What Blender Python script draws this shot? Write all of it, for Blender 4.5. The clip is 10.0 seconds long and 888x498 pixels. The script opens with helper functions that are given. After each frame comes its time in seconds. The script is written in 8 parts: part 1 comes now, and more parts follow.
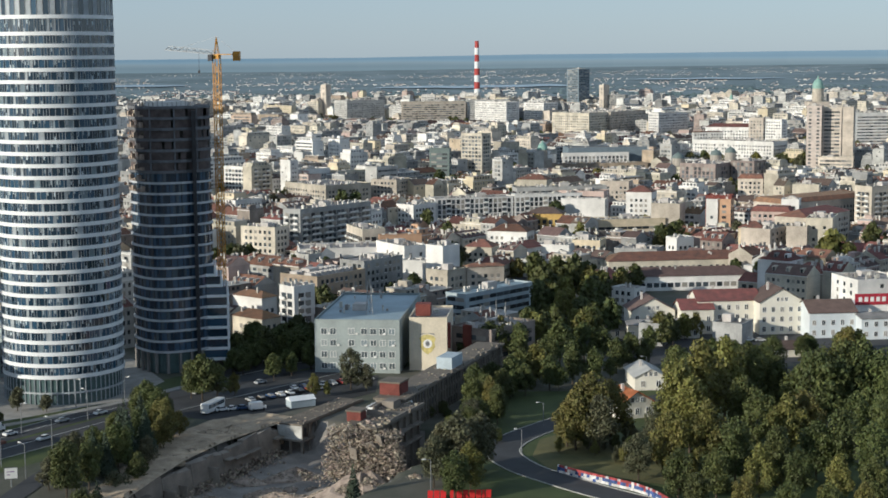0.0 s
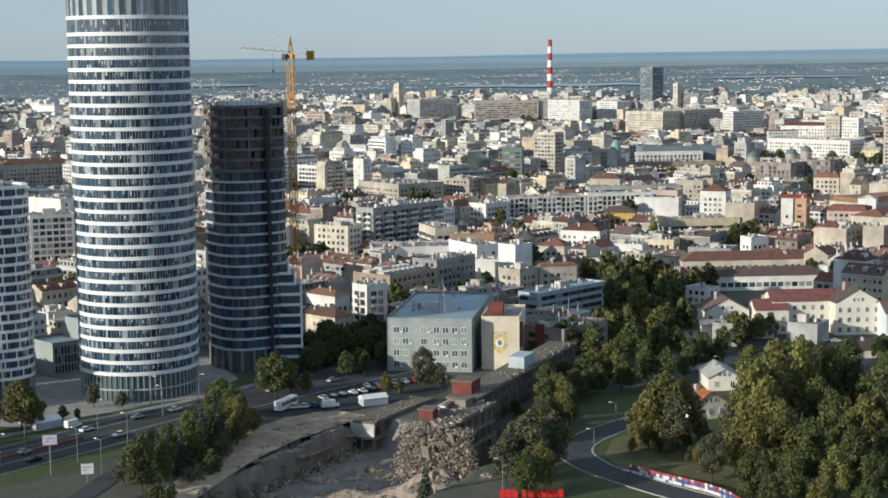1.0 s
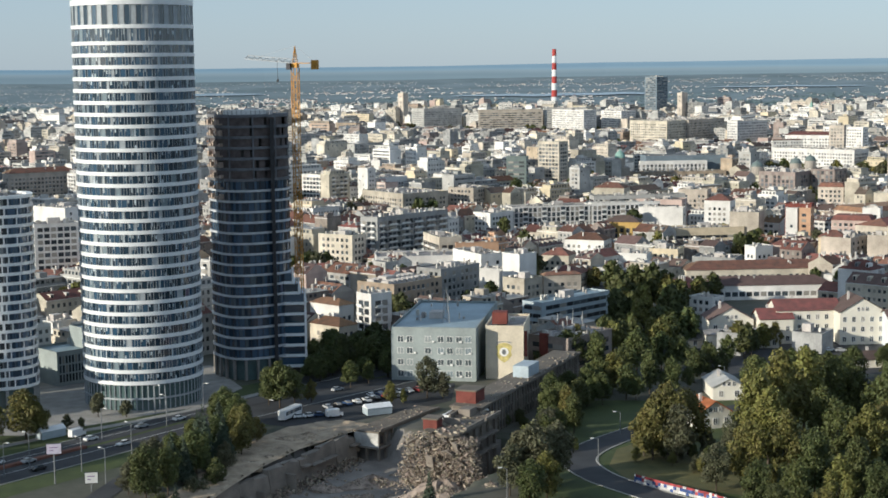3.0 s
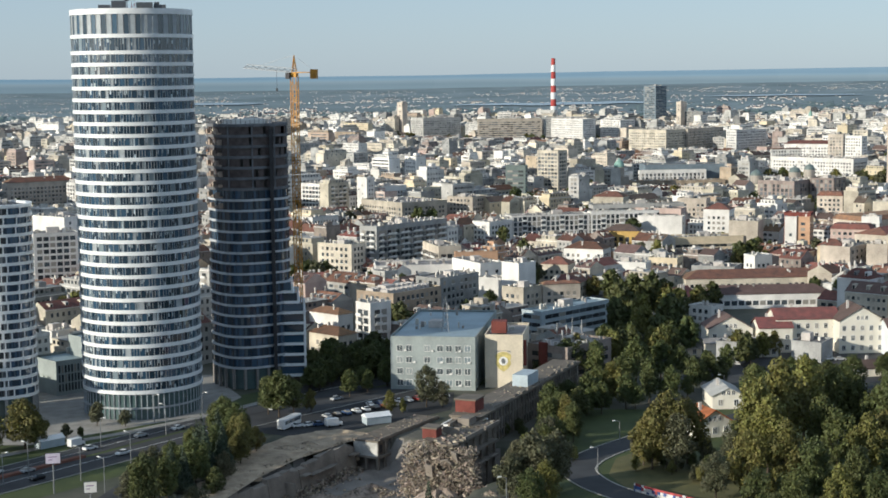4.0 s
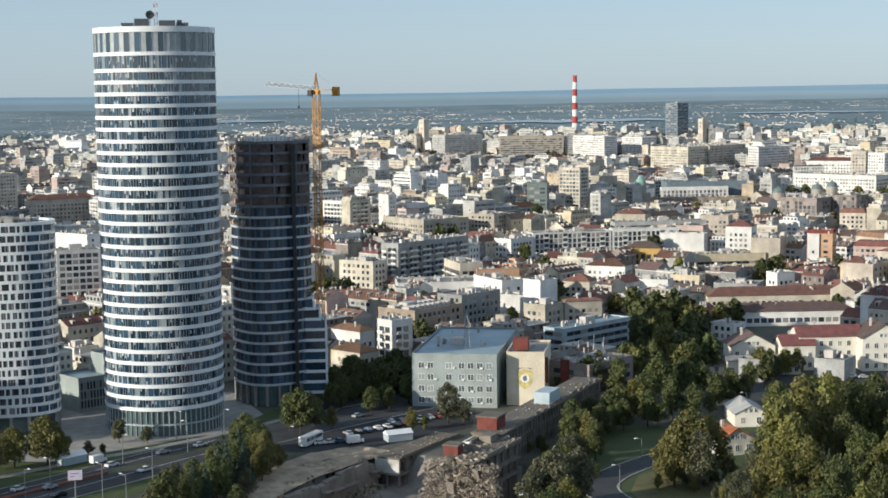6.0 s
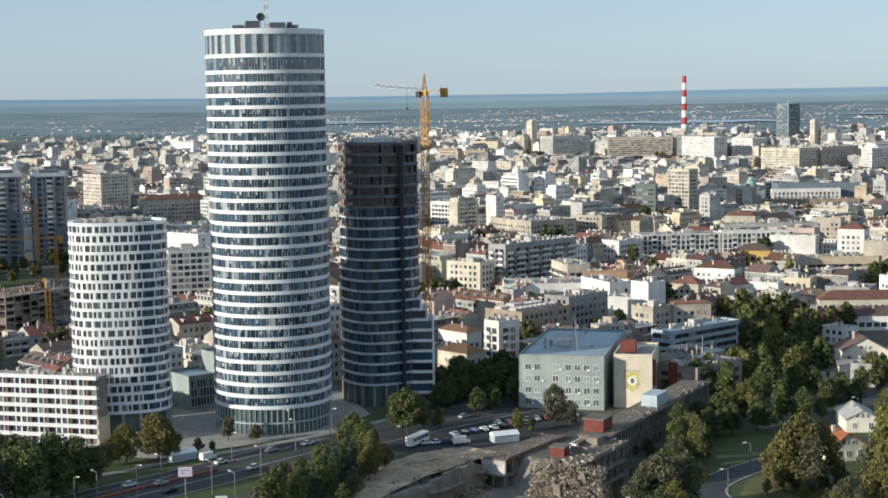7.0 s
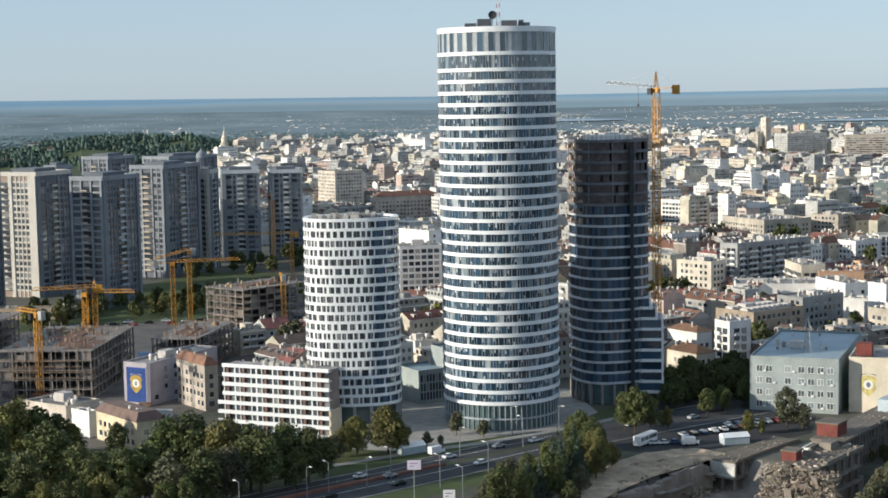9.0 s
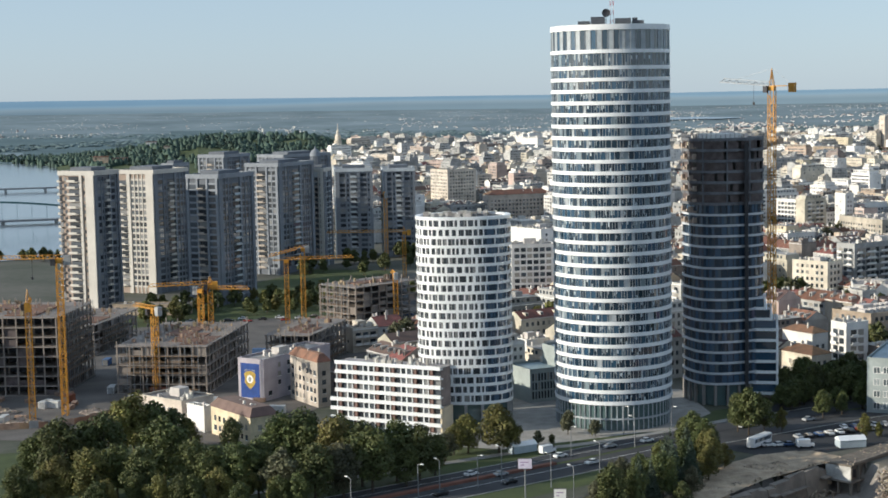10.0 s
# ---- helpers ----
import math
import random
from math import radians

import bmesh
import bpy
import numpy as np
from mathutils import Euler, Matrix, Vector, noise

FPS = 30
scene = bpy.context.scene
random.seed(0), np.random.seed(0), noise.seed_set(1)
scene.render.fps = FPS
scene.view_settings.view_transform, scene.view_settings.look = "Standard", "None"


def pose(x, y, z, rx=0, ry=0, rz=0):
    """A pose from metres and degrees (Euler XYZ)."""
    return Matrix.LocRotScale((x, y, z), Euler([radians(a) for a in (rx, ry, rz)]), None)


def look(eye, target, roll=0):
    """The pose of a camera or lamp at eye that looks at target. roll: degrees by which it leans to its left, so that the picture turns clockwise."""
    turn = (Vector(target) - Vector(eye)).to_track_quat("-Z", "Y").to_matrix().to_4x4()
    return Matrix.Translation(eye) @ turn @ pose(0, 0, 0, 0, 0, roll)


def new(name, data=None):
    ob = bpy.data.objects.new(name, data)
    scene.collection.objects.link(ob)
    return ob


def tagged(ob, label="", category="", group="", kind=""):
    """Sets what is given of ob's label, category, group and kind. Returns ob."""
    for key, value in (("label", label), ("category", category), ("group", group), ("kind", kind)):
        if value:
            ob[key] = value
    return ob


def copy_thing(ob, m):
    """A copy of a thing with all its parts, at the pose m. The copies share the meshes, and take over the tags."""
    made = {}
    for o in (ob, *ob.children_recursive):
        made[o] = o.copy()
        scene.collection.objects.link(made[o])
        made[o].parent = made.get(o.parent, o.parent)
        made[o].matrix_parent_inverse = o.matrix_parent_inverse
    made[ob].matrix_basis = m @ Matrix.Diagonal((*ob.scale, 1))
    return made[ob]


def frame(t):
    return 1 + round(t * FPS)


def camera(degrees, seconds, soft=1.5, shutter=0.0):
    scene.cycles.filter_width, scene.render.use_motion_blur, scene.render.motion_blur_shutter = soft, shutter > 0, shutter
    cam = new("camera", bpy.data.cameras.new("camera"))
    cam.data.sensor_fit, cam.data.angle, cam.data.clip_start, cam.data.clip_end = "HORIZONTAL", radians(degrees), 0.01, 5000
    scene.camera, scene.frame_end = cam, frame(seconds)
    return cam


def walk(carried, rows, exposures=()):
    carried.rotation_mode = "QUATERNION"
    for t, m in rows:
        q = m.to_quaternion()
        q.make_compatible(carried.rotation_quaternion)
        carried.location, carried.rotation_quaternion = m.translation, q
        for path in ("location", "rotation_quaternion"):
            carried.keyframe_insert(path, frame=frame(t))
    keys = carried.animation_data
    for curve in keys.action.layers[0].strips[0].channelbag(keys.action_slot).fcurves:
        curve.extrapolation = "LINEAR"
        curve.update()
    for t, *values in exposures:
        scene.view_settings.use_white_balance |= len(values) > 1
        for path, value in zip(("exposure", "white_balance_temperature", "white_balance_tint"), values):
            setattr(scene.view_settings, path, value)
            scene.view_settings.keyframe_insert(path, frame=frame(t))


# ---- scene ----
cam = camera(30.79, 10.0, soft=1.7)
EYE = Vector((0.0, 0.0, 106.8))


def aim(yaw, pitch, roll):
    """The camera stands still in the air and turns: degrees to the left, up, and of lean."""
    y, p = radians(yaw), radians(pitch)
    return look(EYE, EYE + Vector((-math.sin(y) * math.cos(p), math.cos(y) * math.cos(p), math.sin(p))), roll)


ROWS = [
    (0.0, 0.0, -6.984, -0.453), (0.5, 1.586, -6.993, -0.565), (1.0, 2.594, -6.999, -0.632),
    (1.5, 2.765, -7.004, -0.57), (2.0, 2.761, -6.944, -0.573), (2.5, 2.756, -6.816, -0.603),
    (2.7, 2.75, -6.76, -0.61), (3.8, 2.72, -6.41, -0.645),
    (4.0, 2.711, -6.348, -0.652), (4.5, 2.676, -6.189, -0.66), (5.0, 2.645, -6.022, -0.67), (5.2, 2.62, -5.962, -0.675),
    (6.3, 4.382, -5.678, -0.742), (6.5, 5.187, -5.67, -0.756), (7.0, 7.301, -5.642, -0.82), (7.5, 9.349, -5.642, -0.853),
    (8.0, 11.391, -5.62, -0.939), (8.5, 13.436, -5.611, -0.988), (9.0, 15.47, -5.601, -1.05),
    (9.5, 17.465, -5.59, -1.12), (10.0, 19.466, -5.579, -1.158),
]
walk(cam, [(t, aim(yaw, pitch, roll)) for t, yaw, pitch, roll in ROWS], exposures=[(0.0, -0.07, 5500, 5), (1.0, 0.02, 5520, 5), (2.5, 0.08, 5550, 5), (5.0, 0.11, 5550, 5), (10.0, 0.28, 5600, 6)])

# ---- light ----
SUN_BEARING, SUN_HEIGHT = 236.0, 15.5
world = bpy.data.worlds.new("world")
scene.world = world
world.use_nodes = True
wn, wl = world.node_tree.nodes, world.node_tree.links
sky = wn.new("ShaderNodeTexSky")
sky.sky_type = "NISHITA"
sky.sun_disc = False
sky.sun_elevation = radians(SUN_HEIGHT)
sky.sun_rotation = radians(SUN_BEARING)
sky.altitude, sky.air_density, sky.dust_density, sky.ozone_density = 100, 0.9, 0.3, 2.0
haze = wn.new("ShaderNodeHueSaturation")
haze.inputs["Saturation"].default_value = 0.7
wl.new(sky.outputs["Color"], haze.inputs["Color"])
veil = wn.new("ShaderNodeMix")
veil.data_type = "RGBA"
veil.inputs["Factor"].default_value = 0.55
veil.inputs["B"].default_value = (4.6, 5.15, 5.65, 1)
wl.new(haze.outputs["Color"], veil.inputs["A"])
wl.new(veil.outputs["Result"], wn["Background"].inputs["Color"])
wn["Background"].inputs["Strength"].default_value = 0.1
sun = new("sun", bpy.data.lights.new("sun", "SUN"))
sun.data.energy, sun.data.angle, sun.data.color = 5.0, radians(0.6), (1.0, 0.83, 0.62)
sb, sh = radians(SUN_BEARING), radians(SUN_HEIGHT)
sun.matrix_world = look((0, 0, 0), (-math.sin(sb) * math.cos(sh), -math.cos(sb) * math.cos(sh), -math.sin(sh)))

# ---- materials ----


def mat(name, colour, rough=0.85, metal=0.0, vary=0.18, scale=0.6, second=None, bump=0.15, tint=0.0, fine=9.0, island=0.0, spec=0.4):
    """A painted, plastered, planted or mineral surface: two scales of variation, a tint by thing and by piece, and relief."""
    m = bpy.data.materials.new(name)
    m.use_nodes = True
    n, l = m.node_tree.nodes, m.node_tree.links
    b = n["Principled BSDF"]
    b.inputs["Roughness"].default_value, b.inputs["Metallic"].default_value = rough, metal
    b.inputs["Specular IOR Level"].default_value = spec
    co = n.new("ShaderNodeTexCoord")
    large, small = n.new("ShaderNodeTexNoise"), n.new("ShaderNodeTexNoise")
    large.inputs["Scale"].default_value, large.inputs["Detail"].default_value = scale, 5
    small.inputs["Scale"].default_value, small.inputs["Detail"].default_value = scale * fine, 4
    for t in (large, small):
        l.new(co.outputs["Object"], t.inputs["Vector"])
    add = n.new("ShaderNodeMath")
    add.operation = "MULTIPLY_ADD"
    add.inputs[1].default_value = 0.4
    l.new(small.outputs["Fac"], add.inputs[0])
    l.new(large.outputs["Fac"], add.inputs[2])
    ramp = n.new("ShaderNodeMapRange")
    ramp.inputs["From Min"].default_value, ramp.inputs["From Max"].default_value = 0.45, 0.95
    ramp.inputs["To Min"].default_value, ramp.inputs["To Max"].default_value = 0.0, 1.0
    l.new(add.outputs[0], ramp.inputs["Value"])
    mix = n.new("ShaderNodeMix")
    mix.data_type = "RGBA"
    c2 = second or tuple(c * (1 - vary * 1.6) for c in colour)
    mix.inputs["A"].default_value, mix.inputs["B"].default_value = (*c2, 1), (*(min(1, c * (1 + vary * 0.4)) for c in colour), 1)
    l.new(ramp.outputs["Result"], mix.inputs["Factor"])
    out = mix.outputs["Result"]
    for amount, kind, socket in ((tint, "ShaderNodeObjectInfo", "Random"), (island, "ShaderNodeNewGeometry", "Random Per Island")):
        if amount:
            src = n.new(kind)
            hsv = n.new("ShaderNodeHueSaturation")
            val = n.new("ShaderNodeMapRange")
            val.inputs["To Min"].default_value, val.inputs["To Max"].default_value = 1 - amount, 1 + amount
            hue = n.new("ShaderNodeMapRange")
            hue.inputs["To Min"].default_value, hue.inputs["To Max"].default_value = 0.5 - amount * 0.06, 0.5 + amount * 0.06
            wrap = n.new("ShaderNodeMath")
            wrap.operation = "FRACT"
            mul = n.new("ShaderNodeMath")
            mul.operation = "MULTIPLY"
            mul.inputs[1].default_value = 7.31
            l.new(src.outputs[socket], val.inputs["Value"])
            l.new(src.outputs[socket], mul.inputs[0])
            l.new(mul.outputs[0], wrap.inputs[0])
            l.new(wrap.outputs[0], hue.inputs["Value"])
            l.new(val.outputs["Result"], hsv.inputs["Value"])
            l.new(hue.outputs["Result"], hsv.inputs["Hue"])
            l.new(out, hsv.inputs["Color"])
            out = hsv.outputs["Color"]
    l.new(out, b.inputs["Base Color"])
    if bump:
        bu = n.new("ShaderNodeBump")
        bu.inputs["Strength"].default_value = bump
        bu.inputs["Distance"].default_value = 0.1
        l.new(small.outputs["Fac"], bu.inputs["Height"])
        l.new(bu.outputs["Normal"], b.inputs["Normal"])
    return m


def glazing(name, dark, light, rough=0.06, share=0.25, ior=1.5):
    """Window glass before dim rooms, some of them with pale blinds or curtains, pane by pane."""
    m = bpy.data.materials.new(name)
    m.use_nodes = True
    n, l = m.node_tree.nodes, m.node_tree.links
    b = n["Principled BSDF"]
    b.inputs["Roughness"].default_value = rough
    b.inputs["Specular IOR Level"].default_value = 0.6
    b.inputs["IOR"].default_value = ior
    geo = n.new("ShaderNodeNewGeometry")
    thing = n.new("ShaderNodeObjectInfo")
    both, wrap = n.new("ShaderNodeMath"), n.new("ShaderNodeMath")
    wrap.operation = "FRACT"
    l.new(geo.outputs["Random Per Island"], both.inputs[0])
    l.new(thing.outputs["Random"], both.inputs[1])
    l.new(both.outputs[0], wrap.inputs[0])
    ramp = n.new("ShaderNodeValToRGB")
    ramp.color_ramp.interpolation = "CONSTANT"
    e = ramp.color_ramp.elements
    e[0].color = (*dark, 1)
    e[1].position, e[1].color = 1 - share, (*light, 1)
    mid = e.new((1 - share) * 0.55)
    mid.color = (*(d * 2.2 for d in dark), 1)
    l.new(wrap.outputs[0], ramp.inputs["Fac"])
    l.new(ramp.outputs["Color"], b.inputs["Base Color"])
    return m


WALLS = {
    "cream": mat("cream_render", (0.60, 0.54, 0.44), tint=0.2, island=0.2, vary=0.3, scale=0.12, fine=14),
    "white": mat("white_render", (0.77, 0.75, 0.71), tint=0.12, island=0.14, vary=0.2, scale=0.12, fine=14),
    "greywhite": mat("weathered_grey_render", (0.54, 0.53, 0.50), tint=0.15, island=0.2, vary=0.3, scale=0.12, fine=14),
    "concrete": mat("grey_concrete", (0.35, 0.35, 0.34), tint=0.15, island=0.2, vary=0.3, scale=0.15),
    "brown": mat("brown_render", (0.30, 0.25, 0.22), tint=0.15, island=0.15, vary=0.3, scale=0.2),
    "tan": mat("tan_render", (0.42, 0.34, 0.25), tint=0.15, island=0.2, vary=0.3, scale=0.15),
    "orange": mat("orange_render", (0.55, 0.35, 0.22), tint=0.1, scale=0.2),
    "pink": mat("pink_render", (0.50, 0.39, 0.34), tint=0.1, island=0.15, scale=0.2),
    "yellow": mat("pale_yellow_render", (0.66, 0.57, 0.40), tint=0.08, island=0.12, scale=0.2),
    "ochre": mat("ochre_render", (0.55, 0.36, 0.12), tint=0.08, scale=0.2),
    "lilac": mat("lilac_grey_render", (0.46, 0.42, 0.45), tint=0.1, scale=0.2),
    "lightblue": mat("pale_blue_panels", (0.46, 0.53, 0.57), tint=0.08, scale=0.2),
    "bluegrey": mat("blue_grey_panels", (0.20, 0.25, 0.29), tint=0.1, scale=0.2),
    "greywall": mat("blue_grey_render", (0.36, 0.40, 0.39), scale=0.12),
    "creamwall": mat("pale_cream_render", (0.72, 0.64, 0.50), scale=0.15, vary=0.16),
    "pinkgrey": mat("pinkish_precast", (0.60, 0.52, 0.46), scale=0.2),
    "glass": mat("dull_green_panels", (0.16, 0.20, 0.19), rough=0.35, scale=0.2),
    "yellowhouse": mat("light_yellow_stucco", (0.68, 0.58, 0.40), scale=0.2, vary=0.25),
}
ROOF_RED = mat("red_roof_tiles", (0.215, 0.098, 0.065), second=(0.105, 0.062, 0.048), tint=0.35, island=0.3, scale=0.35, bump=0.5)
ROOF_DARK = mat("dark_brown_roof", (0.13, 0.09, 0.075), tint=0.25, island=0.3, scale=0.35, bump=0.4)
ROOF_FLAT = mat("roof_felt_and_gravel", (0.32, 0.30, 0.28), second=(0.15, 0.145, 0.14), tint=0.3, island=0.35, scale=0.2)
ROOF_BLUE = mat("blue_grey_sheet_roof", (0.30, 0.38, 0.42), rough=0.5, tint=0.1, scale=0.1)
CLUTTER = mat("roof_units", (0.52, 0.49, 0.45), island=0.5, scale=0.5)
# far panes are paler: reflected sky is put into their base colour
FAR_GLASS = glazing("shaded_window_glass", (0.075, 0.08, 0.085), (0.34, 0.32, 0.29), share=0.3)
BRICKRED = mat("dark_red_cladding", (0.20, 0.058, 0.045), scale=0.3, vary=0.3)
WALLS["redcap"] = BRICKRED
GLASS = glazing("window_glass", (0.032, 0.038, 0.044), (0.30, 0.28, 0.25), share=0.22)
HOME_GLASS = glazing("home_window_glass", (0.04, 0.045, 0.052), (0.24, 0.24, 0.24), share=0.2, ior=1.5)
TRIM = mat("white_trim", (0.78, 0.77, 0.74), scale=0.3, vary=0.08)
GREY_METAL = mat("grey_metal", (0.30, 0.31, 0.32), rough=0.5, metal=0.6, scale=0.5)
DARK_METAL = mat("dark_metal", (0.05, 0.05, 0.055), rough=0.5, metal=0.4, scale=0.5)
CRANE = mat("crane_yellow_paint", (0.62, 0.30, 0.035), rough=0.5, scale=0.4, vary=0.3)

# ---- mesh tools ----


class Mesh:
    """Collects boxes and polygons, each with a material index, and links them as one object."""

    def __init__(self):
        self.v, self.f, self.m = [], [], []

    def poly(self, pts, k=0):
        i = len(self.v)
        self.v += [tuple(p) for p in pts]
        self.f.append(tuple(range(i, i + len(pts))))
        self.m.append(k)

    def box(self, x0, y0, z0, x1, y1, z1, k=0, turn=None):
        i = len(self.v)
        pts = [(x0, y0, z0), (x1, y0, z0), (x1, y1, z0), (x0, y1, z0), (x0, y0, z1), (x1, y0, z1), (x1, y1, z1), (x0, y1, z1)]
        if turn:
            pts = [tuple(turn @ Vector(p)) for p in pts]
        self.v += pts
        for q in ((0, 3, 2, 1), (4, 5, 6, 7), (0, 1, 5, 4), (1, 2, 6, 5), (2, 3, 7, 6), (3, 0, 4, 7)):
            self.f.append(tuple(i + j for j in q))
            self.m.append(k)

    def open_box(self, x0, y0, z0, x1, y1, z1):
        """A box without its underside."""
        i = len(self.v)
        self.v += [(x0, y0, z0), (x1, y0, z0), (x1, y1, z0), (x0, y1, z0), (x0, y0, z1), (x1, y0, z1), (x1, y1, z1), (x0, y1, z1)]
        for q in ((4, 5, 6, 7), (0, 1, 5, 4), (1, 2, 6, 5), (2, 3, 7, 6), (3, 0, 4, 7)):
            self.f.append(tuple(i + j for j in q))
            self.m.append(0)

    def weld(self):
        """Joins corners that lie on one another."""
        seen, index = {}, []
        for p in self.v:
            index.append(seen.setdefault(tuple(round(c, 3) for c in p), len(seen)))
        self.v = list(seen)
        self.f = [tuple(index[i] for i in f) for f in self.f]

    def take(self, other, m):
        """Adds another mesh, moved by m."""
        if not other.f:
            return
        i = len(self.v)
        a = np.array(m)
        self.v += (np.array(other.v) @ a[:3, :3].T + a[:3, 3]).tolist()
        self.f += [tuple(i + j for j in f) for f in other.f]
        self.m += other.m

    def prism(self, ring, z0, z1, k=0, top=True, bottom=False):
        n, i = len(ring), len(self.v)
        self.v += [(p[0], p[1], z0) for p in ring] + [(p[0], p[1], z1) for p in ring]
        for a in range(n):
            b = (a + 1) % n
            self.f.append((i + a, i + b, i + n + b, i + n + a))
            self.m.append(k)
        if top:
            self.f.append(tuple(range(i + n, i + 2 * n)))
            self.m.append(k)
        if bottom:
            self.f.append(tuple(range(i + n - 1, i - 1, -1)))
            self.m.append(k)

    def band(self, outer, inner, z0, z1, k=0):
        """A closed ring between two outlines of the same number of points."""
        n, i = len(outer), len(self.v)
        for ring, z in ((outer, z0), (outer, z1), (inner, z1), (inner, z0)):
            self.v += [(p[0], p[1], z) for p in ring]
        for a in range(n):
            b = (a + 1) % n
            for s in range(4):
                r, q = s * n, ((s + 1) % 4) * n
                self.f.append((i + r + a, i + r + b, i + q + b, i + q + a))
                self.m.append(k)

    def beam(self, a, b, w, k=0):
        """A square bar from a to b."""
        a, b = Vector(a), Vector(b)
        d = b - a
        m = Matrix.Translation(a) @ d.to_track_quat("Z", "Y").to_matrix().to_4x4()
        self.box(-w / 2, -w / 2, 0, w / 2, w / 2, d.length, k, m)

    def done(self, name, mats, parent=None, label="", kind="", smooth=False):
        data = bpy.data.meshes.new(name)
        data.from_pydata(self.v, [], self.f)
        mats = mats if isinstance(mats, (list, tuple)) else [mats]
        for m in mats:
            data.materials.append(m)
        if len(mats) > 1:
            data.polygons.foreach_set("material_index", self.m)
        if smooth:
            data.polygons.foreach_set("use_smooth", [True] * len(self.f))
        ob = new(name, data)
        ob.parent = parent
        return tagged(ob, label=label, kind=kind)


def root(name, m, label, category, group="", kind=""):
    ob = new(name)
    ob.matrix_world = m
    return tagged(ob, label, category, group, kind)


rng = random.Random(7)

# ---- buildings ----


def window_rows(lu, lv, h, style, fl, sides, base=1.0):
    """Window boxes, pale trims and balconies on the sides of a block lu x lv x h, in its own axes."""
    glass, trims = Mesh(), Mesh()
    floors = max(1, int((h - base - 0.8) / fl))
    for side in sides:
        L = lu if side in (0, 2) else lv
        if L < 3:
            continue
        turn = {0: Matrix.Identity(4), 1: Matrix.Translation((lu, 0, 0)) @ Matrix.Rotation(radians(90), 4, "Z"),
                2: Matrix.Translation((lu, lv, 0)) @ Matrix.Rotation(radians(180), 4, "Z"),
                3: Matrix.Translation((0, lv, 0)) @ Matrix.Rotation(radians(270), 4, "Z")}[side]
        step = {"punch": 2.9, "grid": 3.2, "few": 5.5, "balcony": 3.4, "ribbon": 4.4, "fins": 1.2, "strips": 3.4, "colonnade": 3.6, "modern": 3.0}[style]
        n = max(1, int((L - 1.2) / step))
        x_start = (L - n * step) / 2
        blank = rng.random() < (0.45 if style == "few" else 0.0)
        if blank:
            continue
        for f in range(floors):
            z = base + f * fl
            for c in range(n):
                x = x_start + c * step
                r = rng.random()
                if style == "punch" or style == "few":
                    if r < 0.06 or (style == "few" and r < 0.35):
                        continue
                    w = 1.45 if (c * 7 + f) % 9 else 1.9
                    glass.box(x + step / 2 - w / 2, -0.05, z + 0.7, x + step / 2 + w / 2, 0.1, z + 2.35, 0, turn)
                    if r > 0.55:
                        trims.box(x + step / 2 - w / 2 - 0.15, -0.14, z + 0.52, x + step / 2 + w / 2 + 0.15, 0.1, z + 0.68, 0, turn)
                elif style == "grid":
                    glass.box(x + 0.35, -0.05, z + 0.6, x + step - 0.35, 0.1, z + 2.6, 0, turn)
                elif style == "ribbon":
                    glass.box(x + 0.12, -0.05, z + 0.85, x + step - 0.12, 0.1, z + 2.45, 0, turn)
                elif style == "fins":
                    glass.box(x + 0.25, -0.05, z + 0.3, x + step - 0.25, 0.1, z + fl - 0.3, 0, turn)
                elif style == "modern":
                    if c % 4 == 2:
                        glass.box(x + 0.1, -0.05, z + 0.2, x + step - 0.1, 0.1, z + fl - 0.1, 0, turn)
                        trims.box(x + 0.05, -0.5, z + 0.1, x + step - 0.05, 0.0, z + 1.1, 0, turn)
                    else:
                        glass.box(x + 0.5, -0.05, z + 0.25, x + step - 0.5, 0.1, z + 2.75, 0, turn)
                elif style == "colonnade":
                    glass.box(x + 0.7, -0.05, z + 0.4, x + step - 0.7, 0.1, z + 2.9, 0, turn)
                elif style == "strips":
                    if c % 2 == 0:
                        glass.box(x + 0.5, -0.05, z + 0.8, x + step - 0.5, 0.1, z + 2.4, 0, turn)
                elif style == "balcony":
                    glass.box(x + 0.35, -0.05, z + 0.35, x + step - 0.35, 0.1, z + 2.5, 0, turn)
                    if (c + side) % 3 != 1:
                        trims.box(x + 0.1, -1.15, z + 0.05, x + step - 0.1, 0.1, z + 0.2, 0, turn)
                        trims.box(x + 0.1, -1.2, z + 0.05, x + step - 0.1, -1.08, z + 1.05, 0, turn)
    return glass, trims


def roof_clutter(m, lu, lv, h, n, big=True):
    if big and lu > 9 and lv > 9:
        x, y = rng.uniform(0.2, 0.6) * lu, rng.uniform(0.3, 0.6) * lv
        m.box(x, y, h, x + min(6, lu * 0.3), y + min(4.5, lv * 0.3), h + rng.uniform(2.0, 3.0))
    for _ in range(n):
        x, y = rng.uniform(0.06, 0.9) * lu, rng.uniform(0.06, 0.9) * lv
        s = rng.uniform(0.5, 1.5)
        m.box(x, y, h, x + s, y + s * rng.uniform(0.5, 1.2), h + rng.uniform(0.7, 2.2))


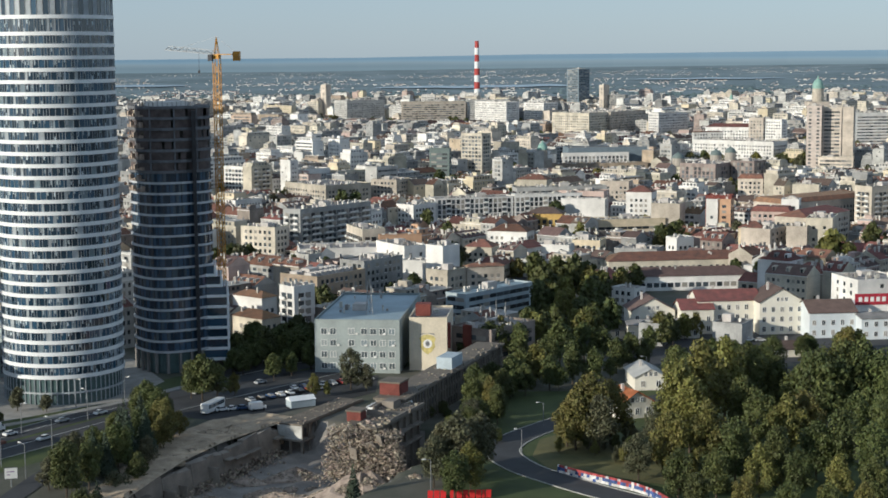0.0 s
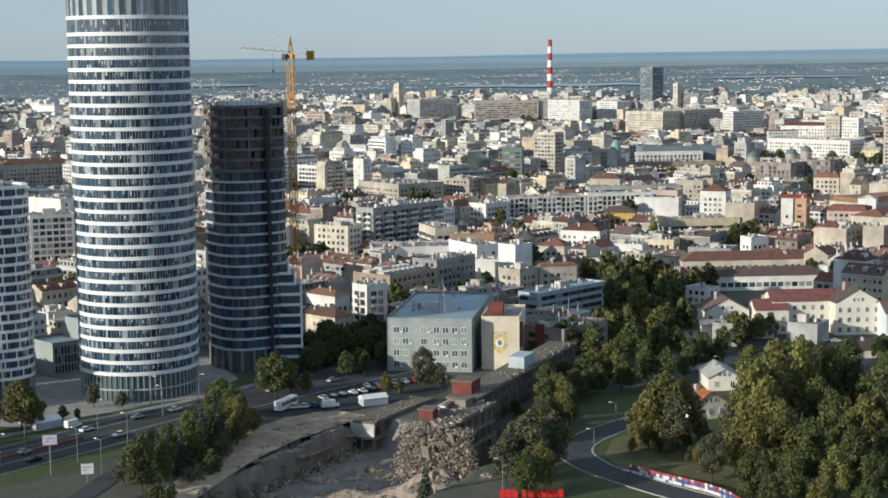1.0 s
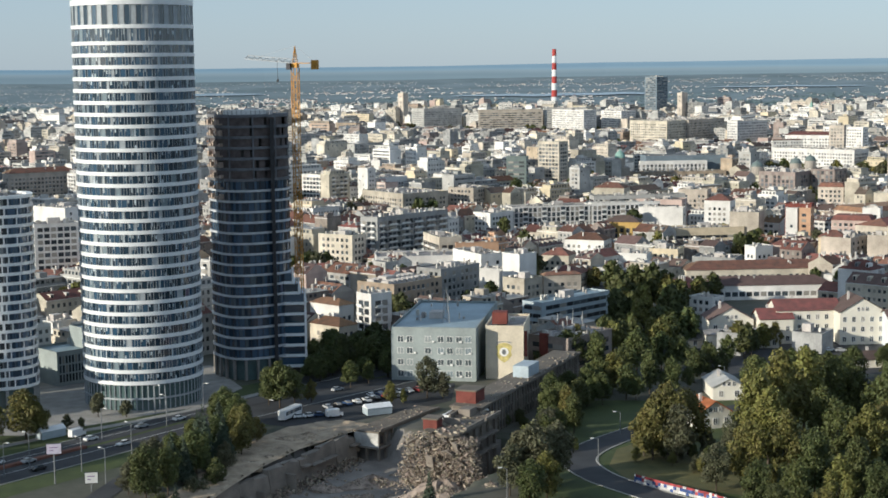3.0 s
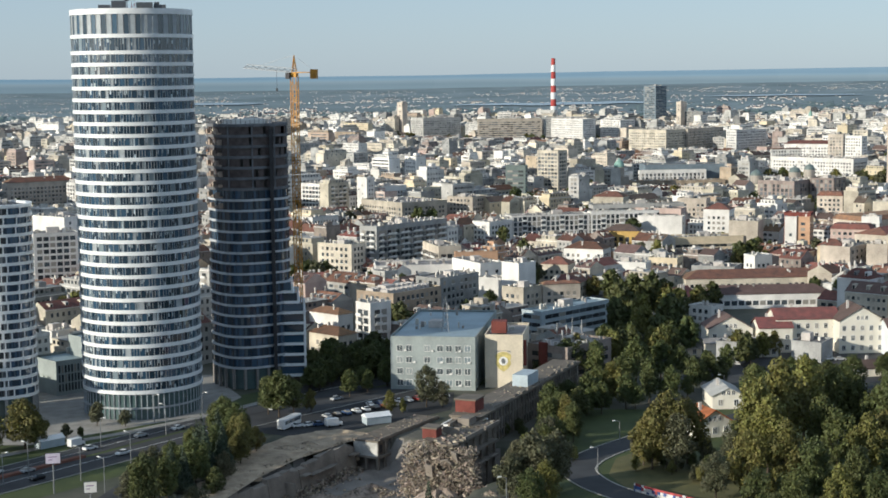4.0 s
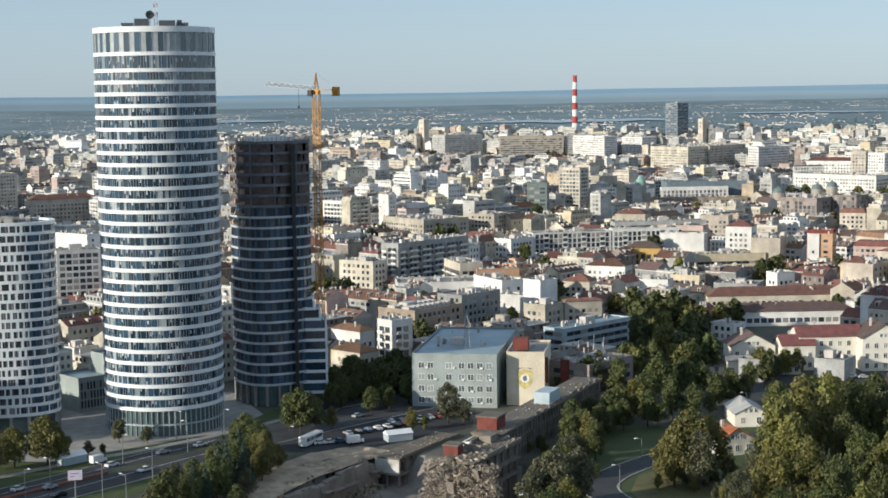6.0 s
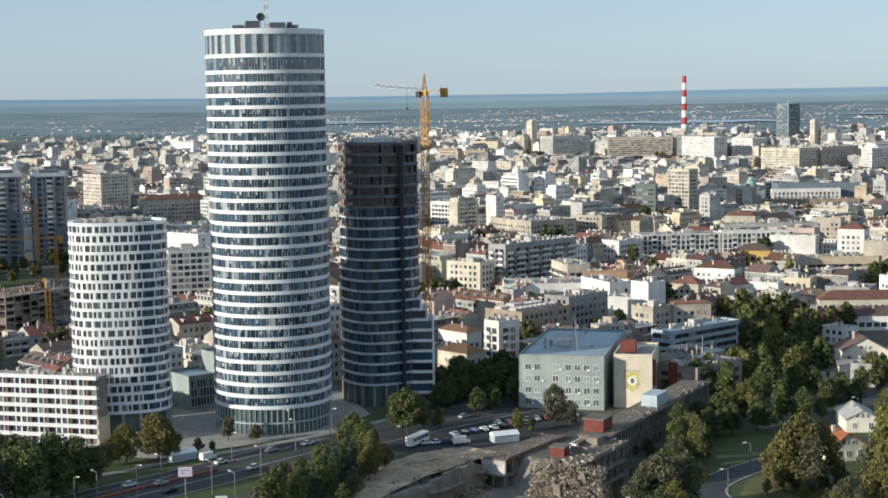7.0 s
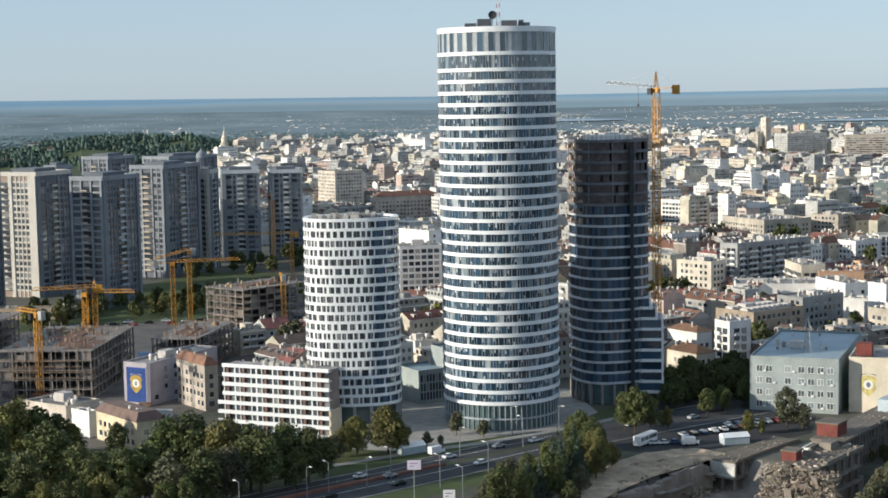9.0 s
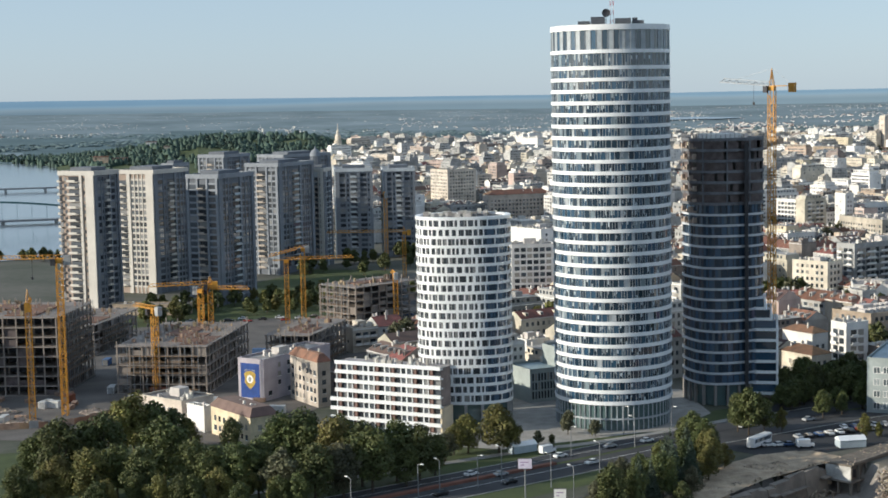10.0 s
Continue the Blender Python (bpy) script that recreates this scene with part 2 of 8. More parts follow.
def roof_shape(lu, lv, h, style):
    """Hipped, gabled or mansard roof mesh over the block."""
    m, o = Mesh(), 0.45
    x0, y0, x1, y1 = -o, -o, lu + o, lv + o
    if style.startswith("mansard"):
        i, r = 2.0, 2.6
        ring0 = [(x0, y0, h), (x1, y0, h), (x1, y1, h), (x0, y1, h)]
        ring1 = [(x0 + i, y0 + i, h + r), (x1 - i, y0 + i, h + r), (x1 - i, y1 - i, h + r), (x0 + i, y1 - i, h + r)]
        for a in range(4):
            b = (a + 1) % 4
            m.poly((ring0[a], ring0[b], ring1[b], ring1[a]))
        m.poly(ring1)
        m.poly(ring0[::-1])
        return m
    rise = min(3.4, min(lu, lv) * 0.27)
    if lu >= lv:
        e = min(lv / 2, lu / 2 - 0.2) if not style.startswith("gable") else 0
        a, b = (x0 + e + 0.0, (y0 + y1) / 2, h + rise), (x1 - e, (y0 + y1) / 2, h + rise)
        c = [(x0, y0, h), (x1, y0, h), (x1, y1, h), (x0, y1, h)]
        m.poly((c[0], c[1], b, a)), m.poly((c[2], c[3], a, b)), m.poly((c[1], c[2], b)), m.poly((c[3], c[0], a))
    else:
        e = min(lu / 2, lv / 2 - 0.2) if not style.startswith("gable") else 0
        a, b = ((x0 + x1) / 2, y0 + e, h + rise), ((x0 + x1) / 2, y1 - e, h + rise)
        c = [(x0, y0, h), (x1, y0, h), (x1, y1, h), (x0, y1, h)]
        m.poly((c[1], c[2], b, a)), m.poly((c[3], c[0], a, b)), m.poly((c[0], c[1], a)), m.poly((c[2], c[3], b))
    m.poly(c[::-1])
    return m


SIGHT = []  # bearings, distance and slope below which a placed building must stay in sight


def see(x, y, bearing, lu, lv, h, share=0.35):
    b = radians(bearing)
    ends = [(x, y), (x + math.sin(b) * lu, y + math.cos(b) * lu), (x - math.cos(b) * lv, y + math.sin(b) * lv)]
    bs = [math.degrees(math.atan2(p, q)) for p, q in ends]
    d = math.hypot(x, y)
    SIGHT.append((min(bs), max(bs), d, (h * share - EYE.z) / d))


SINGLE = 690  # buildings nearer than this have each window as a part of its own
FOOT = []  # centre and reach of every building that is placed by hand
SAY = {"greywhite": "weathered grey rendered", "tan": "tan rendered", "cream": "cream rendered", "white": "white rendered", "concrete": "grey concrete", "brown": "brown rendered", "orange": "orange rendered",
       "pink": "pink rendered", "yellow": "pale yellow", "ochre": "ochre stucco", "lilac": "lilac grey", "lightblue": "pale blue panelled",
       "bluegrey": "blue-grey panelled", "greywall": "blue-grey rendered", "creamwall": "pale cream rendered", "pinkgrey": "pinkish precast",
       "glass": "dull green panelled", "redcap": "dark red clad", "yellowhouse": "light yellow stucco"}
TOP = {"flat": "flat cluttered roof", "hip_red": "red hipped tile roof", "hip_dark": "dark hipped roof", "shed_dark": "dark hipped roof", "gable_red": "red gabled tile roof",
       "mansard_red": "red mansard roof", "mansard_brown": "brown mansard roof"}


def block(x, y, bearing, lu, lv, h, wall, roof="flat", win="punch", fl=3.1, name="apartment_building", clutter=None, placed=True, sides=(0, 1, 2, 3), label="", seen=0.14):
    """A building whose nearest corner is at x, y: one face of length lu runs along the bearing, the other, lv, to the left of it."""
    ob = root(name, pose(x, y, 0, 0, 0, 90 - bearing), label or f"{SAY[wall]} city building with {TOP[roof]}", "building", "city buildings")
    w = Mesh()
    flat = roof == "flat"
    ring = [(0, 0), (lu, 0), (lu, lv), (0, lv)]
    if flat:
        w.prism(ring, 0, h, top=False)
        w.band([(-0.1, -0.1), (lu + 0.1, -0.1), (lu + 0.1, lv + 0.1), (-0.1, lv + 0.1)], [(0.3, 0.3), (lu - 0.3, 0.3), (lu - 0.3, lv - 0.3), (0.3, lv - 0.3)], h - 0.25, h)
    else:
        w.prism(ring, 0, h + 0.02, top=True)
    w.done("wall", WALLS[wall], ob)
    if flat:
        r = Mesh()
        r.box(0.2, 0.2, h - 1.0, lu - 0.2, lv - 0.2, h - 0.7)
        r.done("roof", ROOF_BLUE if wall in ("greywall", "lightblue") else ROOF_FLAT, ob)
        c = Mesh()
        roof_clutter(c, lu, lv, h - 0.7, int(lu * lv / 28) + 3 if clutter is None else clutter)
        if c.f:
            c.done("roof_clutter", CLUTTER, ob, kind="stuff")
    else:
        roof_shape(lu, lv, h, roof).done("roof", ROOF_RED if "red" in roof else ROOF_DARK, ob)
        c = Mesh()
        for _ in range(rng.randint(2, 5)):
            cx, cy = rng.uniform(0.2, 0.8) * lu, rng.uniform(0.2, 0.8) * lv
            c.box(cx, cy, h, cx + 0.7, cy + 0.6, h + rng.uniform(2.2, 3.8))
        c.done("chimney_stack", CLUTTER, ob, kind="stuff")
    if win != "none":
        g, t = window_rows(lu, lv, h, win, fl, sides)
        if g.f and math.hypot(x, y) < SINGLE:
            for k in range(0, len(g.v), 8):
                one = Mesh()
                one.v, one.f, one.m = g.v[k:k + 8], [tuple(i - k for i in f) for f in g.f[k // 8 * 6:k // 8 * 6 + 6]], [0] * 6
                one.done("window", GLASS, ob)
        elif g.f:
            g.done("window_glazing", GLASS if math.hypot(x, y) < 1200 else FAR_GLASS, ob, kind="stuff")
        if t.f:
            t.done("balcony" if win == "balcony" else "window_sill", TRIM, ob, kind="stuff")
    if placed:
        b = radians(bearing)
        cx = x + math.sin(b) * lu / 2 - math.cos(b) * lv / 2
        cy = y + math.cos(b) * lu / 2 + math.sin(b) * lv / 2
        FOOT.append((cx, cy, math.hypot(lu, lv) / 2))
        see(x, y, bearing, lu, lv, h, seen)
    return ob

# ---- ground ----
RIM = 4900.0


def rim_height(bearing):
    """Height of the far ridge that closes the view, by bearing."""
    drop = np.interp(bearing, [-180, -36, -25, -15, -5, 0, 8, 16, 180], [8, 2, 6, 10, 10, 8, 5, 3, 8])
    return EYE.z - drop / 2847 * RIM


def ground_z(x, y):
    r = math.hypot(x, y)
    z = 0.0
    if r > 2900:
        z = (float(rim_height(math.degrees(math.atan2(x, y)))) - 40) * ((r - 2900) / (RIM - 2900)) ** 1.2
    return z + pit_depth(x, y)


# the demolition pit, in axes along its straight north-west rim
PIT = (-66.0, 432.0)


def pit_depth(x, y):
    if not (-130 < x < 40 and 330 < y < 510):
        return 0.0
    dx, dy = x - PIT[0], y - PIT[1]
    c, s = math.cos(radians(65.4)), math.sin(radians(65.4))
    u, v = dx * c + dy * s, -dx * s + dy * c
    e = max(abs(u + 24) - 62, abs(v + 31) - 31) + 1.8 * noise.noise((x * 0.12, y * 0.12, 0)) + 0.8 * noise.noise((x * 0.4, y * 0.4, 5))
    return -8.5 * min(1, max(0, -e / 3.5)) * (1 + 0.12 * noise.noise((x * 0.15, y * 0.15, 9)))


def build_ground():
    az = sorted(set([round(a, 2) for a in np.arange(-180, 180, 4)] + [round(a, 2) for a in np.arange(-40, 24, 1.0)] + [round(a, 2) for a in np.arange(-15, 4, 0.25)]))
    rr = [5, 100, 200, 280, 330] + list(np.arange(350, 500, 2.0)) + list(np.arange(500, 900, 50)) + list(np.arange(900, 2900, 200)) + list(np.arange(2900, 4901, 100))
    vs = [(0, 0, 0)]
    for r in rr:
        for a in az:
            x, y = r * math.sin(radians(a)), r * math.cos(radians(a))
            vs.append((x, y, ground_z(x, y)))
    n = len(az)
    fs = [(0, 1 + (i + 1) % n, 1 + i) for i in range(n)]
    for k in range(len(rr) - 1):
        for i in range(n):
            j = (i + 1) % n
            fs.append((1 + k * n + i, 1 + k * n + j, 1 + (k + 1) * n + j, 1 + (k + 1) * n + i))
    data = bpy.data.meshes.new("ground")
    data.from_pydata(vs, [], fs)
    data.materials.append(GROUND)
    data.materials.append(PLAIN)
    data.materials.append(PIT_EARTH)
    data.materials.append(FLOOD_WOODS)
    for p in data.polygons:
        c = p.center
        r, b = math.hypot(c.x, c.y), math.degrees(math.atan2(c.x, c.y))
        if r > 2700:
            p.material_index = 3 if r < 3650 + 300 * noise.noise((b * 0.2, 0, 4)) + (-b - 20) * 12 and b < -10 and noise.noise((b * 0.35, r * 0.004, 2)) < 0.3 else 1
        elif pit_depth(c.x, c.y) < -0.4:
            p.material_index = 2
    data.polygons.foreach_set("use_smooth", [True] * len(fs))
    return tagged(new("ground", data), "city ground of streets, yards and far plain in painted haze", "ground", kind="structure")


GROUND = mat("town_ground", (0.13, 0.12, 0.10), second=(0.05, 0.06, 0.035), scale=0.02, fine=14, bump=0.2)
# blue haze of distance is mixed into these two far colours
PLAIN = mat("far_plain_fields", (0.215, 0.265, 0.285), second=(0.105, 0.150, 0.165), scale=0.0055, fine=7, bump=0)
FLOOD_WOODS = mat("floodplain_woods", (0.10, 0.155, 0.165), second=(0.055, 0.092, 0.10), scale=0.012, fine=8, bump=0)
PIT_EARTH = mat("pit_earth", (0.30, 0.275, 0.245), second=(0.16, 0.145, 0.13), scale=0.15, fine=18, bump=0.8)
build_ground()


def far_ridge():
    """The pale blue edge of the plain, kilometres behind everything else: a glowing backdrop of painted haze."""
    m = Mesh()
    last = None
    for k in range(0, 361, 3):
        b = k - 180
        x, y = math.sin(radians(b)) * RIM, math.cos(radians(b)) * RIM
        top = float(rim_height(b)) + 2 * noise.noise((b * 0.2, 0, 0))
        if last:
            m.poly(((last[0], last[1], last[2] - 60), (x, y, top - 60), (x, y, top), (last[0], last[1], last[2])))
        last = (x, y, top)
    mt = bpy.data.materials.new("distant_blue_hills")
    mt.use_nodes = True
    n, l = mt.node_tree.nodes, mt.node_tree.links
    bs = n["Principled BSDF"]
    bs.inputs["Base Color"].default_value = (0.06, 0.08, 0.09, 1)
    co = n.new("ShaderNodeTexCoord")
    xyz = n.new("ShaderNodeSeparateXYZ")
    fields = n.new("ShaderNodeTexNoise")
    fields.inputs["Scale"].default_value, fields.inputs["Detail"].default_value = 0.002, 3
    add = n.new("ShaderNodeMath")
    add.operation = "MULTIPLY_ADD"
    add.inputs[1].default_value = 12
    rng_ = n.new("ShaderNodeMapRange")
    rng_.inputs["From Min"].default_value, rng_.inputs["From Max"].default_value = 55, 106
    # haze colours by height, given off as emission
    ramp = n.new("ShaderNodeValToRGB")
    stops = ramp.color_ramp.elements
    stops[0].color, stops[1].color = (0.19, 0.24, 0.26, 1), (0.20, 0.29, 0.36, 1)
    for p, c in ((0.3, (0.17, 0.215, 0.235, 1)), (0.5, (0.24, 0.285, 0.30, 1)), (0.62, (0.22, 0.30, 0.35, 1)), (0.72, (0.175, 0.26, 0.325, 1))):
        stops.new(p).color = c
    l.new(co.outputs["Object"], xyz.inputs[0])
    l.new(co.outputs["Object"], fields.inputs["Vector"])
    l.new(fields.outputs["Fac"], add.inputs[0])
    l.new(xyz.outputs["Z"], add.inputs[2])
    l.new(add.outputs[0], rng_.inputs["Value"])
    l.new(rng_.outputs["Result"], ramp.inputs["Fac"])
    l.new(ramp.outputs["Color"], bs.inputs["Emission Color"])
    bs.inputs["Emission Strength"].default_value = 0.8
    return tagged(m.done("backdrop", mt), "glowing backdrop ridge in painted blue haze at the edge of the plain", "backdrop", kind="structure")


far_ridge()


def outline(n, rx, ry, power=2.0):
    """A rounded outline between an ellipse and a rectangle, in n equal steps."""
    raw = []
    for i in range(2000):
        a = 2 * math.pi * i / 2000
        c, s = math.cos(a), math.sin(a)
        raw.append((rx * math.copysign(abs(c) ** (2 / power), c), ry * math.copysign(abs(s) ** (2 / power), s)))
    far = [0.0]
    for i in range(2000):
        p, q = raw[i], raw[(i + 1) % 2000]
        far.append(far[-1] + math.hypot(q[0] - p[0], q[1] - p[1]))
    pts, k = [], 0
    for i in range(n):
        while far[k + 1] < far[-1] * i / n:
            k += 1
        f = (far[-1] * i / n - far[k]) / (far[k + 1] - far[k])
        p, q = raw[k], raw[(k + 1) % 2000]
        pts.append((p[0] + f * (q[0] - p[0]), p[1] + f * (q[1] - p[1])))
    return pts


BAND = mat("white_glossy_cladding", (0.80, 0.81, 0.81), rough=0.35, scale=0.3, vary=0.05, bump=0.02)
TOWER_GLASS = glazing("tower_glass", (0.018, 0.038, 0.062), (0.20, 0.25, 0.28), rough=0.04, share=0.05, ior=1.8)
# blue of the reflected sky is mixed into this dark glass
DARK_GLASS = glazing("unlit_tower_glass", (0.030, 0.048, 0.075), (0.10, 0.125, 0.15), rough=0.06, share=0.10, ior=1.6)
TOWER_GREEN = mat("greenish_clear_glass", (0.10, 0.15, 0.15), rough=0.04, scale=0.3, bump=0, spec=0.8)
BLIND = mat("pale_window_blinds", (0.46, 0.52, 0.55), rough=0.4, island=0.4, scale=0.5, bump=0)
MULLION = mat("pale_grey_mullions", (0.40, 0.43, 0.45), rough=0.5, scale=0.5)


def grow(ring, d):
    out = []
    for p in ring:
        k = math.hypot(*p)
        out.append((p[0] * (1 + d / k), p[1] * (1 + d / k)))
    return out


ROOF_PLANT = mat("dark_roof_plant", (0.09, 0.10, 0.115), rough=0.6, scale=0.4)


def round_tower():
    cx, cy = -120.8, 503.6
    R, N, FH, LOBBY = 18.7, 132, 3.6, 8.2
    ob = root("residential_tower", pose(cx, cy, 0, 0, 0, 14), "tall round glass tower with white floor bands", "tower")
    ring = outline(N, R, R)
    core = Mesh()
    core.prism(grow(ring, -1.2), 0, 121.5)
    core.done("core", WALLS["concrete"], ob)
    floors = [LOBBY + i * FH for i in range(30)] + [LOBBY + 29 * FH + 5.0]
    levels = floors + [floors[-1] + 7.1]
    for i, z in enumerate(levels):
        b = Mesh()
        hgt = 1.15 if i < 31 else 1.7
        b.band(grow(ring, 0.22), grow(ring, -1.0), z - 0.1, z - 0.1 + hgt)
        b.done("floor_band", BAND, ob, smooth=False)
    step = 2 * math.pi / N
    for i in range(len(levels) - 1):
        z0, z1 = levels[i] + 1.0, levels[i + 1]
        g, p, bl = Mesh(), Mesh(), Mesh()
        crown = i == len(levels) - 2
        k = 0
        while k < N:
            wide = 2 if rng.random() < 0.25 and k < N - 1 else 1
            if crown:
                wide = 2
            a0, a1 = k * step, (k + wide) * step
            q = [((R - 0.12) * math.cos(a), (R - 0.12) * math.sin(a)) for a in (a0 + 0.006, a1 - 0.006)]
            pale = rng.random() < 0.05 or (crown and (k // 2) % 2)
            tgt = p if pale else g
            tgt.poly(((*q[0], z0), (*q[1], z0), (*q[1], z1), (*q[0], z1)))
            p.beam(((R - 0.06) * math.cos(a0), (R - 0.06) * math.sin(a0), z0), ((R - 0.06) * math.cos(a0), (R - 0.06) * math.sin(a0), z1), 0.13)
            if not crown and not pale and rng.random() < 0.42:
                b0 = a0 + step * rng.uniform(0.08, 0.5)
                b1 = min(a1 - 0.004, b0 + step * rng.uniform(0.3, 0.6))
                zb = z0 + (z1 - z0) * rng.choice((0.0, 0.35, 0.5, 0.62))
                zt = z1 if rng.random() < 0.5 else min(z1, zb + 1.1)
                bl.poly([((R - 0.09) * math.cos(a), (R - 0.09) * math.sin(a), z) for a, z in ((b0, zb), (b1, zb), (b1, zt), (b0, zt))])
            k += wide
        g.done("glazing", TOWER_GLASS, ob, kind="stuff")
        p.done("panels_and_mullions", MULLION, ob, kind="stuff")
        if bl.f:
            bl.done("window_blinds", BLIND, ob, kind="stuff")
    lob = Mesh()
    lob.prism(grow(ring, -0.5), 0, LOBBY, top=False)
    lob.done("lobby_glazing", TOWER_GREEN, ob)
    m = Mesh()
    for k in range(N):
        a = k * step
        if k % 2 == 0:
            m.beam(((R - 0.2) * math.cos(a), (R - 0.2) * math.sin(a), 0), ((R - 0.2) * math.cos(a), (R - 0.2) * math.sin(a), LOBBY), 0.3)
    m.band(grow(ring, 0.05), grow(ring, -0.5), 3.4, 3.9)
    m.done("lobby_mullions", MULLION, ob, kind="stuff")
    top = Mesh()
    top.prism(grow(ring, -1.0), 121.0, 125.5)
    top.done("roof", ROOF_FLAT, ob)
    for x0, y0, x1, y1, z1 in ((-6, -8, -1.5, -4, 129.0), (1.5, -9, 6.5, -6, 128.4), (-10, -6, -6.2, -4, 127.8), (7.0, -6, 8.6, -4, 128.6), (6.8, -8, 10.5, -5, 127.7)):
        m = Mesh()
        m.box(x0, y0, 125.4, x1, y1, z1)
        m.done("roof_unit", ROOF_PLANT, ob)
    m = Mesh()
    for k in range(10):
        f = k / 10
        for sx, sy in ((-.5, -.5), (.5, -.5), (.5, .5), (-.5, .5)):
            m.beam((0.6 + sx, -6 + sy, 125.4 + 1.4 * k), (0.6 + sx, -6 + sy, 126.8 + 1.4 * k), 0.16, k % 2)
        m.beam((0.1, -6.5, 125.4 + 1.4 * k), (1.1, -6.5, 126.8 + 1.4 * k), 0.1, k % 2)
    m.done("antenna_mast", [TRIM, MAST_RED], ob)
    m = Mesh()
    for k in range(16):
        a = k * 0.3927
        b = a + 0.3927
        m.poly(((-1.2, -6.9, 130.2), (-1.2 + 1.3 * math.cos(a), -7.2, 130.2 + 1.3 * math.sin(a)), (-1.2 + 1.3 * math.cos(b), -7.2, 130.2 + 1.3 * math.sin(b))))
    m.beam((-1.2, -6.9, 125.4), (-1.2, -6.9, 130.2), 0.2)
    m.done("dish_antenna", DARK_METAL, ob)
    FOOT.append((cx, cy, 24))
    return ob


MAST_RED = mat("mast_red", (0.45, 0.06, 0.05), scale=1)
round_tower()


def banded_tower(name, cx, cy, turn, rx, ry, power, h, FH, lobby, wall, label):
    ob = root(name, pose(cx, cy, 0, 0, 0, turn), label, "tower")
    N = 160
    ring = outline(N, rx, ry, power)
    FOOT.append((cx, cy, max(rx, ry) + 4))
    return ob, ring, N


def white_tower():
    cx, cy, h, FH = -166.3, 489.3, 67.6, 2.94
    ob, ring, N = banded_tower("apartment_tower", cx, cy, 18, 15.2, 11.8, 2.5, h, FH, 7.6, "white", "white rounded apartment tower with window bands")
    N = 208
    ring = outline(N, 15.2, 11.8, 2.5)
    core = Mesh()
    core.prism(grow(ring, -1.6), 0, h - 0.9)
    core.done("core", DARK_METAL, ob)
    n = 20
    for i in range(n + 1):
        z = 7.6 + i * FH
        b = Mesh()
        b.band(grow(ring, 0.12), grow(ring, -1.6), z, z + 0.95)
        b.done("floor_band", BAND, ob)
        if i == n:
            break
        g, w, dk = Mesh(), Mesh(), Mesh()
        k, shift = 0, rng.randint(0, 3)
        while k < N:
            corner = 168 < (k + shift) % N < 192
            for solid, wide in ((True, 1 if corner else rng.choice((1, 1, 1, 2, 2))), (False, 9 if corner else rng.choice((2, 3, 3, 4, 5)))):
                for s in range(k, min(N, k + wide)):
                    q = (s + shift) % N
                    a, b2 = ring[q], ring[(q + 1) % N]
                    if solid:
                        w.poly(((*a, z + 0.95), (*b2, z + 0.95), (*b2, z + FH), (*a, z + FH)))
                    else:
                        f = 0.988
                        (dk if corner else g).poly(((a[0] * f, a[1] * f, z + 0.95), (b2[0] * f, b2[1] * f, z + 0.95), (b2[0] * f, b2[1] * f, z + FH), (a[0] * f, a[1] * f, z + FH)))
                k += wide
        g.done("glazing", HOME_GLASS, ob, kind="stuff")
        dk.done("loggia_glazing", DARK_GLASS, ob, kind="stuff")
        w.done("wall_face", BAND, ob, kind="stuff")
    for k in range(0, N, 13):
        c = Mesh()
        c.box(ring[k][0] * 0.96 - 0.5, ring[k][1] * 0.96 - 0.5, 0, ring[k][0] * 0.96 + 0.5, ring[k][1] * 0.96 + 0.5, 7.6)
        c.done("ground_column", WALLS["concrete"], ob)
    lob = Mesh()
    lob.prism(grow(ring, -1.4), 0, 7.6)
    lob.done("lobby_glazing", TOWER_GREEN, ob)
    c = Mesh()
    for _ in range(40):
        a, r = rng.uniform(0, 6.28), rng.uniform(0.1, 0.9)
        x, y, s = rx_of(ring, a, r)[0], rx_of(ring, a, r)[1], rng.uniform(0.6, 1.6)
        c.box(x, y, h - 1, x + s, y + s, h + rng.uniform(-0.3, 1.0))
    c.done("roof_clutter", CLUTTER, ob, kind="stuff")
    return ob


def rx_of(ring, a, r):
    p = ring[int(a / (2 * math.pi) * len(ring)) % len(ring)]
    return p[0] * r, p[1] * r


white_tower()


BAND_GREY = mat("grey_metal_cladding", (0.55, 0.57, 0.60), rough=0.4, scale=0.3, vary=0.15, bump=0.02)
INFILL = mat("clay_block_infill", (0.13, 0.105, 0.10), scale=0.5, vary=0.3)
NETTED = mat("concrete_behind_netting", (0.18, 0.185, 0.20), scale=0.3, vary=0.3)
SCAFFOLD = mat("sunlit_scaffold_boards", (0.40, 0.33, 0.26), island=0.4, scale=0.5)


# core concrete is darkened to paint the shade behind the open floors
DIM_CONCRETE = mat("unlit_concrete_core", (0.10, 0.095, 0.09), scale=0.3)


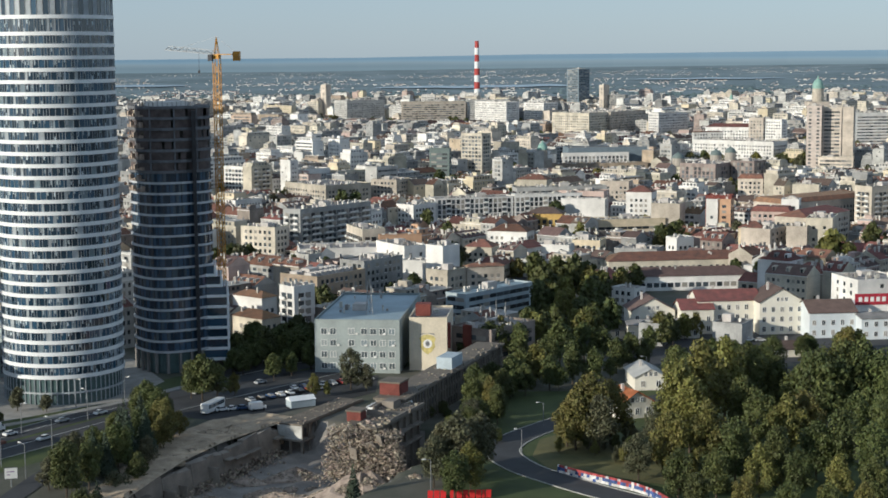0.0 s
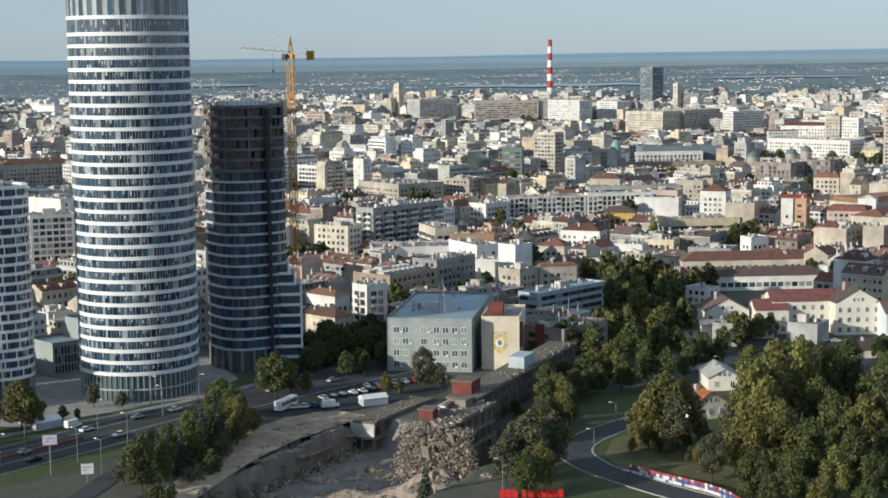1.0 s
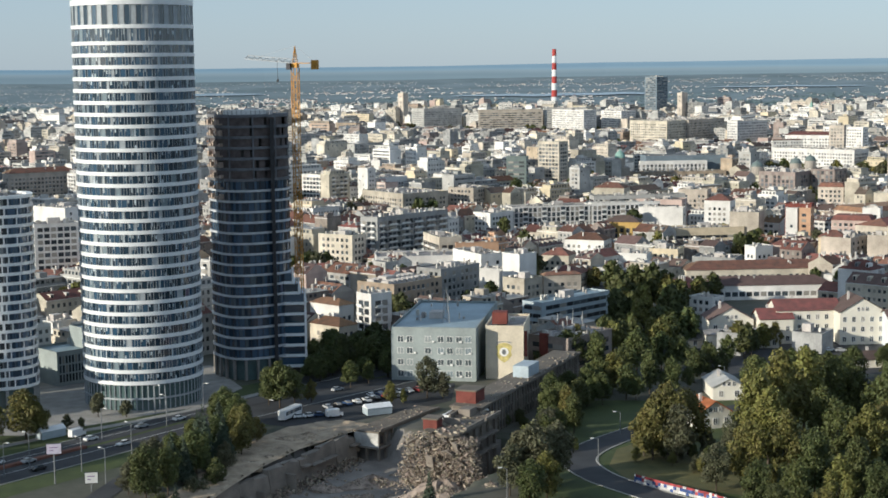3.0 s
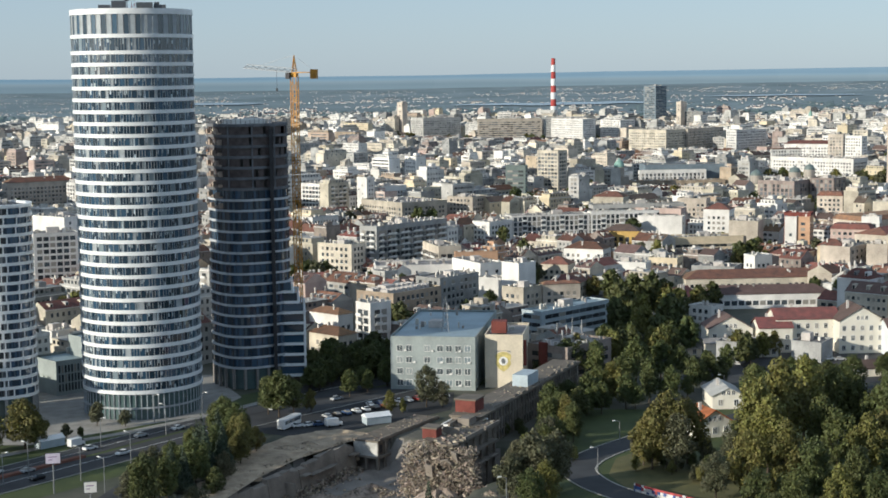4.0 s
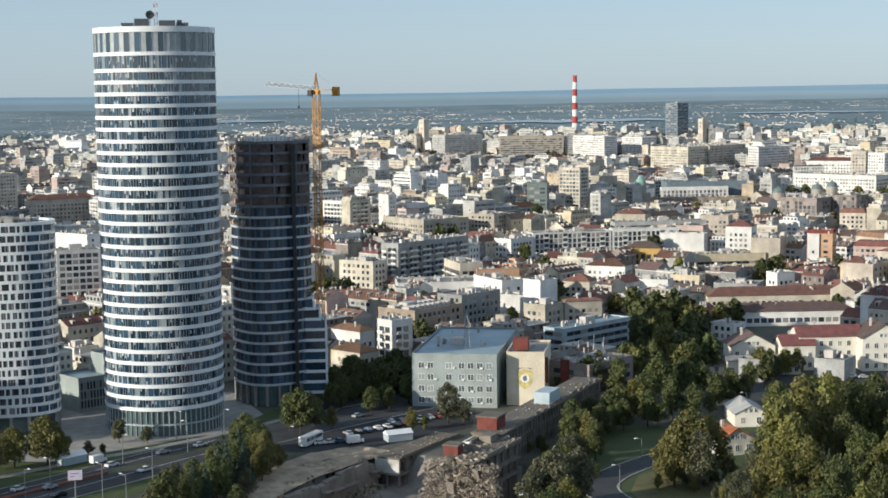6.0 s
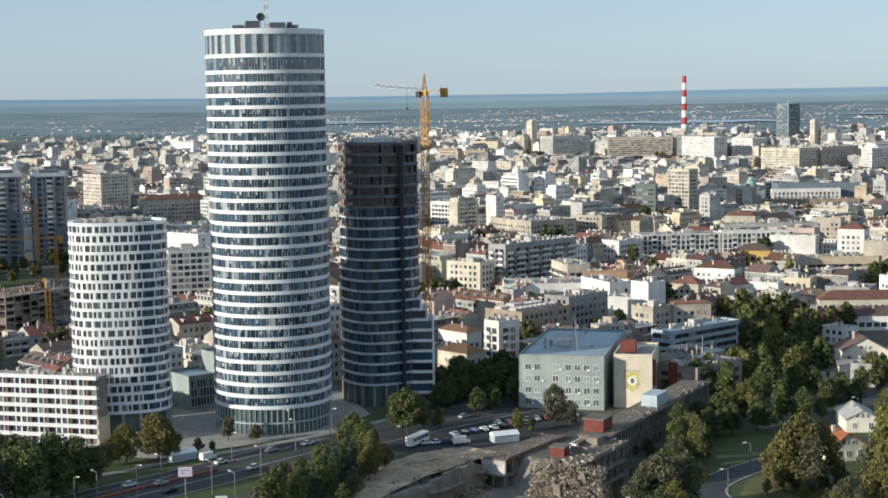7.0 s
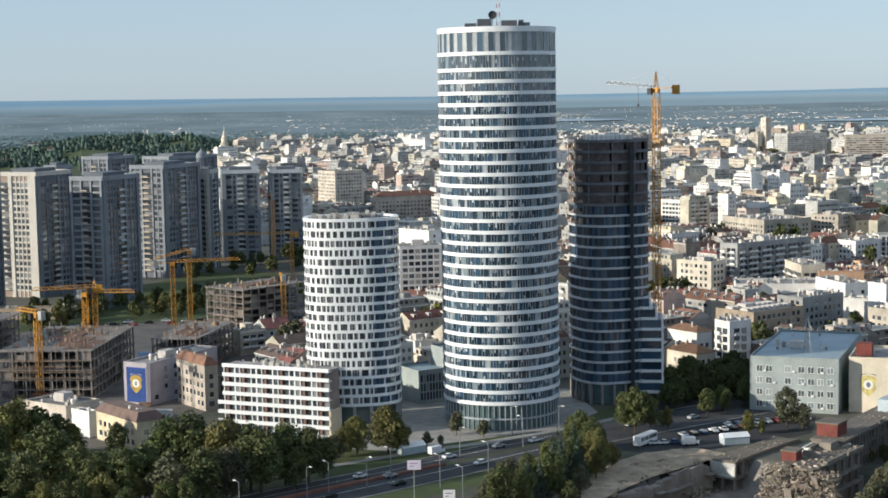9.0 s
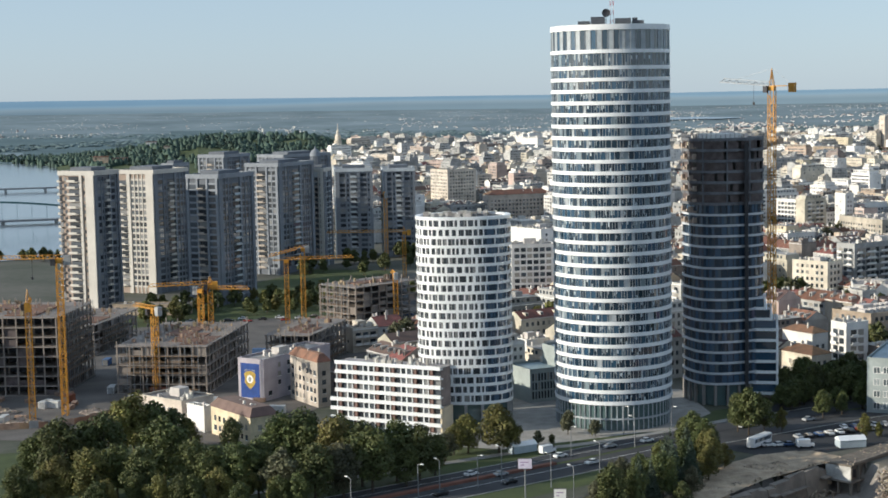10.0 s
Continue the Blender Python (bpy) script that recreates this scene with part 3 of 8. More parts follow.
def dark_tower():
    cx, cy, h, FH = -92.6, 546.5, 89.5, 3.55
    ob, ring, N = banded_tower("unfinished_tower", cx, cy, 35, 12.6, 12.8, 2.8, h, FH, 7.0, "dark", "dark unfinished rounded tower with bare concrete top")
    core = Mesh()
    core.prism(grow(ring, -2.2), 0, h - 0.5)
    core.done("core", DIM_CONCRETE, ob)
    n = int((h - 7.0) / FH)
    for i in range(n + 1):
        z = 7.0 + i * FH
        b = Mesh()
        clad = z < 64
        b.band(grow(ring, 0.15), grow(ring, -2.2), z, z + (0.7 if clad else 0.9))
        b.done("floor_band", BAND_GREY if clad else NETTED, ob)
        if i == n:
            break
        g, p, q = Mesh(), Mesh(), Mesh()
        for k in range(0, N, 2):
            a, b2 = ring[k], ring[(k + 2) % N]
            f = 0.97
            quad = ((a[0] * f, a[1] * f, z + 0.5), (b2[0] * f, b2[1] * f, z + 0.5), (b2[0] * f, b2[1] * f, z + FH), (a[0] * f, a[1] * f, z + FH))
            if clad:
                g.poly(quad)
                if k % 4 == 0:
                    p.beam((a[0] * 0.985, a[1] * 0.985, z + 0.7), (a[0] * 0.985, a[1] * 0.985, z + FH), 0.14)
            else:
                if rng.random() < 0.85:
                    q.poly(quad)
                if k % 16 == 0:
                    p.box(a[0] * f - 0.25, a[1] * f - 0.25, z + 0.9, a[0] * f + 0.25, a[1] * f + 0.25, z + FH)
        if g.f:
            g.done("glazing", DARK_GLASS, ob, kind="stuff")
        if q.f:
            q.done("infill", INFILL, ob, kind="stuff")
        if p.f:
            p.done("column", DARK_METAL if clad else NETTED, ob, kind="stuff")
    for k in range(0, N, 8):
        c = Mesh()
        c.box(ring[k][0] * 0.97 - 0.4, ring[k][1] * 0.97 - 0.4, 0, ring[k][0] * 0.97 + 0.4, ring[k][1] * 0.97 + 0.4, 7.0)
        c.done("ground_column", RAW_CONCRETE, ob)
    base = Mesh()
    base.prism(grow(ring, -1.2), 0, 7.0)
    base.done("ground_floor_glazing", TOWER_GREEN, ob)
    top = Mesh()
    roof_clutter(top, 18, 18, 0, 40)
    t = top.done("site_materials", CLUTTER, ob, kind="stuff")
    t.matrix_basis = pose(-9, -9, h - 0.4)
    back = Matrix.Rotation(radians(-27), 4, "Z")
    # dark upright box in place of the shaded recess in the facade
    slot = Mesh()
    slot.box(7.6, -12.2, 0, 8.8, -8.0, h - 1.5, 0, back)
    slot.done("hoist_shaft", DARK_METAL, ob)
    rods = Mesh()
    for k in range(0, N, 3):
        rods.beam((ring[k][0], ring[k][1], h - 1), (ring[k][0], ring[k][1], h + rng.uniform(0.8, 2.4)), 0.14)
    rods.done("starter_bar", RAW_CONCRETE, ob, kind="stuff")
    cover = Mesh()
    cover.box(-10, -10, h - 0.5, 2, -2, h + 1.6)
    cover.done("white_sheeting", TRIM, ob, "white protective sheeting")
    for i in range(n):  # scaffold bays up the sunny flank
        z = 7.0 + i * FH
        if z < 58:
            continue
        for k in range(5):
            c = ring[73 + k * 4]
            b = Mesh()
            b.box(c[0] * 1.02 - 0.6, c[1] * 1.02 - 0.6, z + 1.0, c[0] * 1.02 + 0.6, c[1] * 1.02 + 0.6, z + 1.0 + (1.0, 1.8, 0.5)[(i + k) % 3])
            b.done("scaffold_board", SCAFFOLD, ob)
    for i in range(9):
        z = 3 + i * 3.6
        out = 18.6 - max(0, i - 6) * 2.0
        b = Mesh()
        b.box(10, -8, z, out, 10, z + 0.9, 0, back)
        b.done("wing_band", BAND, ob)
        b = Mesh()
        b.box(10, -7.2, z + 0.9, out - 0.8, 9, z + 3.6, 0, back)
        b.done("wing_glazing", TOWER_GLASS, ob)
        for k in range(4):
            b = Mesh()
            b.box(out - 0.7, -7.8 + k * 5, z + 0.9, out - 0.2, -6.6 + k * 5, z + 3.6, 0, back)
            b.done("wing_pier", BAND, ob)
    return ob


RAW_CONCRETE = mat("raw_concrete_frame", (0.27, 0.25, 0.235), scale=0.3)
dark_tower()

# ---- trees ----
BARK = mat("bark", (0.10, 0.075, 0.05), second=(0.05, 0.04, 0.03), scale=1.5, bump=0.6)
LEAF = {
    "deep": mat("deep_green_leaves", (0.096, 0.108, 0.028), second=(0.044, 0.057, 0.018), tint=0.22, island=0.3, scale=0.25, bump=0, rough=0.7),
    "olive": mat("olive_leaves", (0.165, 0.148, 0.034), second=(0.082, 0.084, 0.024), tint=0.22, island=0.3, scale=0.25, bump=0, rough=0.7),
    "dull": mat("dull_brown_green_leaves", (0.111, 0.108, 0.054), second=(0.061, 0.063, 0.035), tint=0.2, island=0.4, scale=0.25, bump=0, rough=0.7),
}


def tree_model(height, spread, n, leaf, kind, seed, conifer=False, limbs=True):
    """A tree at the origin: tapered trunk with limbs, and a crown of leaf clumps on uneven lobes."""
    r = random.Random(seed)
    ob = root("tree", Matrix.Identity(4), {"deep": "broad leafy tree with deep green crown", "olive": "leafy tree with yellowish olive crown", "dull": "sparse tree with brownish green crown", "fir": "dark narrow conifer with drooping branches"}[kind], "tree", "trees")
    t = Mesh()
    trunk_h = height * 0.36

    def limb(a, b, r0, r1):
        a, b = Vector(a), Vector(b)
        q = (b - a).to_track_quat("Z", "Y").to_matrix()
        i = len(t.v)
        for p, rad in ((a, r0), (b, r1)):
            for k in range(6):
                t.v.append(tuple(p + q @ Vector((rad * math.cos(k * math.pi / 3), rad * math.sin(k * math.pi / 3), 0))))
        for k in range(6):
            j = (k + 1) % 6
            t.f.append((i + k, i + j, i + 6 + j, i + 6 + k))
            t.m.append(0)

    limb((0, 0, -0.5), (0.1, 0, trunk_h), height * 0.022, height * 0.014)
    lobes = []
    if conifer:
        for k in range(9):
            f = k / 8
            lobes.append((Vector((r.uniform(-.2, .2), r.uniform(-.2, .2), height * (0.15 + 0.8 * f))), spread * (1 - 0.88 * f), height * 0.10))
        limb((0.1, 0, trunk_h), (0, 0, height * 0.95), height * 0.014, 0.03)
    else:
        m = r.randint(17, 22)
        for k in range(m):
            a = 2.4 * k + r.uniform(-.5, .5)
            f = (k + 0.5) / m
            wide = math.sin(math.pi * min(1, 0.16 + 0.86 * f)) ** 0.6
            d = spread * wide * r.uniform(0.25, 0.72)
            c = Vector((d * math.cos(a), d * math.sin(a), height * (0.22 + 0.68 * f)))
            s = spread * r.uniform(0.24, 0.40) * (0.75 + 0.3 * wide)
            lobes.append((c, s, s * r.uniform(0.75, 1.1)))
            if k % 2 and limbs:
                limb((0.1, 0, trunk_h * r.uniform(0.5, 1)), c, height * 0.009, 0.03)
    t.done("trunk", BARK, ob)
    leaves = Mesh()
    total = sum(s * s for _, s, _ in lobes)
    for c, s, sz in lobes:
        for _ in range(int(n * s * s / total)):
            d = Vector((r.gauss(0, 1), r.gauss(0, 1), r.gauss(0, 1) + 0.15)).normalized()
            k = r.uniform(0.25, 1.12) ** 0.6
            p = c + Vector((d.x * s, d.y * s, d.z * sz)) * k
            nrm = (d * 0.9 + Vector((r.gauss(0, .55), r.gauss(0, .55), r.gauss(0.15, .55)))).normalized()
            q = nrm.to_track_quat("Z", "Y").to_matrix()
            w = leaf * r.uniform(0.6, 1.4)
            spin = r.uniform(0, 6.28)
            pts = []
            for a, l in ((0, 1.25), (2.2, 0.9), (4.1, 0.9)):
                pts.append(p + q @ Vector((w * l * 0.6 * math.cos(a + spin), w * l * 0.6 * math.sin(a + spin), r.uniform(-.15, .15) * w)))
            leaves.poly(pts)
    leaves.done("crown", LEAF[kind], ob, kind="stuff")
    return ob


LEAF["fir"] = mat("dark_fir_needles", (0.055, 0.075, 0.042), second=(0.03, 0.045, 0.03), tint=0.2, island=0.25, scale=0.25, bump=0, rough=0.7)
MODELS = {}
JOINED = {}


def plant(x, y, height, kind="deep", z=None, slim=1.0):
    """Sets a tree: near ones are things of their own, far ones are joined into woods."""
    r = math.hypot(x, y)
    tier = 0 if r < 480 else 1 if r < 570 else 2 if r < 1050 else 3
    if height < 6.5 and tier == 1:
        tier = 2
    key = (kind, tier, rng.randint(0, 2))
    z = ground_z(x, y) if z is None else z
    m = pose(x, y, z, 0, 0, rng.uniform(0, 360)) @ Matrix.Diagonal((height / 12 * slim * rng.uniform(0.9, 1.1), height / 12 * slim * rng.uniform(0.9, 1.1), height / 12, 1))
    if key not in MODELS:
        leaves, leaf = ((4600, 0.42), (2600, 0.56), (850, 1.15), (420, 1.65))[tier]
        MODELS[key] = tree_model(12.0, 3.4 if kind == "fir" else 5.0, leaves, leaf, kind, hash_of(key), conifer=kind == "fir", limbs=tier < 2)
        MODELS[key].matrix_basis = m
    elif tier > 1:
        JOINED.setdefault(key, []).append(np.array(m))
    else:
        copy_thing(MODELS[key], Matrix.Identity(4)).matrix_basis = m


def finish_trees():
    """Joins the far trees of each model."""
    for key, poses in JOINED.items():
        ob = root("street_trees", Matrix.Identity(4), "leafy green trees scattered between the city blocks", "trees", kind="stuff")
        for src in MODELS[key].children:
            me = src.data
            v = np.array([p.co[:] for p in me.vertices] )
            v = np.c_[v, np.ones(len(v))]
            faces = [tuple(p.vertices) for p in me.polygons]
            vs, fs = [], []
            for i, m in enumerate(poses):
                vs += (v @ m.T)[:, :3].tolist()
                fs += [tuple(j + i * len(v) for j in f) for f in faces]
            data = bpy.data.meshes.new(src.name)
            data.from_pydata(vs, [], fs)
            data.materials.append(me.materials[0])
            o = new(src.name.split(".")[0], data)
            o.parent = ob
            tagged(o, kind="stuff")


def hash_of(key):
    return sum(ord(c) * (i + 3) for i, c in enumerate(str(key)))


def blocked(x, y, reach):
    for fx, fy, fr in FOOT:
        if (x - fx) ** 2 + (y - fy) ** 2 < (fr * 0.8 + reach) ** 2:
            return True
    return False


# ---- the city in between ----


def open_land(x, y):
    """Gardens, rails, river and sites that carry no ordinary houses."""
    b, r = math.degrees(math.atan2(x, y)), math.hypot(x, y)
    if -24.5 < b < -17.0 and 530 < r < 690 and x > -262:
        return False
    if r < 590:
        return True
    if 1.8 < b < 5.5 and r < 740:
        return True
    if 3 < b < 17 and r < 690:
        return True
    if b < -17.5 and r < 1150:
        return True
    if b < -16.5 and r < 620:
        return True
    if b < -23.5 and r > 1080:
        return True
    if b < -31 + (2300 - r) / 400 and r > 2000:
        return True
    return False


def sight_limit(x, y, r, b):
    """How high a house may be here without hiding the known building behind it."""
    top = 99.0
    for b0, b1, d, e in SIGHT:
        if b0 - 0.7 < b < b1 + 0.4 and r < d - 6:
            top = min(top, EYE.z + e * r)
    return top


def house_parts(lu, lv, h, roof, front, win, fl, r):
    """A town house in a row, in its own axes: walls, panes, trims, roof and roof units. front: 0 or 3, the side that faces the street."""
    w, g, t, rf, cl = (Mesh() for _ in range(5))
    near = r < 1300
    w.open_box(0, 0, 0, lu, lv, h)
    L, D = (lu, lv) if front == 0 else (lv, lu)

    def at(a, d, z):
        """A point by its way along the front, its depth behind it and its height."""
        return (a, d, z) if front == 0 else (d, L - a, z)

    def slab(m, a0, d0, z0, a1, d1, z1):
        p, q = at(a0, d0, z0), at(a1, d1, z1)
        m.open_box(min(p[0], q[0]), min(p[1], q[1]), z0, max(p[0], q[0]), max(p[1], q[1]), z1)

    def pane(a0, z0, a1, z1, d=-0.06):
        g.poly((at(a0, d, z0), at(a1, d, z0), at(a1, d, z1), at(a0, d, z1)))

    floors = max(1, int((h - 1.4) / fl))
    step = {"punch": 2.5, "wide": 3.3, "ribbon": 3.0, "balcony": 3.6, "few": 5.0}[win] * rng.uniform(0.92, 1.1)
    n = max(1, int((L - 0.8) / step))
    a0 = (L - n * step) / 2
    high = rng.uniform(1.35, 1.75)
    for f in range(floors):
        z = h - 0.6 - (floors - f) * fl + 0.75
        for c in range(n):
            q = rng.random()
            if q < (0.4 if win == "few" else 0.07):
                continue
            mid = a0 + (c + 0.5) * step
            half = {"punch": 0.6, "wide": 1.15, "ribbon": step / 2 - 0.08, "balcony": 1.3, "few": 0.6}[win]
            pane(mid - half, z, mid + half, z + high)
            if win == "balcony" and near and q > 0.3:
                slab(t, mid - 1.5, -1.1, z - 0.75, mid + 1.5, 0, z - 0.6)
                slab(t, mid - 1.5, -1.15, z - 0.6, mid + 1.5, -1.05, z + 0.3)
    other = lv if front == 0 else lu
    for f in range(floors):  # a few small panes in the party wall
        if rng.random() < 0.3 and r < 2200:
            d = rng.uniform(0.15, 0.8) * other
            z = h - 0.6 - (floors - f) * fl + 0.9
            if front == 0:
                g.poly(((-0.06, d + 0.6, z), (-0.06, d - 0.6, z), (-0.06, d - 0.6, z + 1.2), (-0.06, d + 0.6, z + 1.2)))
            else:
                g.poly(((d - 0.6, -0.06, z), (d + 0.6, -0.06, z), (d + 0.6, -0.06, z + 1.2), (d - 0.6, -0.06, z + 1.2)))
    if near and rng.random() < 0.7:
        slab(t, -0.02, -0.35, h - 0.35, L + 0.02, 0.0, h - 0.05)
    if roof == "flat":
        slab(rf, 0.35, 0.35, h - 0.02, L - 0.35, D - 0.35, h + 0.1)
        if near:
            slab(w, 0, -0.05, h, L, 0.25, h + 0.7)
            slab(w, 0, 0.25, h, 0.25, D, h + 0.7)
            slab(w, L - 0.25, 0.25, h, L, D, h + 0.7)
        if L > 9 and D > 8 and rng.random() < 0.5:
            b0, b1 = rng.uniform(0.5, 3), L - rng.uniform(0.5, 3)
            top = h + rng.choice((2.6, 2.8, 2.9))
            slab(w, b0, 1.6, h, b1, D - 0.8, top)
            slab(cl, b0 - 0.25, 1.3, top, b1 + 0.25, D - 0.6, top + 0.2)
            for c in range(int((b1 - b0) / 2.6)):
                pane(b0 + 0.7 + c * 2.6, h + 0.9, b0 + 2.2 + c * 2.6, h + 2.3, 1.54)
        else:
            top = h
        for _ in range(rng.randint(3, 7) if r < 1900 else 3):
            a, d, q = rng.uniform(0.08, 0.8) * L, rng.uniform(0.15, 0.8) * D, rng.uniform(0.4, 1.3)
            slab(cl, a, d, h, a + q * rng.uniform(0.7, 2.2), d + q, top + rng.uniform(0.5, 1.9))
        if L > 8 and rng.random() < 0.6:
            a = rng.uniform(0.2, 0.6) * L
            slab(w, a, D * 0.45, h, a + rng.uniform(2.5, 4.5), D * 0.85, top + 2.4)
    else:
        rise = min(4.2, D * rng.uniform(0.24, 0.36))
        o, p = 0.4, D / 2
        e = p * 0.9 if roof.startswith("hip") and L > D else 0.0
        ridge = (at(e, p, h + rise), at(L - e, p, h + rise))
        rf.poly((at(0, -o, h - 0.1), at(L, -o, h - 0.1), ridge[1], ridge[0]))
        rf.poly((at(L, D + o, h - 0.1), at(0, D + o, h - 0.1), ridge[0], ridge[1]))
        for a, q in ((0, ridge[0]), (L, ridge[1])):
            (rf if e else w).poly((at(a, -o * (e > 0), h), at(a, D + o * (e > 0), h), q))
        for _ in range(rng.randint(2, 5) if r < 1900 else 2):
            a, d = rng.uniform(0.08, 0.88) * L, p + rng.uniform(-0.25, 0.25) * D
            slab(cl, a, d, h, a + rng.uniform(0.6, 1.3), d + 0.6, h + rise + rng.uniform(0.5, 1.5))
        if r < 1700 and rng.random() < 0.6:
            k = max(1, int(L / rng.uniform(3.2, 6)))
            for c in range(k):
                a = (c + 0.5) * L / k
                slab(cl if rng.random() < 0.5 else w, a - 0.75, D * 0.12, h, a + 0.75, D * 0.4, h + rise * 0.75)
                pane(a - 0.5, h + 0.35, a + 0.5, h + rise * 0.66, D * 0.12 - 0.05)
    if rng.random() < 0.3 and D > 9:
        a, k, q = rng.uniform(0, 0.5) * L, rng.uniform(3, 7), h * rng.uniform(0.5, 0.85)
        slab(w, a, D, 0, a + L * 0.4, D + k, q)
        slab(cl, a - 0.2, D, q, a + L * 0.4 + 0.2, D + k + 0.2, q + 0.25)
    return w, g, t, rf, cl


COURTS = []  # yards inside the city blocks, for trees


def fill_city():
    """Street blocks of row houses round their yards, in three quarters with their own street grids."""
    near_kinds = ["cream"] * 6 + ["white"] * 3 + ["greywhite"] * 4 + ["concrete"] * 3 + ["tan"] * 3 + ["brown"] * 2 + ["yellow", "orange", "pink"]
    far_kinds = ["cream"] * 6 + ["white"] * 6 + ["greywhite"] * 5 + ["concrete"] * 4 + ["yellow", "tan", "pink", "brown"]
    lots = []
    for way, r0, r1, bu, bv, low, tall in ((40, 530, 1120, 58, 50, (7, 9, 10, 12, 13, 15), (17, 20)), (47, 1120, 1900, 70, 56, (11, 13, 15, 17, 19), (22, 26, 30)), (33, 1900, 3050, 78, 60, (14, 16, 18, 20, 22), (25, 28, 32))):
        s_, c_ = math.sin(radians(way)), math.cos(radians(way))
        reach = int(3300 / bv)
        for i in range(-reach, reach):
            for j in range(-reach, reach):
                u0, v0 = i * (bu + 12) + rng.uniform(-4, 4), j * (bv + 11) + rng.uniform(-4, 4)
                mx, my = s_ * (u0 + bu / 2) - c_ * (v0 + bv / 2), c_ * (u0 + bu / 2) + s_ * (v0 + bv / 2)
                mr, mb = math.hypot(mx, my), math.degrees(math.atan2(mx, my))
                if my < 300 or not (-40 < mb < 21) or not (r0 - 50 < mr < r1 + 50):
                    continue
                park = rng.random() < 0.07
                COURTS.append((mx, my, mr, min(bu, bv) / 2 - (2 if park else 14)))
                if park:
                    continue
                level = rng.choice(low)
                depth = rng.uniform(10.5, 13)
                for front, start, stop, across in ((3, 0, bv, 0), (3, 0, bv, bu - depth), (0, depth + 0.02, bu - depth - 0.02, 0), (0, depth + 0.02, bu - depth - 0.02, bv - depth)):
                    p = start
                    while p < stop - 6:
                        wd = min(rng.choice((rng.uniform(7, 12), rng.uniform(10, 16), rng.uniform(15, 24))) * (1.0 if r0 < 1000 else 1.35 if r0 < 1500 else 1.9), stop - p)
                        if stop - p - wd < 6:
                            wd = stop - p
                        u, v = (u0 + across, v0 + p) if front == 3 else (u0 + p, v0 + across)
                        p += wd
                        lots.append((way, s_ * u - c_ * v, c_ * u + s_ * v, depth if front == 3 else wd, wd if front == 3 else depth, front, level, low, tall, r0, r1))
    lots.sort(key=lambda q: math.hypot(q[1], q[2]))
    count, far = 0, {}
    for way, x, y, lu, lv, front, level, low, tall, r0, r1 in lots:
        s_, c_ = math.sin(radians(way)), math.cos(radians(way))
        cx, cy = x + s_ * lu / 2 - c_ * lv / 2, y + c_ * lu / 2 + s_ * lv / 2
        r, b = math.hypot(cx, cy), math.degrees(math.atan2(cx, cy))
        if not (-37 < b < 19) or not (r0 <= r < r1) or open_land(cx, cy) or blocked(cx, cy, min(lu, lv) * 0.5):
            continue
        if rng.random() < 0.06:
            continue
        q = rng.random()
        h = level + rng.choice((-3, 0, 0, 0, 3, 3)) + rng.uniform(-1, 1) if q < 0.86 else rng.choice(tall) + rng.uniform(-1.5, 1.5)
        h = min(max(h, 6), sight_limit(cx, cy, r, b))
        if h < 4.5:
            continue
        wall = rng.choice(near_kinds if r < 1150 else far_kinds)
        roof = rng.choice(("flat", "flat", "hip_red", "row_red", "row_red", "row_dark", "row_dark")) if r < 1120 else rng.choice(("flat", "flat", "flat", "flat", "row_red", "row_dark"))
        if h > 17:
            roof = "flat"
        win = rng.choice(("punch", "punch", "punch", "wide", "balcony", "few") if r < 1120 else ("punch", "punch", "wide", "ribbon", "balcony", "few"))
        parts = house_parts(lu, lv, h, roof, front, win, rng.choice((2.9, 3.1, 3.5)), r)
        pose_m = pose(x, y, 0, 0, 0, 90 - way)
        roofs = ROOF_FLAT if roof == "flat" else ROOF_RED if "red" in roof else ROOF_DARK
        if count < 190:
            count += 1
            ob = root("town_house", pose_m, f"{SAY[wall]} town house with {'flat cluttered roof' if roof == 'flat' else 'red tiled roof' if 'red' in roof else 'dark tiled roof'}", "house", "town houses")
            for name, mesh, m in zip(("wall", "window_glazing", "cornice_and_balconies", "roof", "roof_clutter"), parts, (WALLS[wall], GLASS, TRIM, roofs, CLUTTER)):
                if mesh.f:
                    if name == "roof":
                        mesh.weld()
                    mesh.done(name, m, ob, kind="" if name in ("wall", "roof") else "stuff")
            continue
        key = (wall, int(r // 700))
        if key not in far:
            far[key] = [Mesh() for _ in range(7)]
        w, g, t, rr, rd, rf, cl = far[key]
        for mesh, tgt in zip(parts, (w, g, t, rf if roof == "flat" else rr if "red" in roof else rd, cl)):
            tgt.take(mesh, pose_m)
    return far


def finish_far(store):
    for (wall, k), meshes in sorted(store.items()):
        ob = root("distant_building_quarter", Matrix.Identity(4), f"distant {SAY[wall]} city buildings in dense rows", "buildings", kind="stuff")
        for name, mesh, m in zip(("walls", "window_glazing", "cornices_and_balconies", "tile_roofs", "dark_roofs", "flat_roofs", "roof_clutter"), meshes, (WALLS[wall], FAR_GLASS, TRIM, ROOF_RED, ROOF_DARK, ROOF_FLAT, CLUTTER)):
            if mesh.f:
                mesh.done(name, m, ob, kind="stuff")


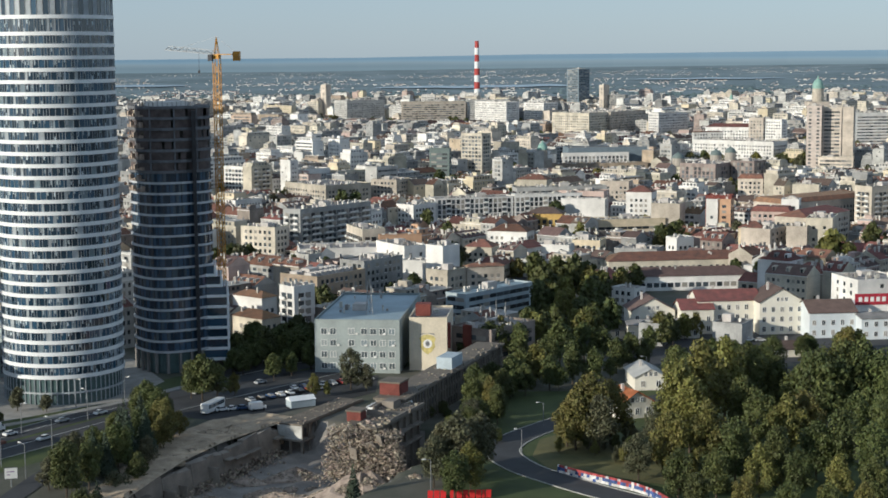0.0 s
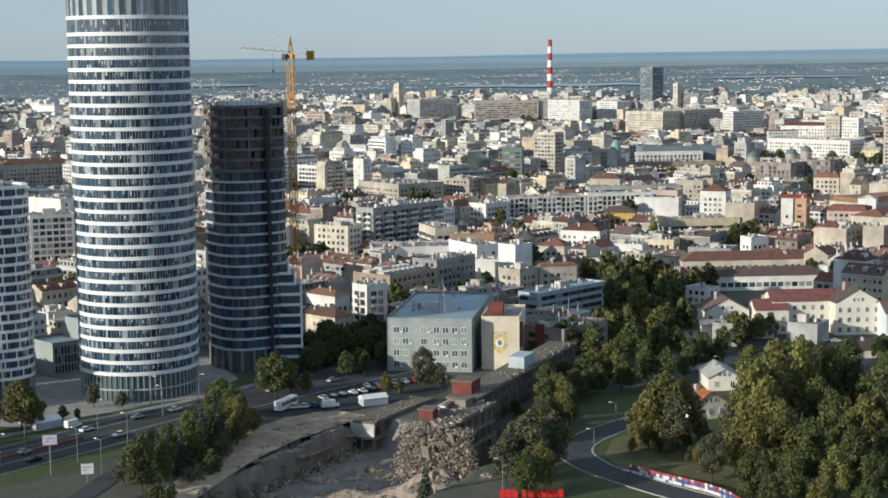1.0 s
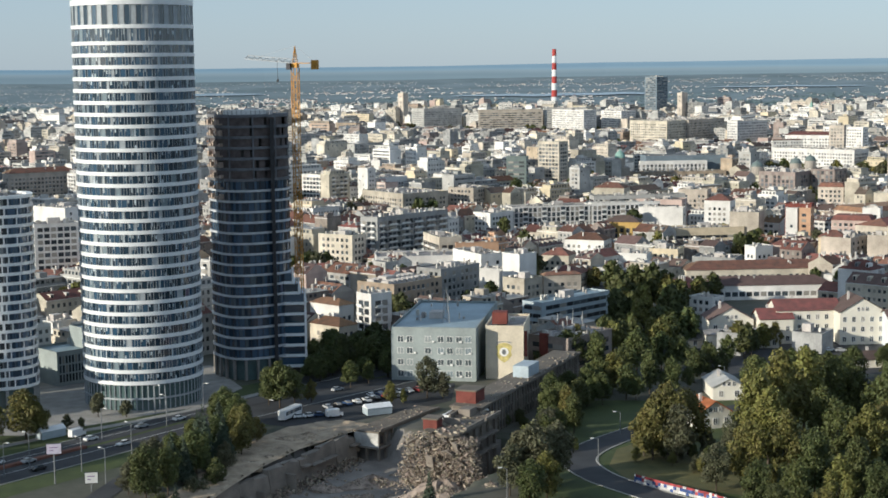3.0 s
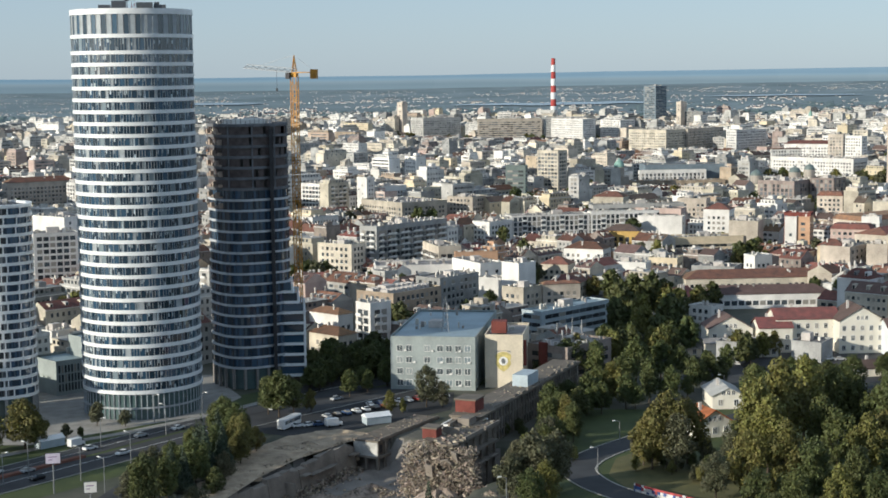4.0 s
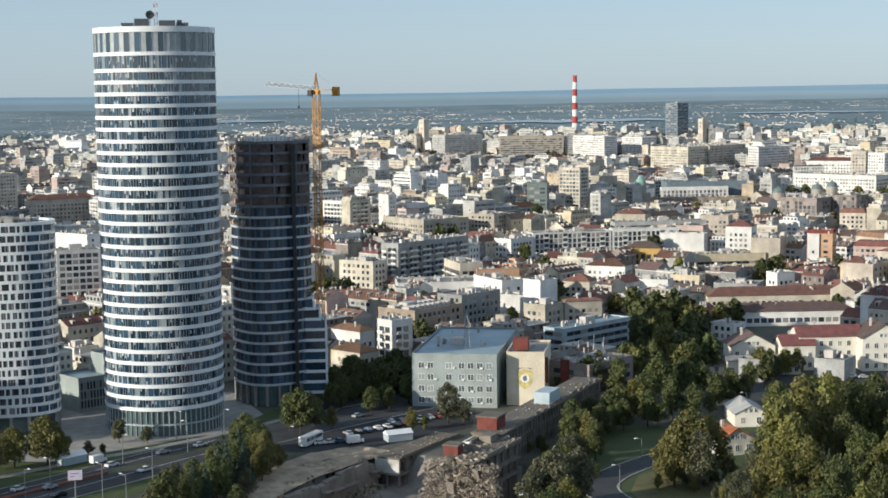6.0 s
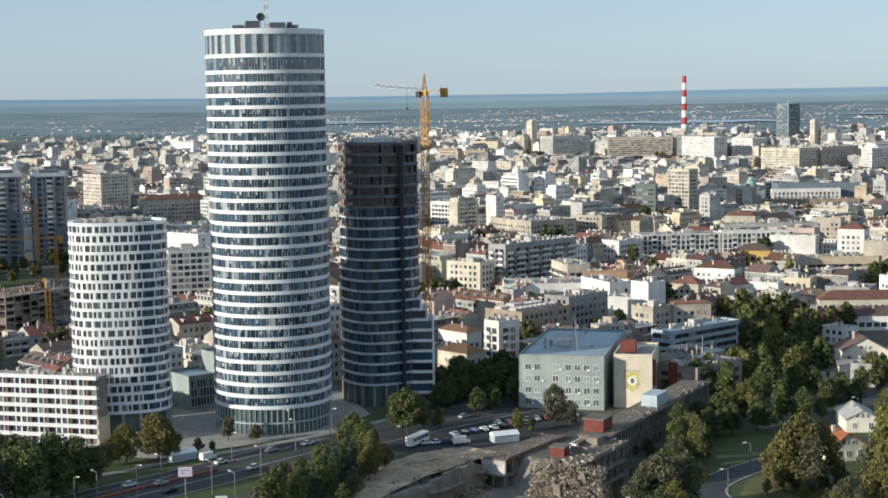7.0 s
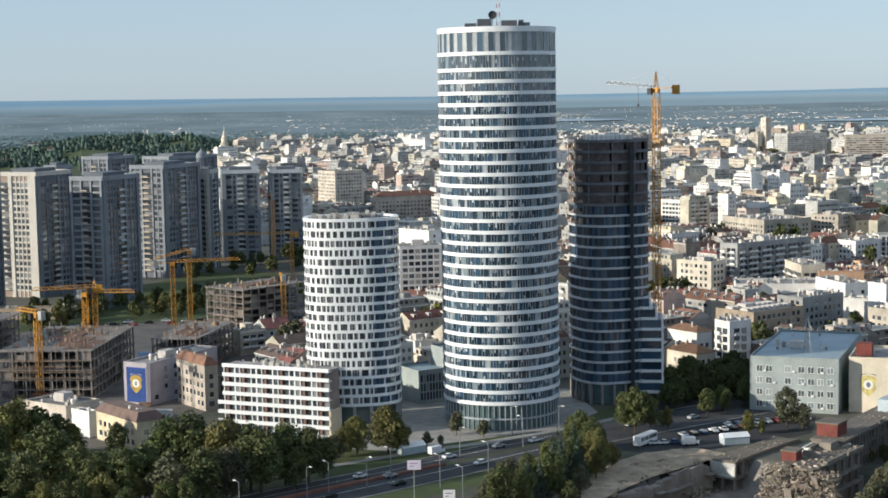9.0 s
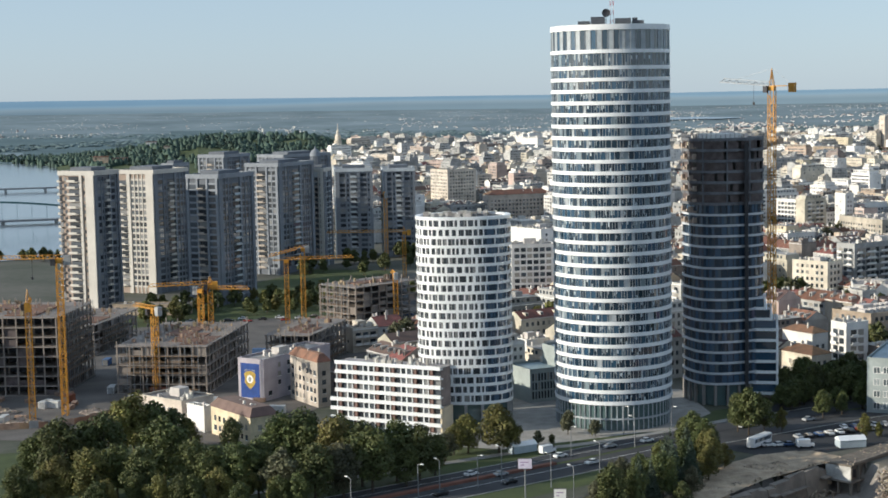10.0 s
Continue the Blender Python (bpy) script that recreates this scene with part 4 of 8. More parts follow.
# --- office quarter behind the demolition site
block(8.4, 631.2, 40, 44.0, 10.2, 11.4, "lightblue", "flat", "ribbon")
street_block = block(-51.0, 640.9, 38, 29.5, 20.4, 17.5, "tan", "flat", "punch", clutter=2, label="long grey stone street building with rows of skylights")
for k in range(9):
    for q in range(2):
        m = Mesh()
        m.box(2.0 + k * 3.0, 5.0 + q * 8, 16.8, 3.6 + k * 3.0, 9.0 + q * 8, 18.2)
        m.done("skylight", CLUTTER, street_block)
block(-34.5, 689.1, 38, 26.2, 14.0, 17.4, "concrete", "flat", "punch")
block(-57.0, 605.2, 45, 10.3, 8.7, 18.8, "white", "flat", "balcony")
block(-71.8, 627.3, 40, 8.1, 16.8, 11.0, "white", "hip_red", "punch")
block(-67.5, 588.4, 40, 9.7, 16.7, 9.0, "cream", "hip_red", "punch")
# --- middle
block(-75.7, 846.6, 38, 57.3, 12.3, 24.8, "concrete", "flat", "balcony")
block(-5.2, 985.0, 74, 50.5, 14.0, 17.3, "white", "flat", "modern")
block(44.2, 999.0, 76, 61.2, 8.0, 18.2, "white", "flat", "modern")
block(46.0, 1010.0, 76, 60.0, 10.0, 21.5, "greywhite", "flat", "ribbon")
block(-18.2, 964.8, 40, 21.1, 13.7, 15.5, "white", "flat", "punch")
block(86.9, 914.0, 80, 41.0, 14.0, 11.0, "yellow", "flat", "ribbon")
block(31.6, 1319.6, 35, 13.5, 20.6, 40.0, "cream", "flat", "grid", clutter=5)
block(4.6, 1252.5, 15, 6.9, 16.0, 32.2, "glass", "flat", "ribbon")
block(-101.2, 1160.6, 40, 28.1, 18.6, 23.0, "white", "flat", "punch")
block(-80.4, 1097.1, 50, 38.9, 49.0, 16.6, "cream", "flat", "punch")
block(-33.0, 1129.5, 30, 21.5, 21.2, 17.6, "cream", "flat", "punch")
block(-83.9, 795.6, 30, 12.0, 21.0, 20.8, "cream", "flat", "punch")
block(-141.2, 1171.5, 35, 24.9, 25.0, 24.6, "white", "flat", "grid")
block(106.2, 1432.1, 82, 60.2, 6.0, 16.2, "white", "flat", "colonnade", clutter=0)
block(111.9, 1442.0, 82, 73.5, 24.0, 20.5, "bluegrey", "flat", "none", clutter=5)
block(92.0, 1400.0, 82, 88.0, 14.0, 9.0, "tan", "flat", "punch")
block(-18.6, 752.0, 60, 12.2, 28.6, 16.2, "white", "flat", "few")
block(-8.6, 731.0, 20, 9.0, 12.0, 12.0, "white", "flat", "few")
block(-69.5, 771.0, 82, 40.0, 22.0, 13.0, "white", "flat", "few", seen=0.8, clutter=24)
block(1.4, 690.0, 40, 12.4, 12.2, 12.9, "cream", "flat", "punch")
block(10.1, 699.9, 75, 16.9, 4.6, 13.0, "cream", "hip_red", "punch")
block(-0.6, 720.0, 45, 10.9, 10.9, 20.0, "white", "flat", "few")
block(-41.6, 818.9, 70, 12.2, 28.4, 17.0, "cream", "flat", "balcony")
block(-32.6, 809.3, 80, 21.7, 4.3, 15.1, "orange", "flat", "few")
block(300.9, 1469.5, 40, 26.3, 84.8, 22.7, "white", "flat", "punch")
block(252.6, 1630.6, 80, 48.6, 3.5, 23.7, "white", "hip_red", "punch")
block(251.2, 1883.3, 50, 51.3, 16.0, 33.6, "white", "flat", "punch")
block(175.4, 1942.1, 40, 42.2, 54.6, 32.0, "cream", "flat", "punch")
block(204.1, 1969.5, 40, 78.2, 61.7, 32.1, "cream", "flat", "punch")
block(352.9, 1683.4, 40, 12.0, 45.7, 33.7, "white", "flat", "punch")
block(420.0, 1647.3, 80, 49.3, 14.0, 41.2, "white", "flat", "ribbon")
block(242.6, 2889.8, 40, 33.4, 26.0, 74.0, "bluegrey", "flat", "ribbon")
block(266.9, 2686.8, 40, 16.6, 9.1, 49.9, "cream", "flat", "few")
block(-180.1, 2493.5, 40, 11.3, 10.9, 57.4, "cream", "flat", "few")
block(143.0, 2295.5, 50, 27.9, 41.3, 33.3, "white", "flat", "punch")
block(-59.0, 2318.0, 85, 92.0, 20.0, 35.5, "cream", "flat", "ribbon", clutter=8)
block(88.0, 2246.0, 50, 24.0, 66.0, 36.5, "white", "flat", "punch", clutter=8)
block(35.0, 2330.0, 85, 60.0, 20.0, 37.0, "greywhite", "flat", "punch")
block(-142.4, 2395.8, 60, 63.8, 41.5, 35.7, "greywhite", "flat", "punch")
# --- right, by the railway gardens
block(76.6, 745.0, 83, 66.9, 16.0, 9.0, "cream", "hip_red", "punch")
block(82.5, 710.2, 84, 56.4, 14.0, 6.5, "white", "shed_dark", "grid")
block(79.2, 665.3, 40, 8.6, 11.3, 8.0, "white", "flat", "punch")
block(189.9, 838.8, 40, 49.5, 18.8, 18.9, "cream", "hip_red", "punch")
block(167.6, 823.1, 35, 29.4, 16.3, 14.9, "cream", "flat", "few")
block(197.7, 939.4, 55, 77.0, 22.6, 16.8, "cream", "mansard_red", "punch")
block(252.4, 946.9, 60, 27.7, 14.0, 25.8, "cream", "flat", "balcony")
block(165.6, 638.9, 75, 21.6, 21.6, 14.7, "white", "flat", "few")
block(119.4, 821.4, 60, 11.1, 8.9, 11.1, "white", "flat", "punch")
# --- left of the white tower
block(-234.7, 764.8, 65, 21.4, 14.0, 30.3, "white", "flat", "grid")
block(-261.9, 913.2, 35, 19.5, 28.8, 24.8, "white", "flat", "few")
block(-383.3, 1189.8, 55, 52.5, 14.0, 26.0, "cream", "hip_red", "punch")
block(-442.2, 1169.2, 40, 15.2, 18.2, 27.2, "white", "flat", "few")
block(-479.0, 1368.6, 40, 29.9, 30.4, 36.7, "cream", "flat", "punch")
block(-212.0, 604.0, 35, 12.0, 25.0, 9.5, "pink", "hip_red", "punch")
block(-182.5, 613.4, 40, 13.7, 10.4, 7.2, "white", "flat", "few")
# next two: shade on pale walls is put into a blue-grey wall colour
block(-154.5, 522.6, 44, 30.0, 16.0, 11.7, "greywall", "flat", "fins", sides=(0,), clutter=2)
block(-148.5, 534.0, 44, 16.0, 9.0, 18.0, "greywall", "flat", "few", clutter=1)
block(-222.5, 497.5, 40, 4.9, 21.9, 15.8, "cream", "mansard_red", "punch")
block(-217.8, 436.2, 35, 9.4, 25.8, 9.1, "yellowhouse", "mansard_brown", "punch")
block(-241.7, 451.4, 25, 3.1, 9.0, 8.6, "white", "flat", "few")
block(-251.7, 455.0, 20, 14.0, 20.2, 9.3, "cream", "flat", "punch")

block(343.2, 1391.3, 20, 10.0, 16.2, 55.8, "cream", "flat", "ribbon", seen=0.05)
block(352.9, 1388.9, 20, 16.0, 10.6, 56.8, "cream", "flat", "few", seen=0.05)
block(325.1, 1387.4, 20, 12.0, 12.6, 58.1, "pinkgrey", "flat", "strips", seen=0.05)
block(346.5, 1361.6, 20, 12.0, 29.3, 15.3, "cream", "flat", "ribbon")
block(155.8, 912.8, 20, 12.0, 6.6, 22.3, "white", "flat", "few")
block(163.0, 911.5, 20, 12.0, 7.6, 22.3, "orange", "flat", "strips")
block(164.1, 915.4, 20, 9.0, 14.9, 24.2, "redcap", "flat", "none")
block(100.2, 1005.0, 20, 14.0, 29.6, 19.3, "pink", "flat", "ribbon")
block(98.4, 980.1, 20, 8.0, 27.8, 16.6, "white", "flat", "few")
block(68.2, 922.5, 12, 14.0, 20.7, 13.6, "ochre", "hip_dark", "colonnade")
block(69.7, 1087.8, 20, 14.0, 21.1, 20.1, "cream", "hip_red", "punch")
block(123.2, 952.1, 20, 14.0, 15.5, 23.0, "white", "hip_red", "punch")
block(166.7, 833.5, 20, 12.0, 13.6, 14.1, "yellow", "hip_red", "few")
block(191.0, 884.6, 20, 14.0, 21.5, 17.4, "pink", "mansard_red", "punch")
block(186.7, 824.1, 20, 10.0, 10.5, 16.1, "cream", "flat", "few")
block(200.3, 826.1, 20, 26.0, 13.5, 19.9, "cream", "flat", "few")
block(206.3, 932.4, 20, 10.0, 10.1, 20.1, "white", "flat", "balcony")
block(220.2, 1108.3, 20, 14.0, 17.3, 18.0, "cream", "mansard_red", "punch")
block(245.7, 1051.7, 20, 12.0, 17.2, 18.5, "cream", "flat", "few")
block(209.1, 1237.5, 38, 40.0, 31.1, 19.3, "brown", "flat", "colonnade")
block(239.7, 1242.1, 38, 20.0, 20.0, 20.9, "brown", "flat", "colonnade")
block(80.6, 826.1, 20, 12.0, 15.0, 9.4, "yellow", "flat", "punch")
block(63.5, 812.5, 20, 10.0, 19.3, 8.8, "white", "flat", "few")
block(105.4, 793.0, 20, 16.0, 21.6, 8.8, "concrete", "flat", "ribbon")
block(23.8, 799.6, 20, 12.0, 14.2, 9.5, "cream", "hip_red", "punch")
block(26.3, 734.5, 20, 14.0, 14.9, 8.7, "cream", "hip_red", "punch")
block(44.9, 868.8, 20, 14.0, 22.4, 9.3, "white", "hip_red", "punch")
block(135.3, 920.1, 20, 16.0, 16.7, 19.2, "cream", "flat", "few")
block(124.2, 1077.9, 20, 12.0, 19.6, 19.6, "cream", "flat", "punch")
block(313.6, 1625.0, 20, 16.0, 50.0, 28.7, "white", "hip_red", "punch")
block(311.2, 1569.4, 20, 14.0, 14.2, 40.6, "cream", "flat", "punch")



# ---- roads and open ground ----
ASPHALT = mat("asphalt", (0.062, 0.064, 0.068), second=(0.036, 0.037, 0.041), scale=0.12, fine=30, bump=0.2)
PAVING = mat("pale_paving", (0.36, 0.34, 0.31), second=(0.24, 0.23, 0.21), scale=0.25, fine=12)
GRASS = mat("mown_grass", (0.075, 0.095, 0.028), second=(0.04, 0.055, 0.02), scale=0.12, fine=25, bump=0.5)
DRYGRASS = mat("dry_grass", (0.16, 0.14, 0.055), second=(0.07, 0.075, 0.03), scale=0.15, fine=25, bump=0.5)
EARTH = mat("bare_earth", (0.50, 0.40, 0.28), second=(0.24, 0.185, 0.13), scale=0.22, fine=9, bump=1.0)
RUBBLE = mat("broken_concrete", (0.40, 0.335, 0.26), second=(0.20, 0.165, 0.13), scale=0.5, fine=8, island=0.5, bump=0.6)
OLD = mat("weathered_concrete", (0.27, 0.235, 0.195), second=(0.15, 0.13, 0.11), scale=0.25, fine=12, bump=0.4)
ROOF_OLD = mat("old_brown_roofing", (0.20, 0.165, 0.13), second=(0.11, 0.10, 0.08), scale=0.2, fine=12)
DARK_EARTH = mat("trodden_dark_earth", (0.17, 0.145, 0.125), second=(0.09, 0.08, 0.07), scale=0.06, fine=25, bump=0.5)
KERB = mat("kerb_concrete", (0.42, 0.41, 0.38), scale=0.5)
PAINT = mat("road_paint", (0.70, 0.70, 0.68), scale=0.8, vary=0.3)
RUST = mat("rust_red_barrier", (0.22, 0.10, 0.07), scale=0.4)
WATER = mat("river_water", (0.14, 0.16, 0.17), rough=0.12, scale=0.01, fine=30, bump=0.25, spec=0.6)


def smooth_line(pts, n=8):
    """A rounded way through the points."""
    out = []
    for i in range(len(pts) - 1):
        p0, p1, p2, p3 = (Vector(pts[max(0, min(len(pts) - 1, j))]) for j in (i - 1, i, i + 1, i + 2))
        for k in range(n):
            t = k / n
            out.append(0.5 * ((2 * p1) + (p2 - p0) * t + (2 * p0 - 5 * p1 + 4 * p2 - p3) * t * t + (3 * p1 - p0 - 3 * p2 + p3) * t ** 3))
    out.append(Vector(pts[-1]))
    return out


def strip(name, pts, left, right, z, m, label, category, thick=0.0, kind="structure", parent=None):
    """A band of surface along a way, between two offsets to its left; with thickness it is a kerb or a wall."""
    line = smooth_line(pts)
    mesh = Mesh()
    L, R = [], []
    for i, p in enumerate(line):
        d = (line[min(i + 1, len(line) - 1)] - line[max(i - 1, 0)]).normalized()
        nrm = Vector((-d.y, d.x))
        L.append(p + nrm * left)
        R.append(p + nrm * right)
    for i in range(len(line) - 1):
        a, b, c, d = R[i], R[i + 1], L[i + 1], L[i]
        mesh.poly(((a.x, a.y, z), (b.x, b.y, z), (c.x, c.y, z), (d.x, d.y, z)))
        if thick:
            for p, q in ((a, b), (c, d)):
                mesh.poly(((p.x, p.y, z - thick), (q.x, q.y, z - thick), (q.x, q.y, z), (p.x, p.y, z)))
    if thick:
        for p, q in ((L[0], R[0]), (R[-1], L[-1])):
            mesh.poly(((p.x, p.y, z - thick), (q.x, q.y, z - thick), (q.x, q.y, z), (p.x, p.y, z)))
    ob = mesh.done(name, m, parent)
    return tagged(ob, label, category, kind=kind) if parent is None else ob


def sheet(name, pts, z, m, label, category):
    mesh = Mesh()
    mesh.poly([(x, y, z) for x, y in pts])
    return tagged(mesh.done(name, m), label, category, kind="structure")


HIGHWAY = [(-230, 270), (-180, 352), (-150, 396), (-122, 437), (-95, 478), (-62, 520), (-20, 570)]
strip("road_verge", HIGHWAY, 26, -24, 0.03, GRASS, "mown grass verge along the highway", "verge")
strip("road_north", HIGHWAY, 10.5, 1.2, 0.10, ASPHALT, "grey asphalt carriageway beside the towers", "road")
strip("road_south", HIGHWAY, -0.6, -13.0, 0.10, ASPHALT, "grey asphalt carriageway with a painted edge line", "road")
strip("median_barrier", HIGHWAY[:4], 1.15, -0.5, 0.75, RUST, "low rust-coloured barrier between the carriageways", "barrier", 0.75)
strip("road_marking", HIGHWAY[:5], -4.7, -5.0, 0.12, PAINT, "long white painted lane line", "marking")
strip("road_marking", HIGHWAY[:5], 6.0, 5.75, 0.12, PAINT, "long white painted lane line", "marking")
strip("kerb", HIGHWAY, 10.75, 10.5, 0.22, KERB, "grey concrete kerb of the highway", "kerb", 0.2)
strip("kerb", HIGHWAY, -13.0, -13.25, 0.22, KERB, "grey concrete kerb of the highway", "kerb", 0.2)
strip("pavement", [(-200, 375), (-140, 446), (-119, 467), (-99, 491), (-84, 512)], 1.6, -1.8, 0.12, PAVING, "pale concrete footpath along the highway", "pavement")
strip("road_ramp", [(-101, 412), (-103.5, 396), (-106, 378), (-112, 350)], 3.2, -3.2, 0.14, ASPHALT, "narrow asphalt ramp beside the highway", "road")
sheet("plaza", [(-165, 452), (-142, 452), (-100, 492), (-92, 520), (-110, 560), (-165, 540), (-172, 490)], 0.06, PAVING, "pale paved forecourt round the towers", "plaza")
# darker asphalt paints the shade that lies over the car park
sheet("car_park", [(-92, 492), (-77, 467), (-66, 462), (-52, 470), (-34, 486), (-22, 500), (-22, 527), (-60, 540), (-84, 520)], 0.05, mat("dark_parking_asphalt", (0.04, 0.041, 0.044), second=(0.026, 0.027, 0.03), scale=0.12, fine=30, bump=0.2), "asphalt car park behind the demolition site", "car park")
sheet("street", [(-84, 520), (-60, 520), (-30, 600), (60, 800), (40, 805), (-50, 610)], 0.04, ASPHALT, "shaded asphalt street between the blocks", "street")
sheet("park_lawn", [(-300, 330), (-190, 330), (-150, 388), (-134, 418), (-118, 446), (-150, 452), (-200, 448), (-232, 436), (-268, 424), (-300, 400)], 0.02, GRASS, "mown park lawn under trees", "grass")
sheet("avenue", [(-430, 600), (-400, 590), (-250, 690), (-300, 800), (-330, 860), (-345, 860), (-320, 780), (-290, 700)], 0.05, ASPHALT, "grey asphalt avenue past the high-rises", "road")
sheet("green_strip", [(-400, 640), (-300, 690), (-320, 780), (-350, 900), (-400, 900), (-420, 700)], 0.03, GRASS, "planted green strip below the high-rises", "grass")
LOOP = [(150, 560), (95, 512), (58, 481), (36, 461), (22, 442), (16, 429), (15.6, 419), (20, 406), (27.5, 395), (37, 383), (50, 370), (75, 350)]
sheet("grass_slope", [(-2, 330), (90, 330), (110, 400), (75, 500), (20, 500), (4, 460), (0, 400)], 0.03, GRASS, "green grass slope round the loop road", "grass")
sheet("dry_grass_patch", [(27, 403), (42, 396), (60, 385), (64, 400), (50, 425), (36, 448), (26, 436), (23, 418)], 0.06, DRYGRASS, "dry yellowish grass on the slope", "grass")
strip("loop_road", LOOP, 4.6, -4.6, 0.10, ASPHALT, "curved asphalt slip road", "road")
strip("kerb", LOOP, 5.0, 4.6, 0.25, KERB, "pale concrete kerb of the slip road", "kerb", 0.22)
strip("kerb", LOOP[3:], -4.6, -4.9, 0.25, KERB, "pale concrete kerb of the slip road", "kerb", 0.22)
sheet("yard", [(60, 540), (170, 545), (190, 600), (190, 640), (60, 650), (40, 600)], 0.03, ASPHALT, "worn asphalt yard in front of the villas", "yard")


def rough_earth(name, edge, m, high, label):
    """Bare uneven ground inside an outline."""
    mesh, step = Mesh(), 0.9
    x0, y0 = min(p[0] for p in edge), min(p[1] for p in edge)
    nx, ny = int((max(p[0] for p in edge) - x0) / step) + 1, int((max(p[1] for p in edge) - y0) / step) + 1

    def inside(x, y):
        odd = False
        for (ax, ay), (bx, by) in zip(edge, edge[1:] + edge[:1]):
            if (ay > y) != (by > y) and x < ax + (y - ay) / (by - ay) * (bx - ax):
                odd = not odd
        return odd

    def level(x, y):
        return 0.12 + max(-0.1, high * (noise.noise((x * 0.14, y * 0.14, 2)) + 0.35 * noise.noise((x * 0.4, y * 0.4, 7)) + 0.25))

    for i in range(nx):
        for j in range(ny):
            x, y = x0 + i * step, y0 + j * step
            if inside(x + step / 2, y + step / 2):
                mesh.poly([(x + a * step, y + b * step, level(x + a * step, y + b * step) if inside(x + a * step, y + b * step) else -0.15) for a, b in ((0, 0), (1, 0), (1, 1), (0, 1))])
    return tagged(mesh.done(name, m), label, "earth", kind="structure")


rough_earth("site_earth", [(-87, 383), (-79, 372), (-74.5, 396), (-70, 415), (-62.5, 435.5), (-49.2, 458), (-46, 466), (-54, 472), (-68, 463), (-75, 447), (-80, 425)], EARTH, 1.1, "bare sandy uneven earth beside the pit")
sheet("rim_earth", [(-88, 383), (-79, 371), (-73.8, 396), (-69.3, 415), (-61.8, 435.5), (-48.6, 458), (-45, 467), (-54, 473), (-69, 463), (-76, 447), (-81, 425)], 0.06, EARTH, "sandy earth along the rim of the pit", "earth")


def graffiti_wall():
    """A curved retaining wall painted in coloured bands."""
    ob = root("graffiti_wall", Matrix.Identity(4), "curved low wall painted with white, blue and red graffiti", "wall", kind="structure")
    way = [(28.6, 401.2), (34, 395), (41, 388), (47, 381.5), (51, 374), (54, 364)]
    cols = {"white": mat("white_wall_paint", (0.74, 0.72, 0.70), scale=0.8, vary=0.4), "blue": mat("blue_wall_paint", (0.08, 0.13, 0.34), scale=0.9, vary=0.5),
            "red": mat("red_wall_paint", (0.42, 0.08, 0.08), scale=0.9, vary=0.5)}
    line = smooth_line(way, 10)
    r = random.Random(5)
    for i in range(len(line) - 1):
        a, b = line[i], line[i + 1]
        d = (b - a).normalized()
        n = Vector((-d.y, d.x)) * -0.15
        z = 0.0
        for h, c in ((0.75, r.choice(("white", "white", "blue"))), (0.85, r.choice(("blue", "white", "blue", "red"))), (0.55, r.choice(("red", "red", "white")))):
            m = Mesh()
            m.v = [(a.x - n.x, a.y - n.y, z), (b.x - n.x, b.y - n.y, z), (b.x + n.x, b.y + n.y, z), (a.x + n.x, a.y + n.y, z)]
            m.v += [(x, y, z + h) for x, y, _ in m.v]
            m.f = [(0, 3, 2, 1), (4, 5, 6, 7), (0, 1, 5, 4), (1, 2, 6, 5), (2, 3, 7, 6), (3, 0, 4, 7)]
            m.m = [0] * 6
            m.done("painted_panel", cols[c], ob)
            z += h


graffiti_wall()

# ---- river ----
sheet("river", [(-1500, 300), (-640, 905), (-585, 965), (-620, 1150), (-900, 1620), (-1290, 2180), (-1480, 2330), (-1650, 2330), (-3200, 2100), (-3200, 300)], 0.25, WATER, "wide calm blue-grey river", "water")


def far_water(b0, b1, r0, r1, wave):
    """A reach of river on the far plain."""
    m = Mesh()
    n = int((b1 - b0) / 0.25)
    pts = []
    for i in range(n + 1):
        b = b0 + (b1 - b0) * i / n
        k = math.sin(math.pi * i / n) ** 0.5
        mid = (r0 + r1) / 2 + wave * noise.noise((b * 0.7, 0, 7))
        row = []
        for r in (mid - (r1 - r0) / 2 * k, mid + (r1 - r0) / 2 * k):
            x, y = r * math.sin(radians(b)), r * math.cos(radians(b))
            row.append((x, y, ground_z(x, y) + 2.5))
        pts.append(row)
    for p, q in zip(pts, pts[1:]):
        m.poly((p[0], q[0], q[1], p[1]))
    return tagged(m.done("far_river", WATER), "distant pale reach of a river", "water", kind="structure")


far_water(-2.5, 5.5, 3780, 3900, 60)
far_water(6.5, 12.0, 4080, 4150, 40)
far_water(-13.0, -9.0, 4000, 4120, 40)


def bridge(x0, y0, x1, y1, z, arch):
    L = math.hypot(x1 - x0, y1 - y0)
    ob = root("river_bridge", pose(x0, y0, 0, 0, 0, math.degrees(math.atan2(y1 - y0, x1 - x0))), "long steel arch bridge over the river" if arch else "long flat road bridge over the river", "bridge")
    d = Mesh()
    d.box(0, -6, z - 1.6, L, 6, z)
    d.done("deck", GREY_METAL, ob)
    for k in range(int(L / 45) + 1):
        p = Mesh()
        p.box(k * 45 - 1.5, -5, -2, k * 45 + 1.5, 5, z - 1.6)
        p.done("pier", WALLS["concrete"], ob)
    if arch:
        m = Mesh()
        last = None
        for k in range(25):
            f = k / 24
            p = (L * (0.1 + 0.8 * f), -5.5, z + 17 * (1 - (2 * f - 1) ** 2))
            if last:
                m.beam(last, p, 1.6)
            m.beam(p, (p[0], p[1], z), 0.3)
            last = p
        m.done("arch", BRIDGE_GREEN, ob)


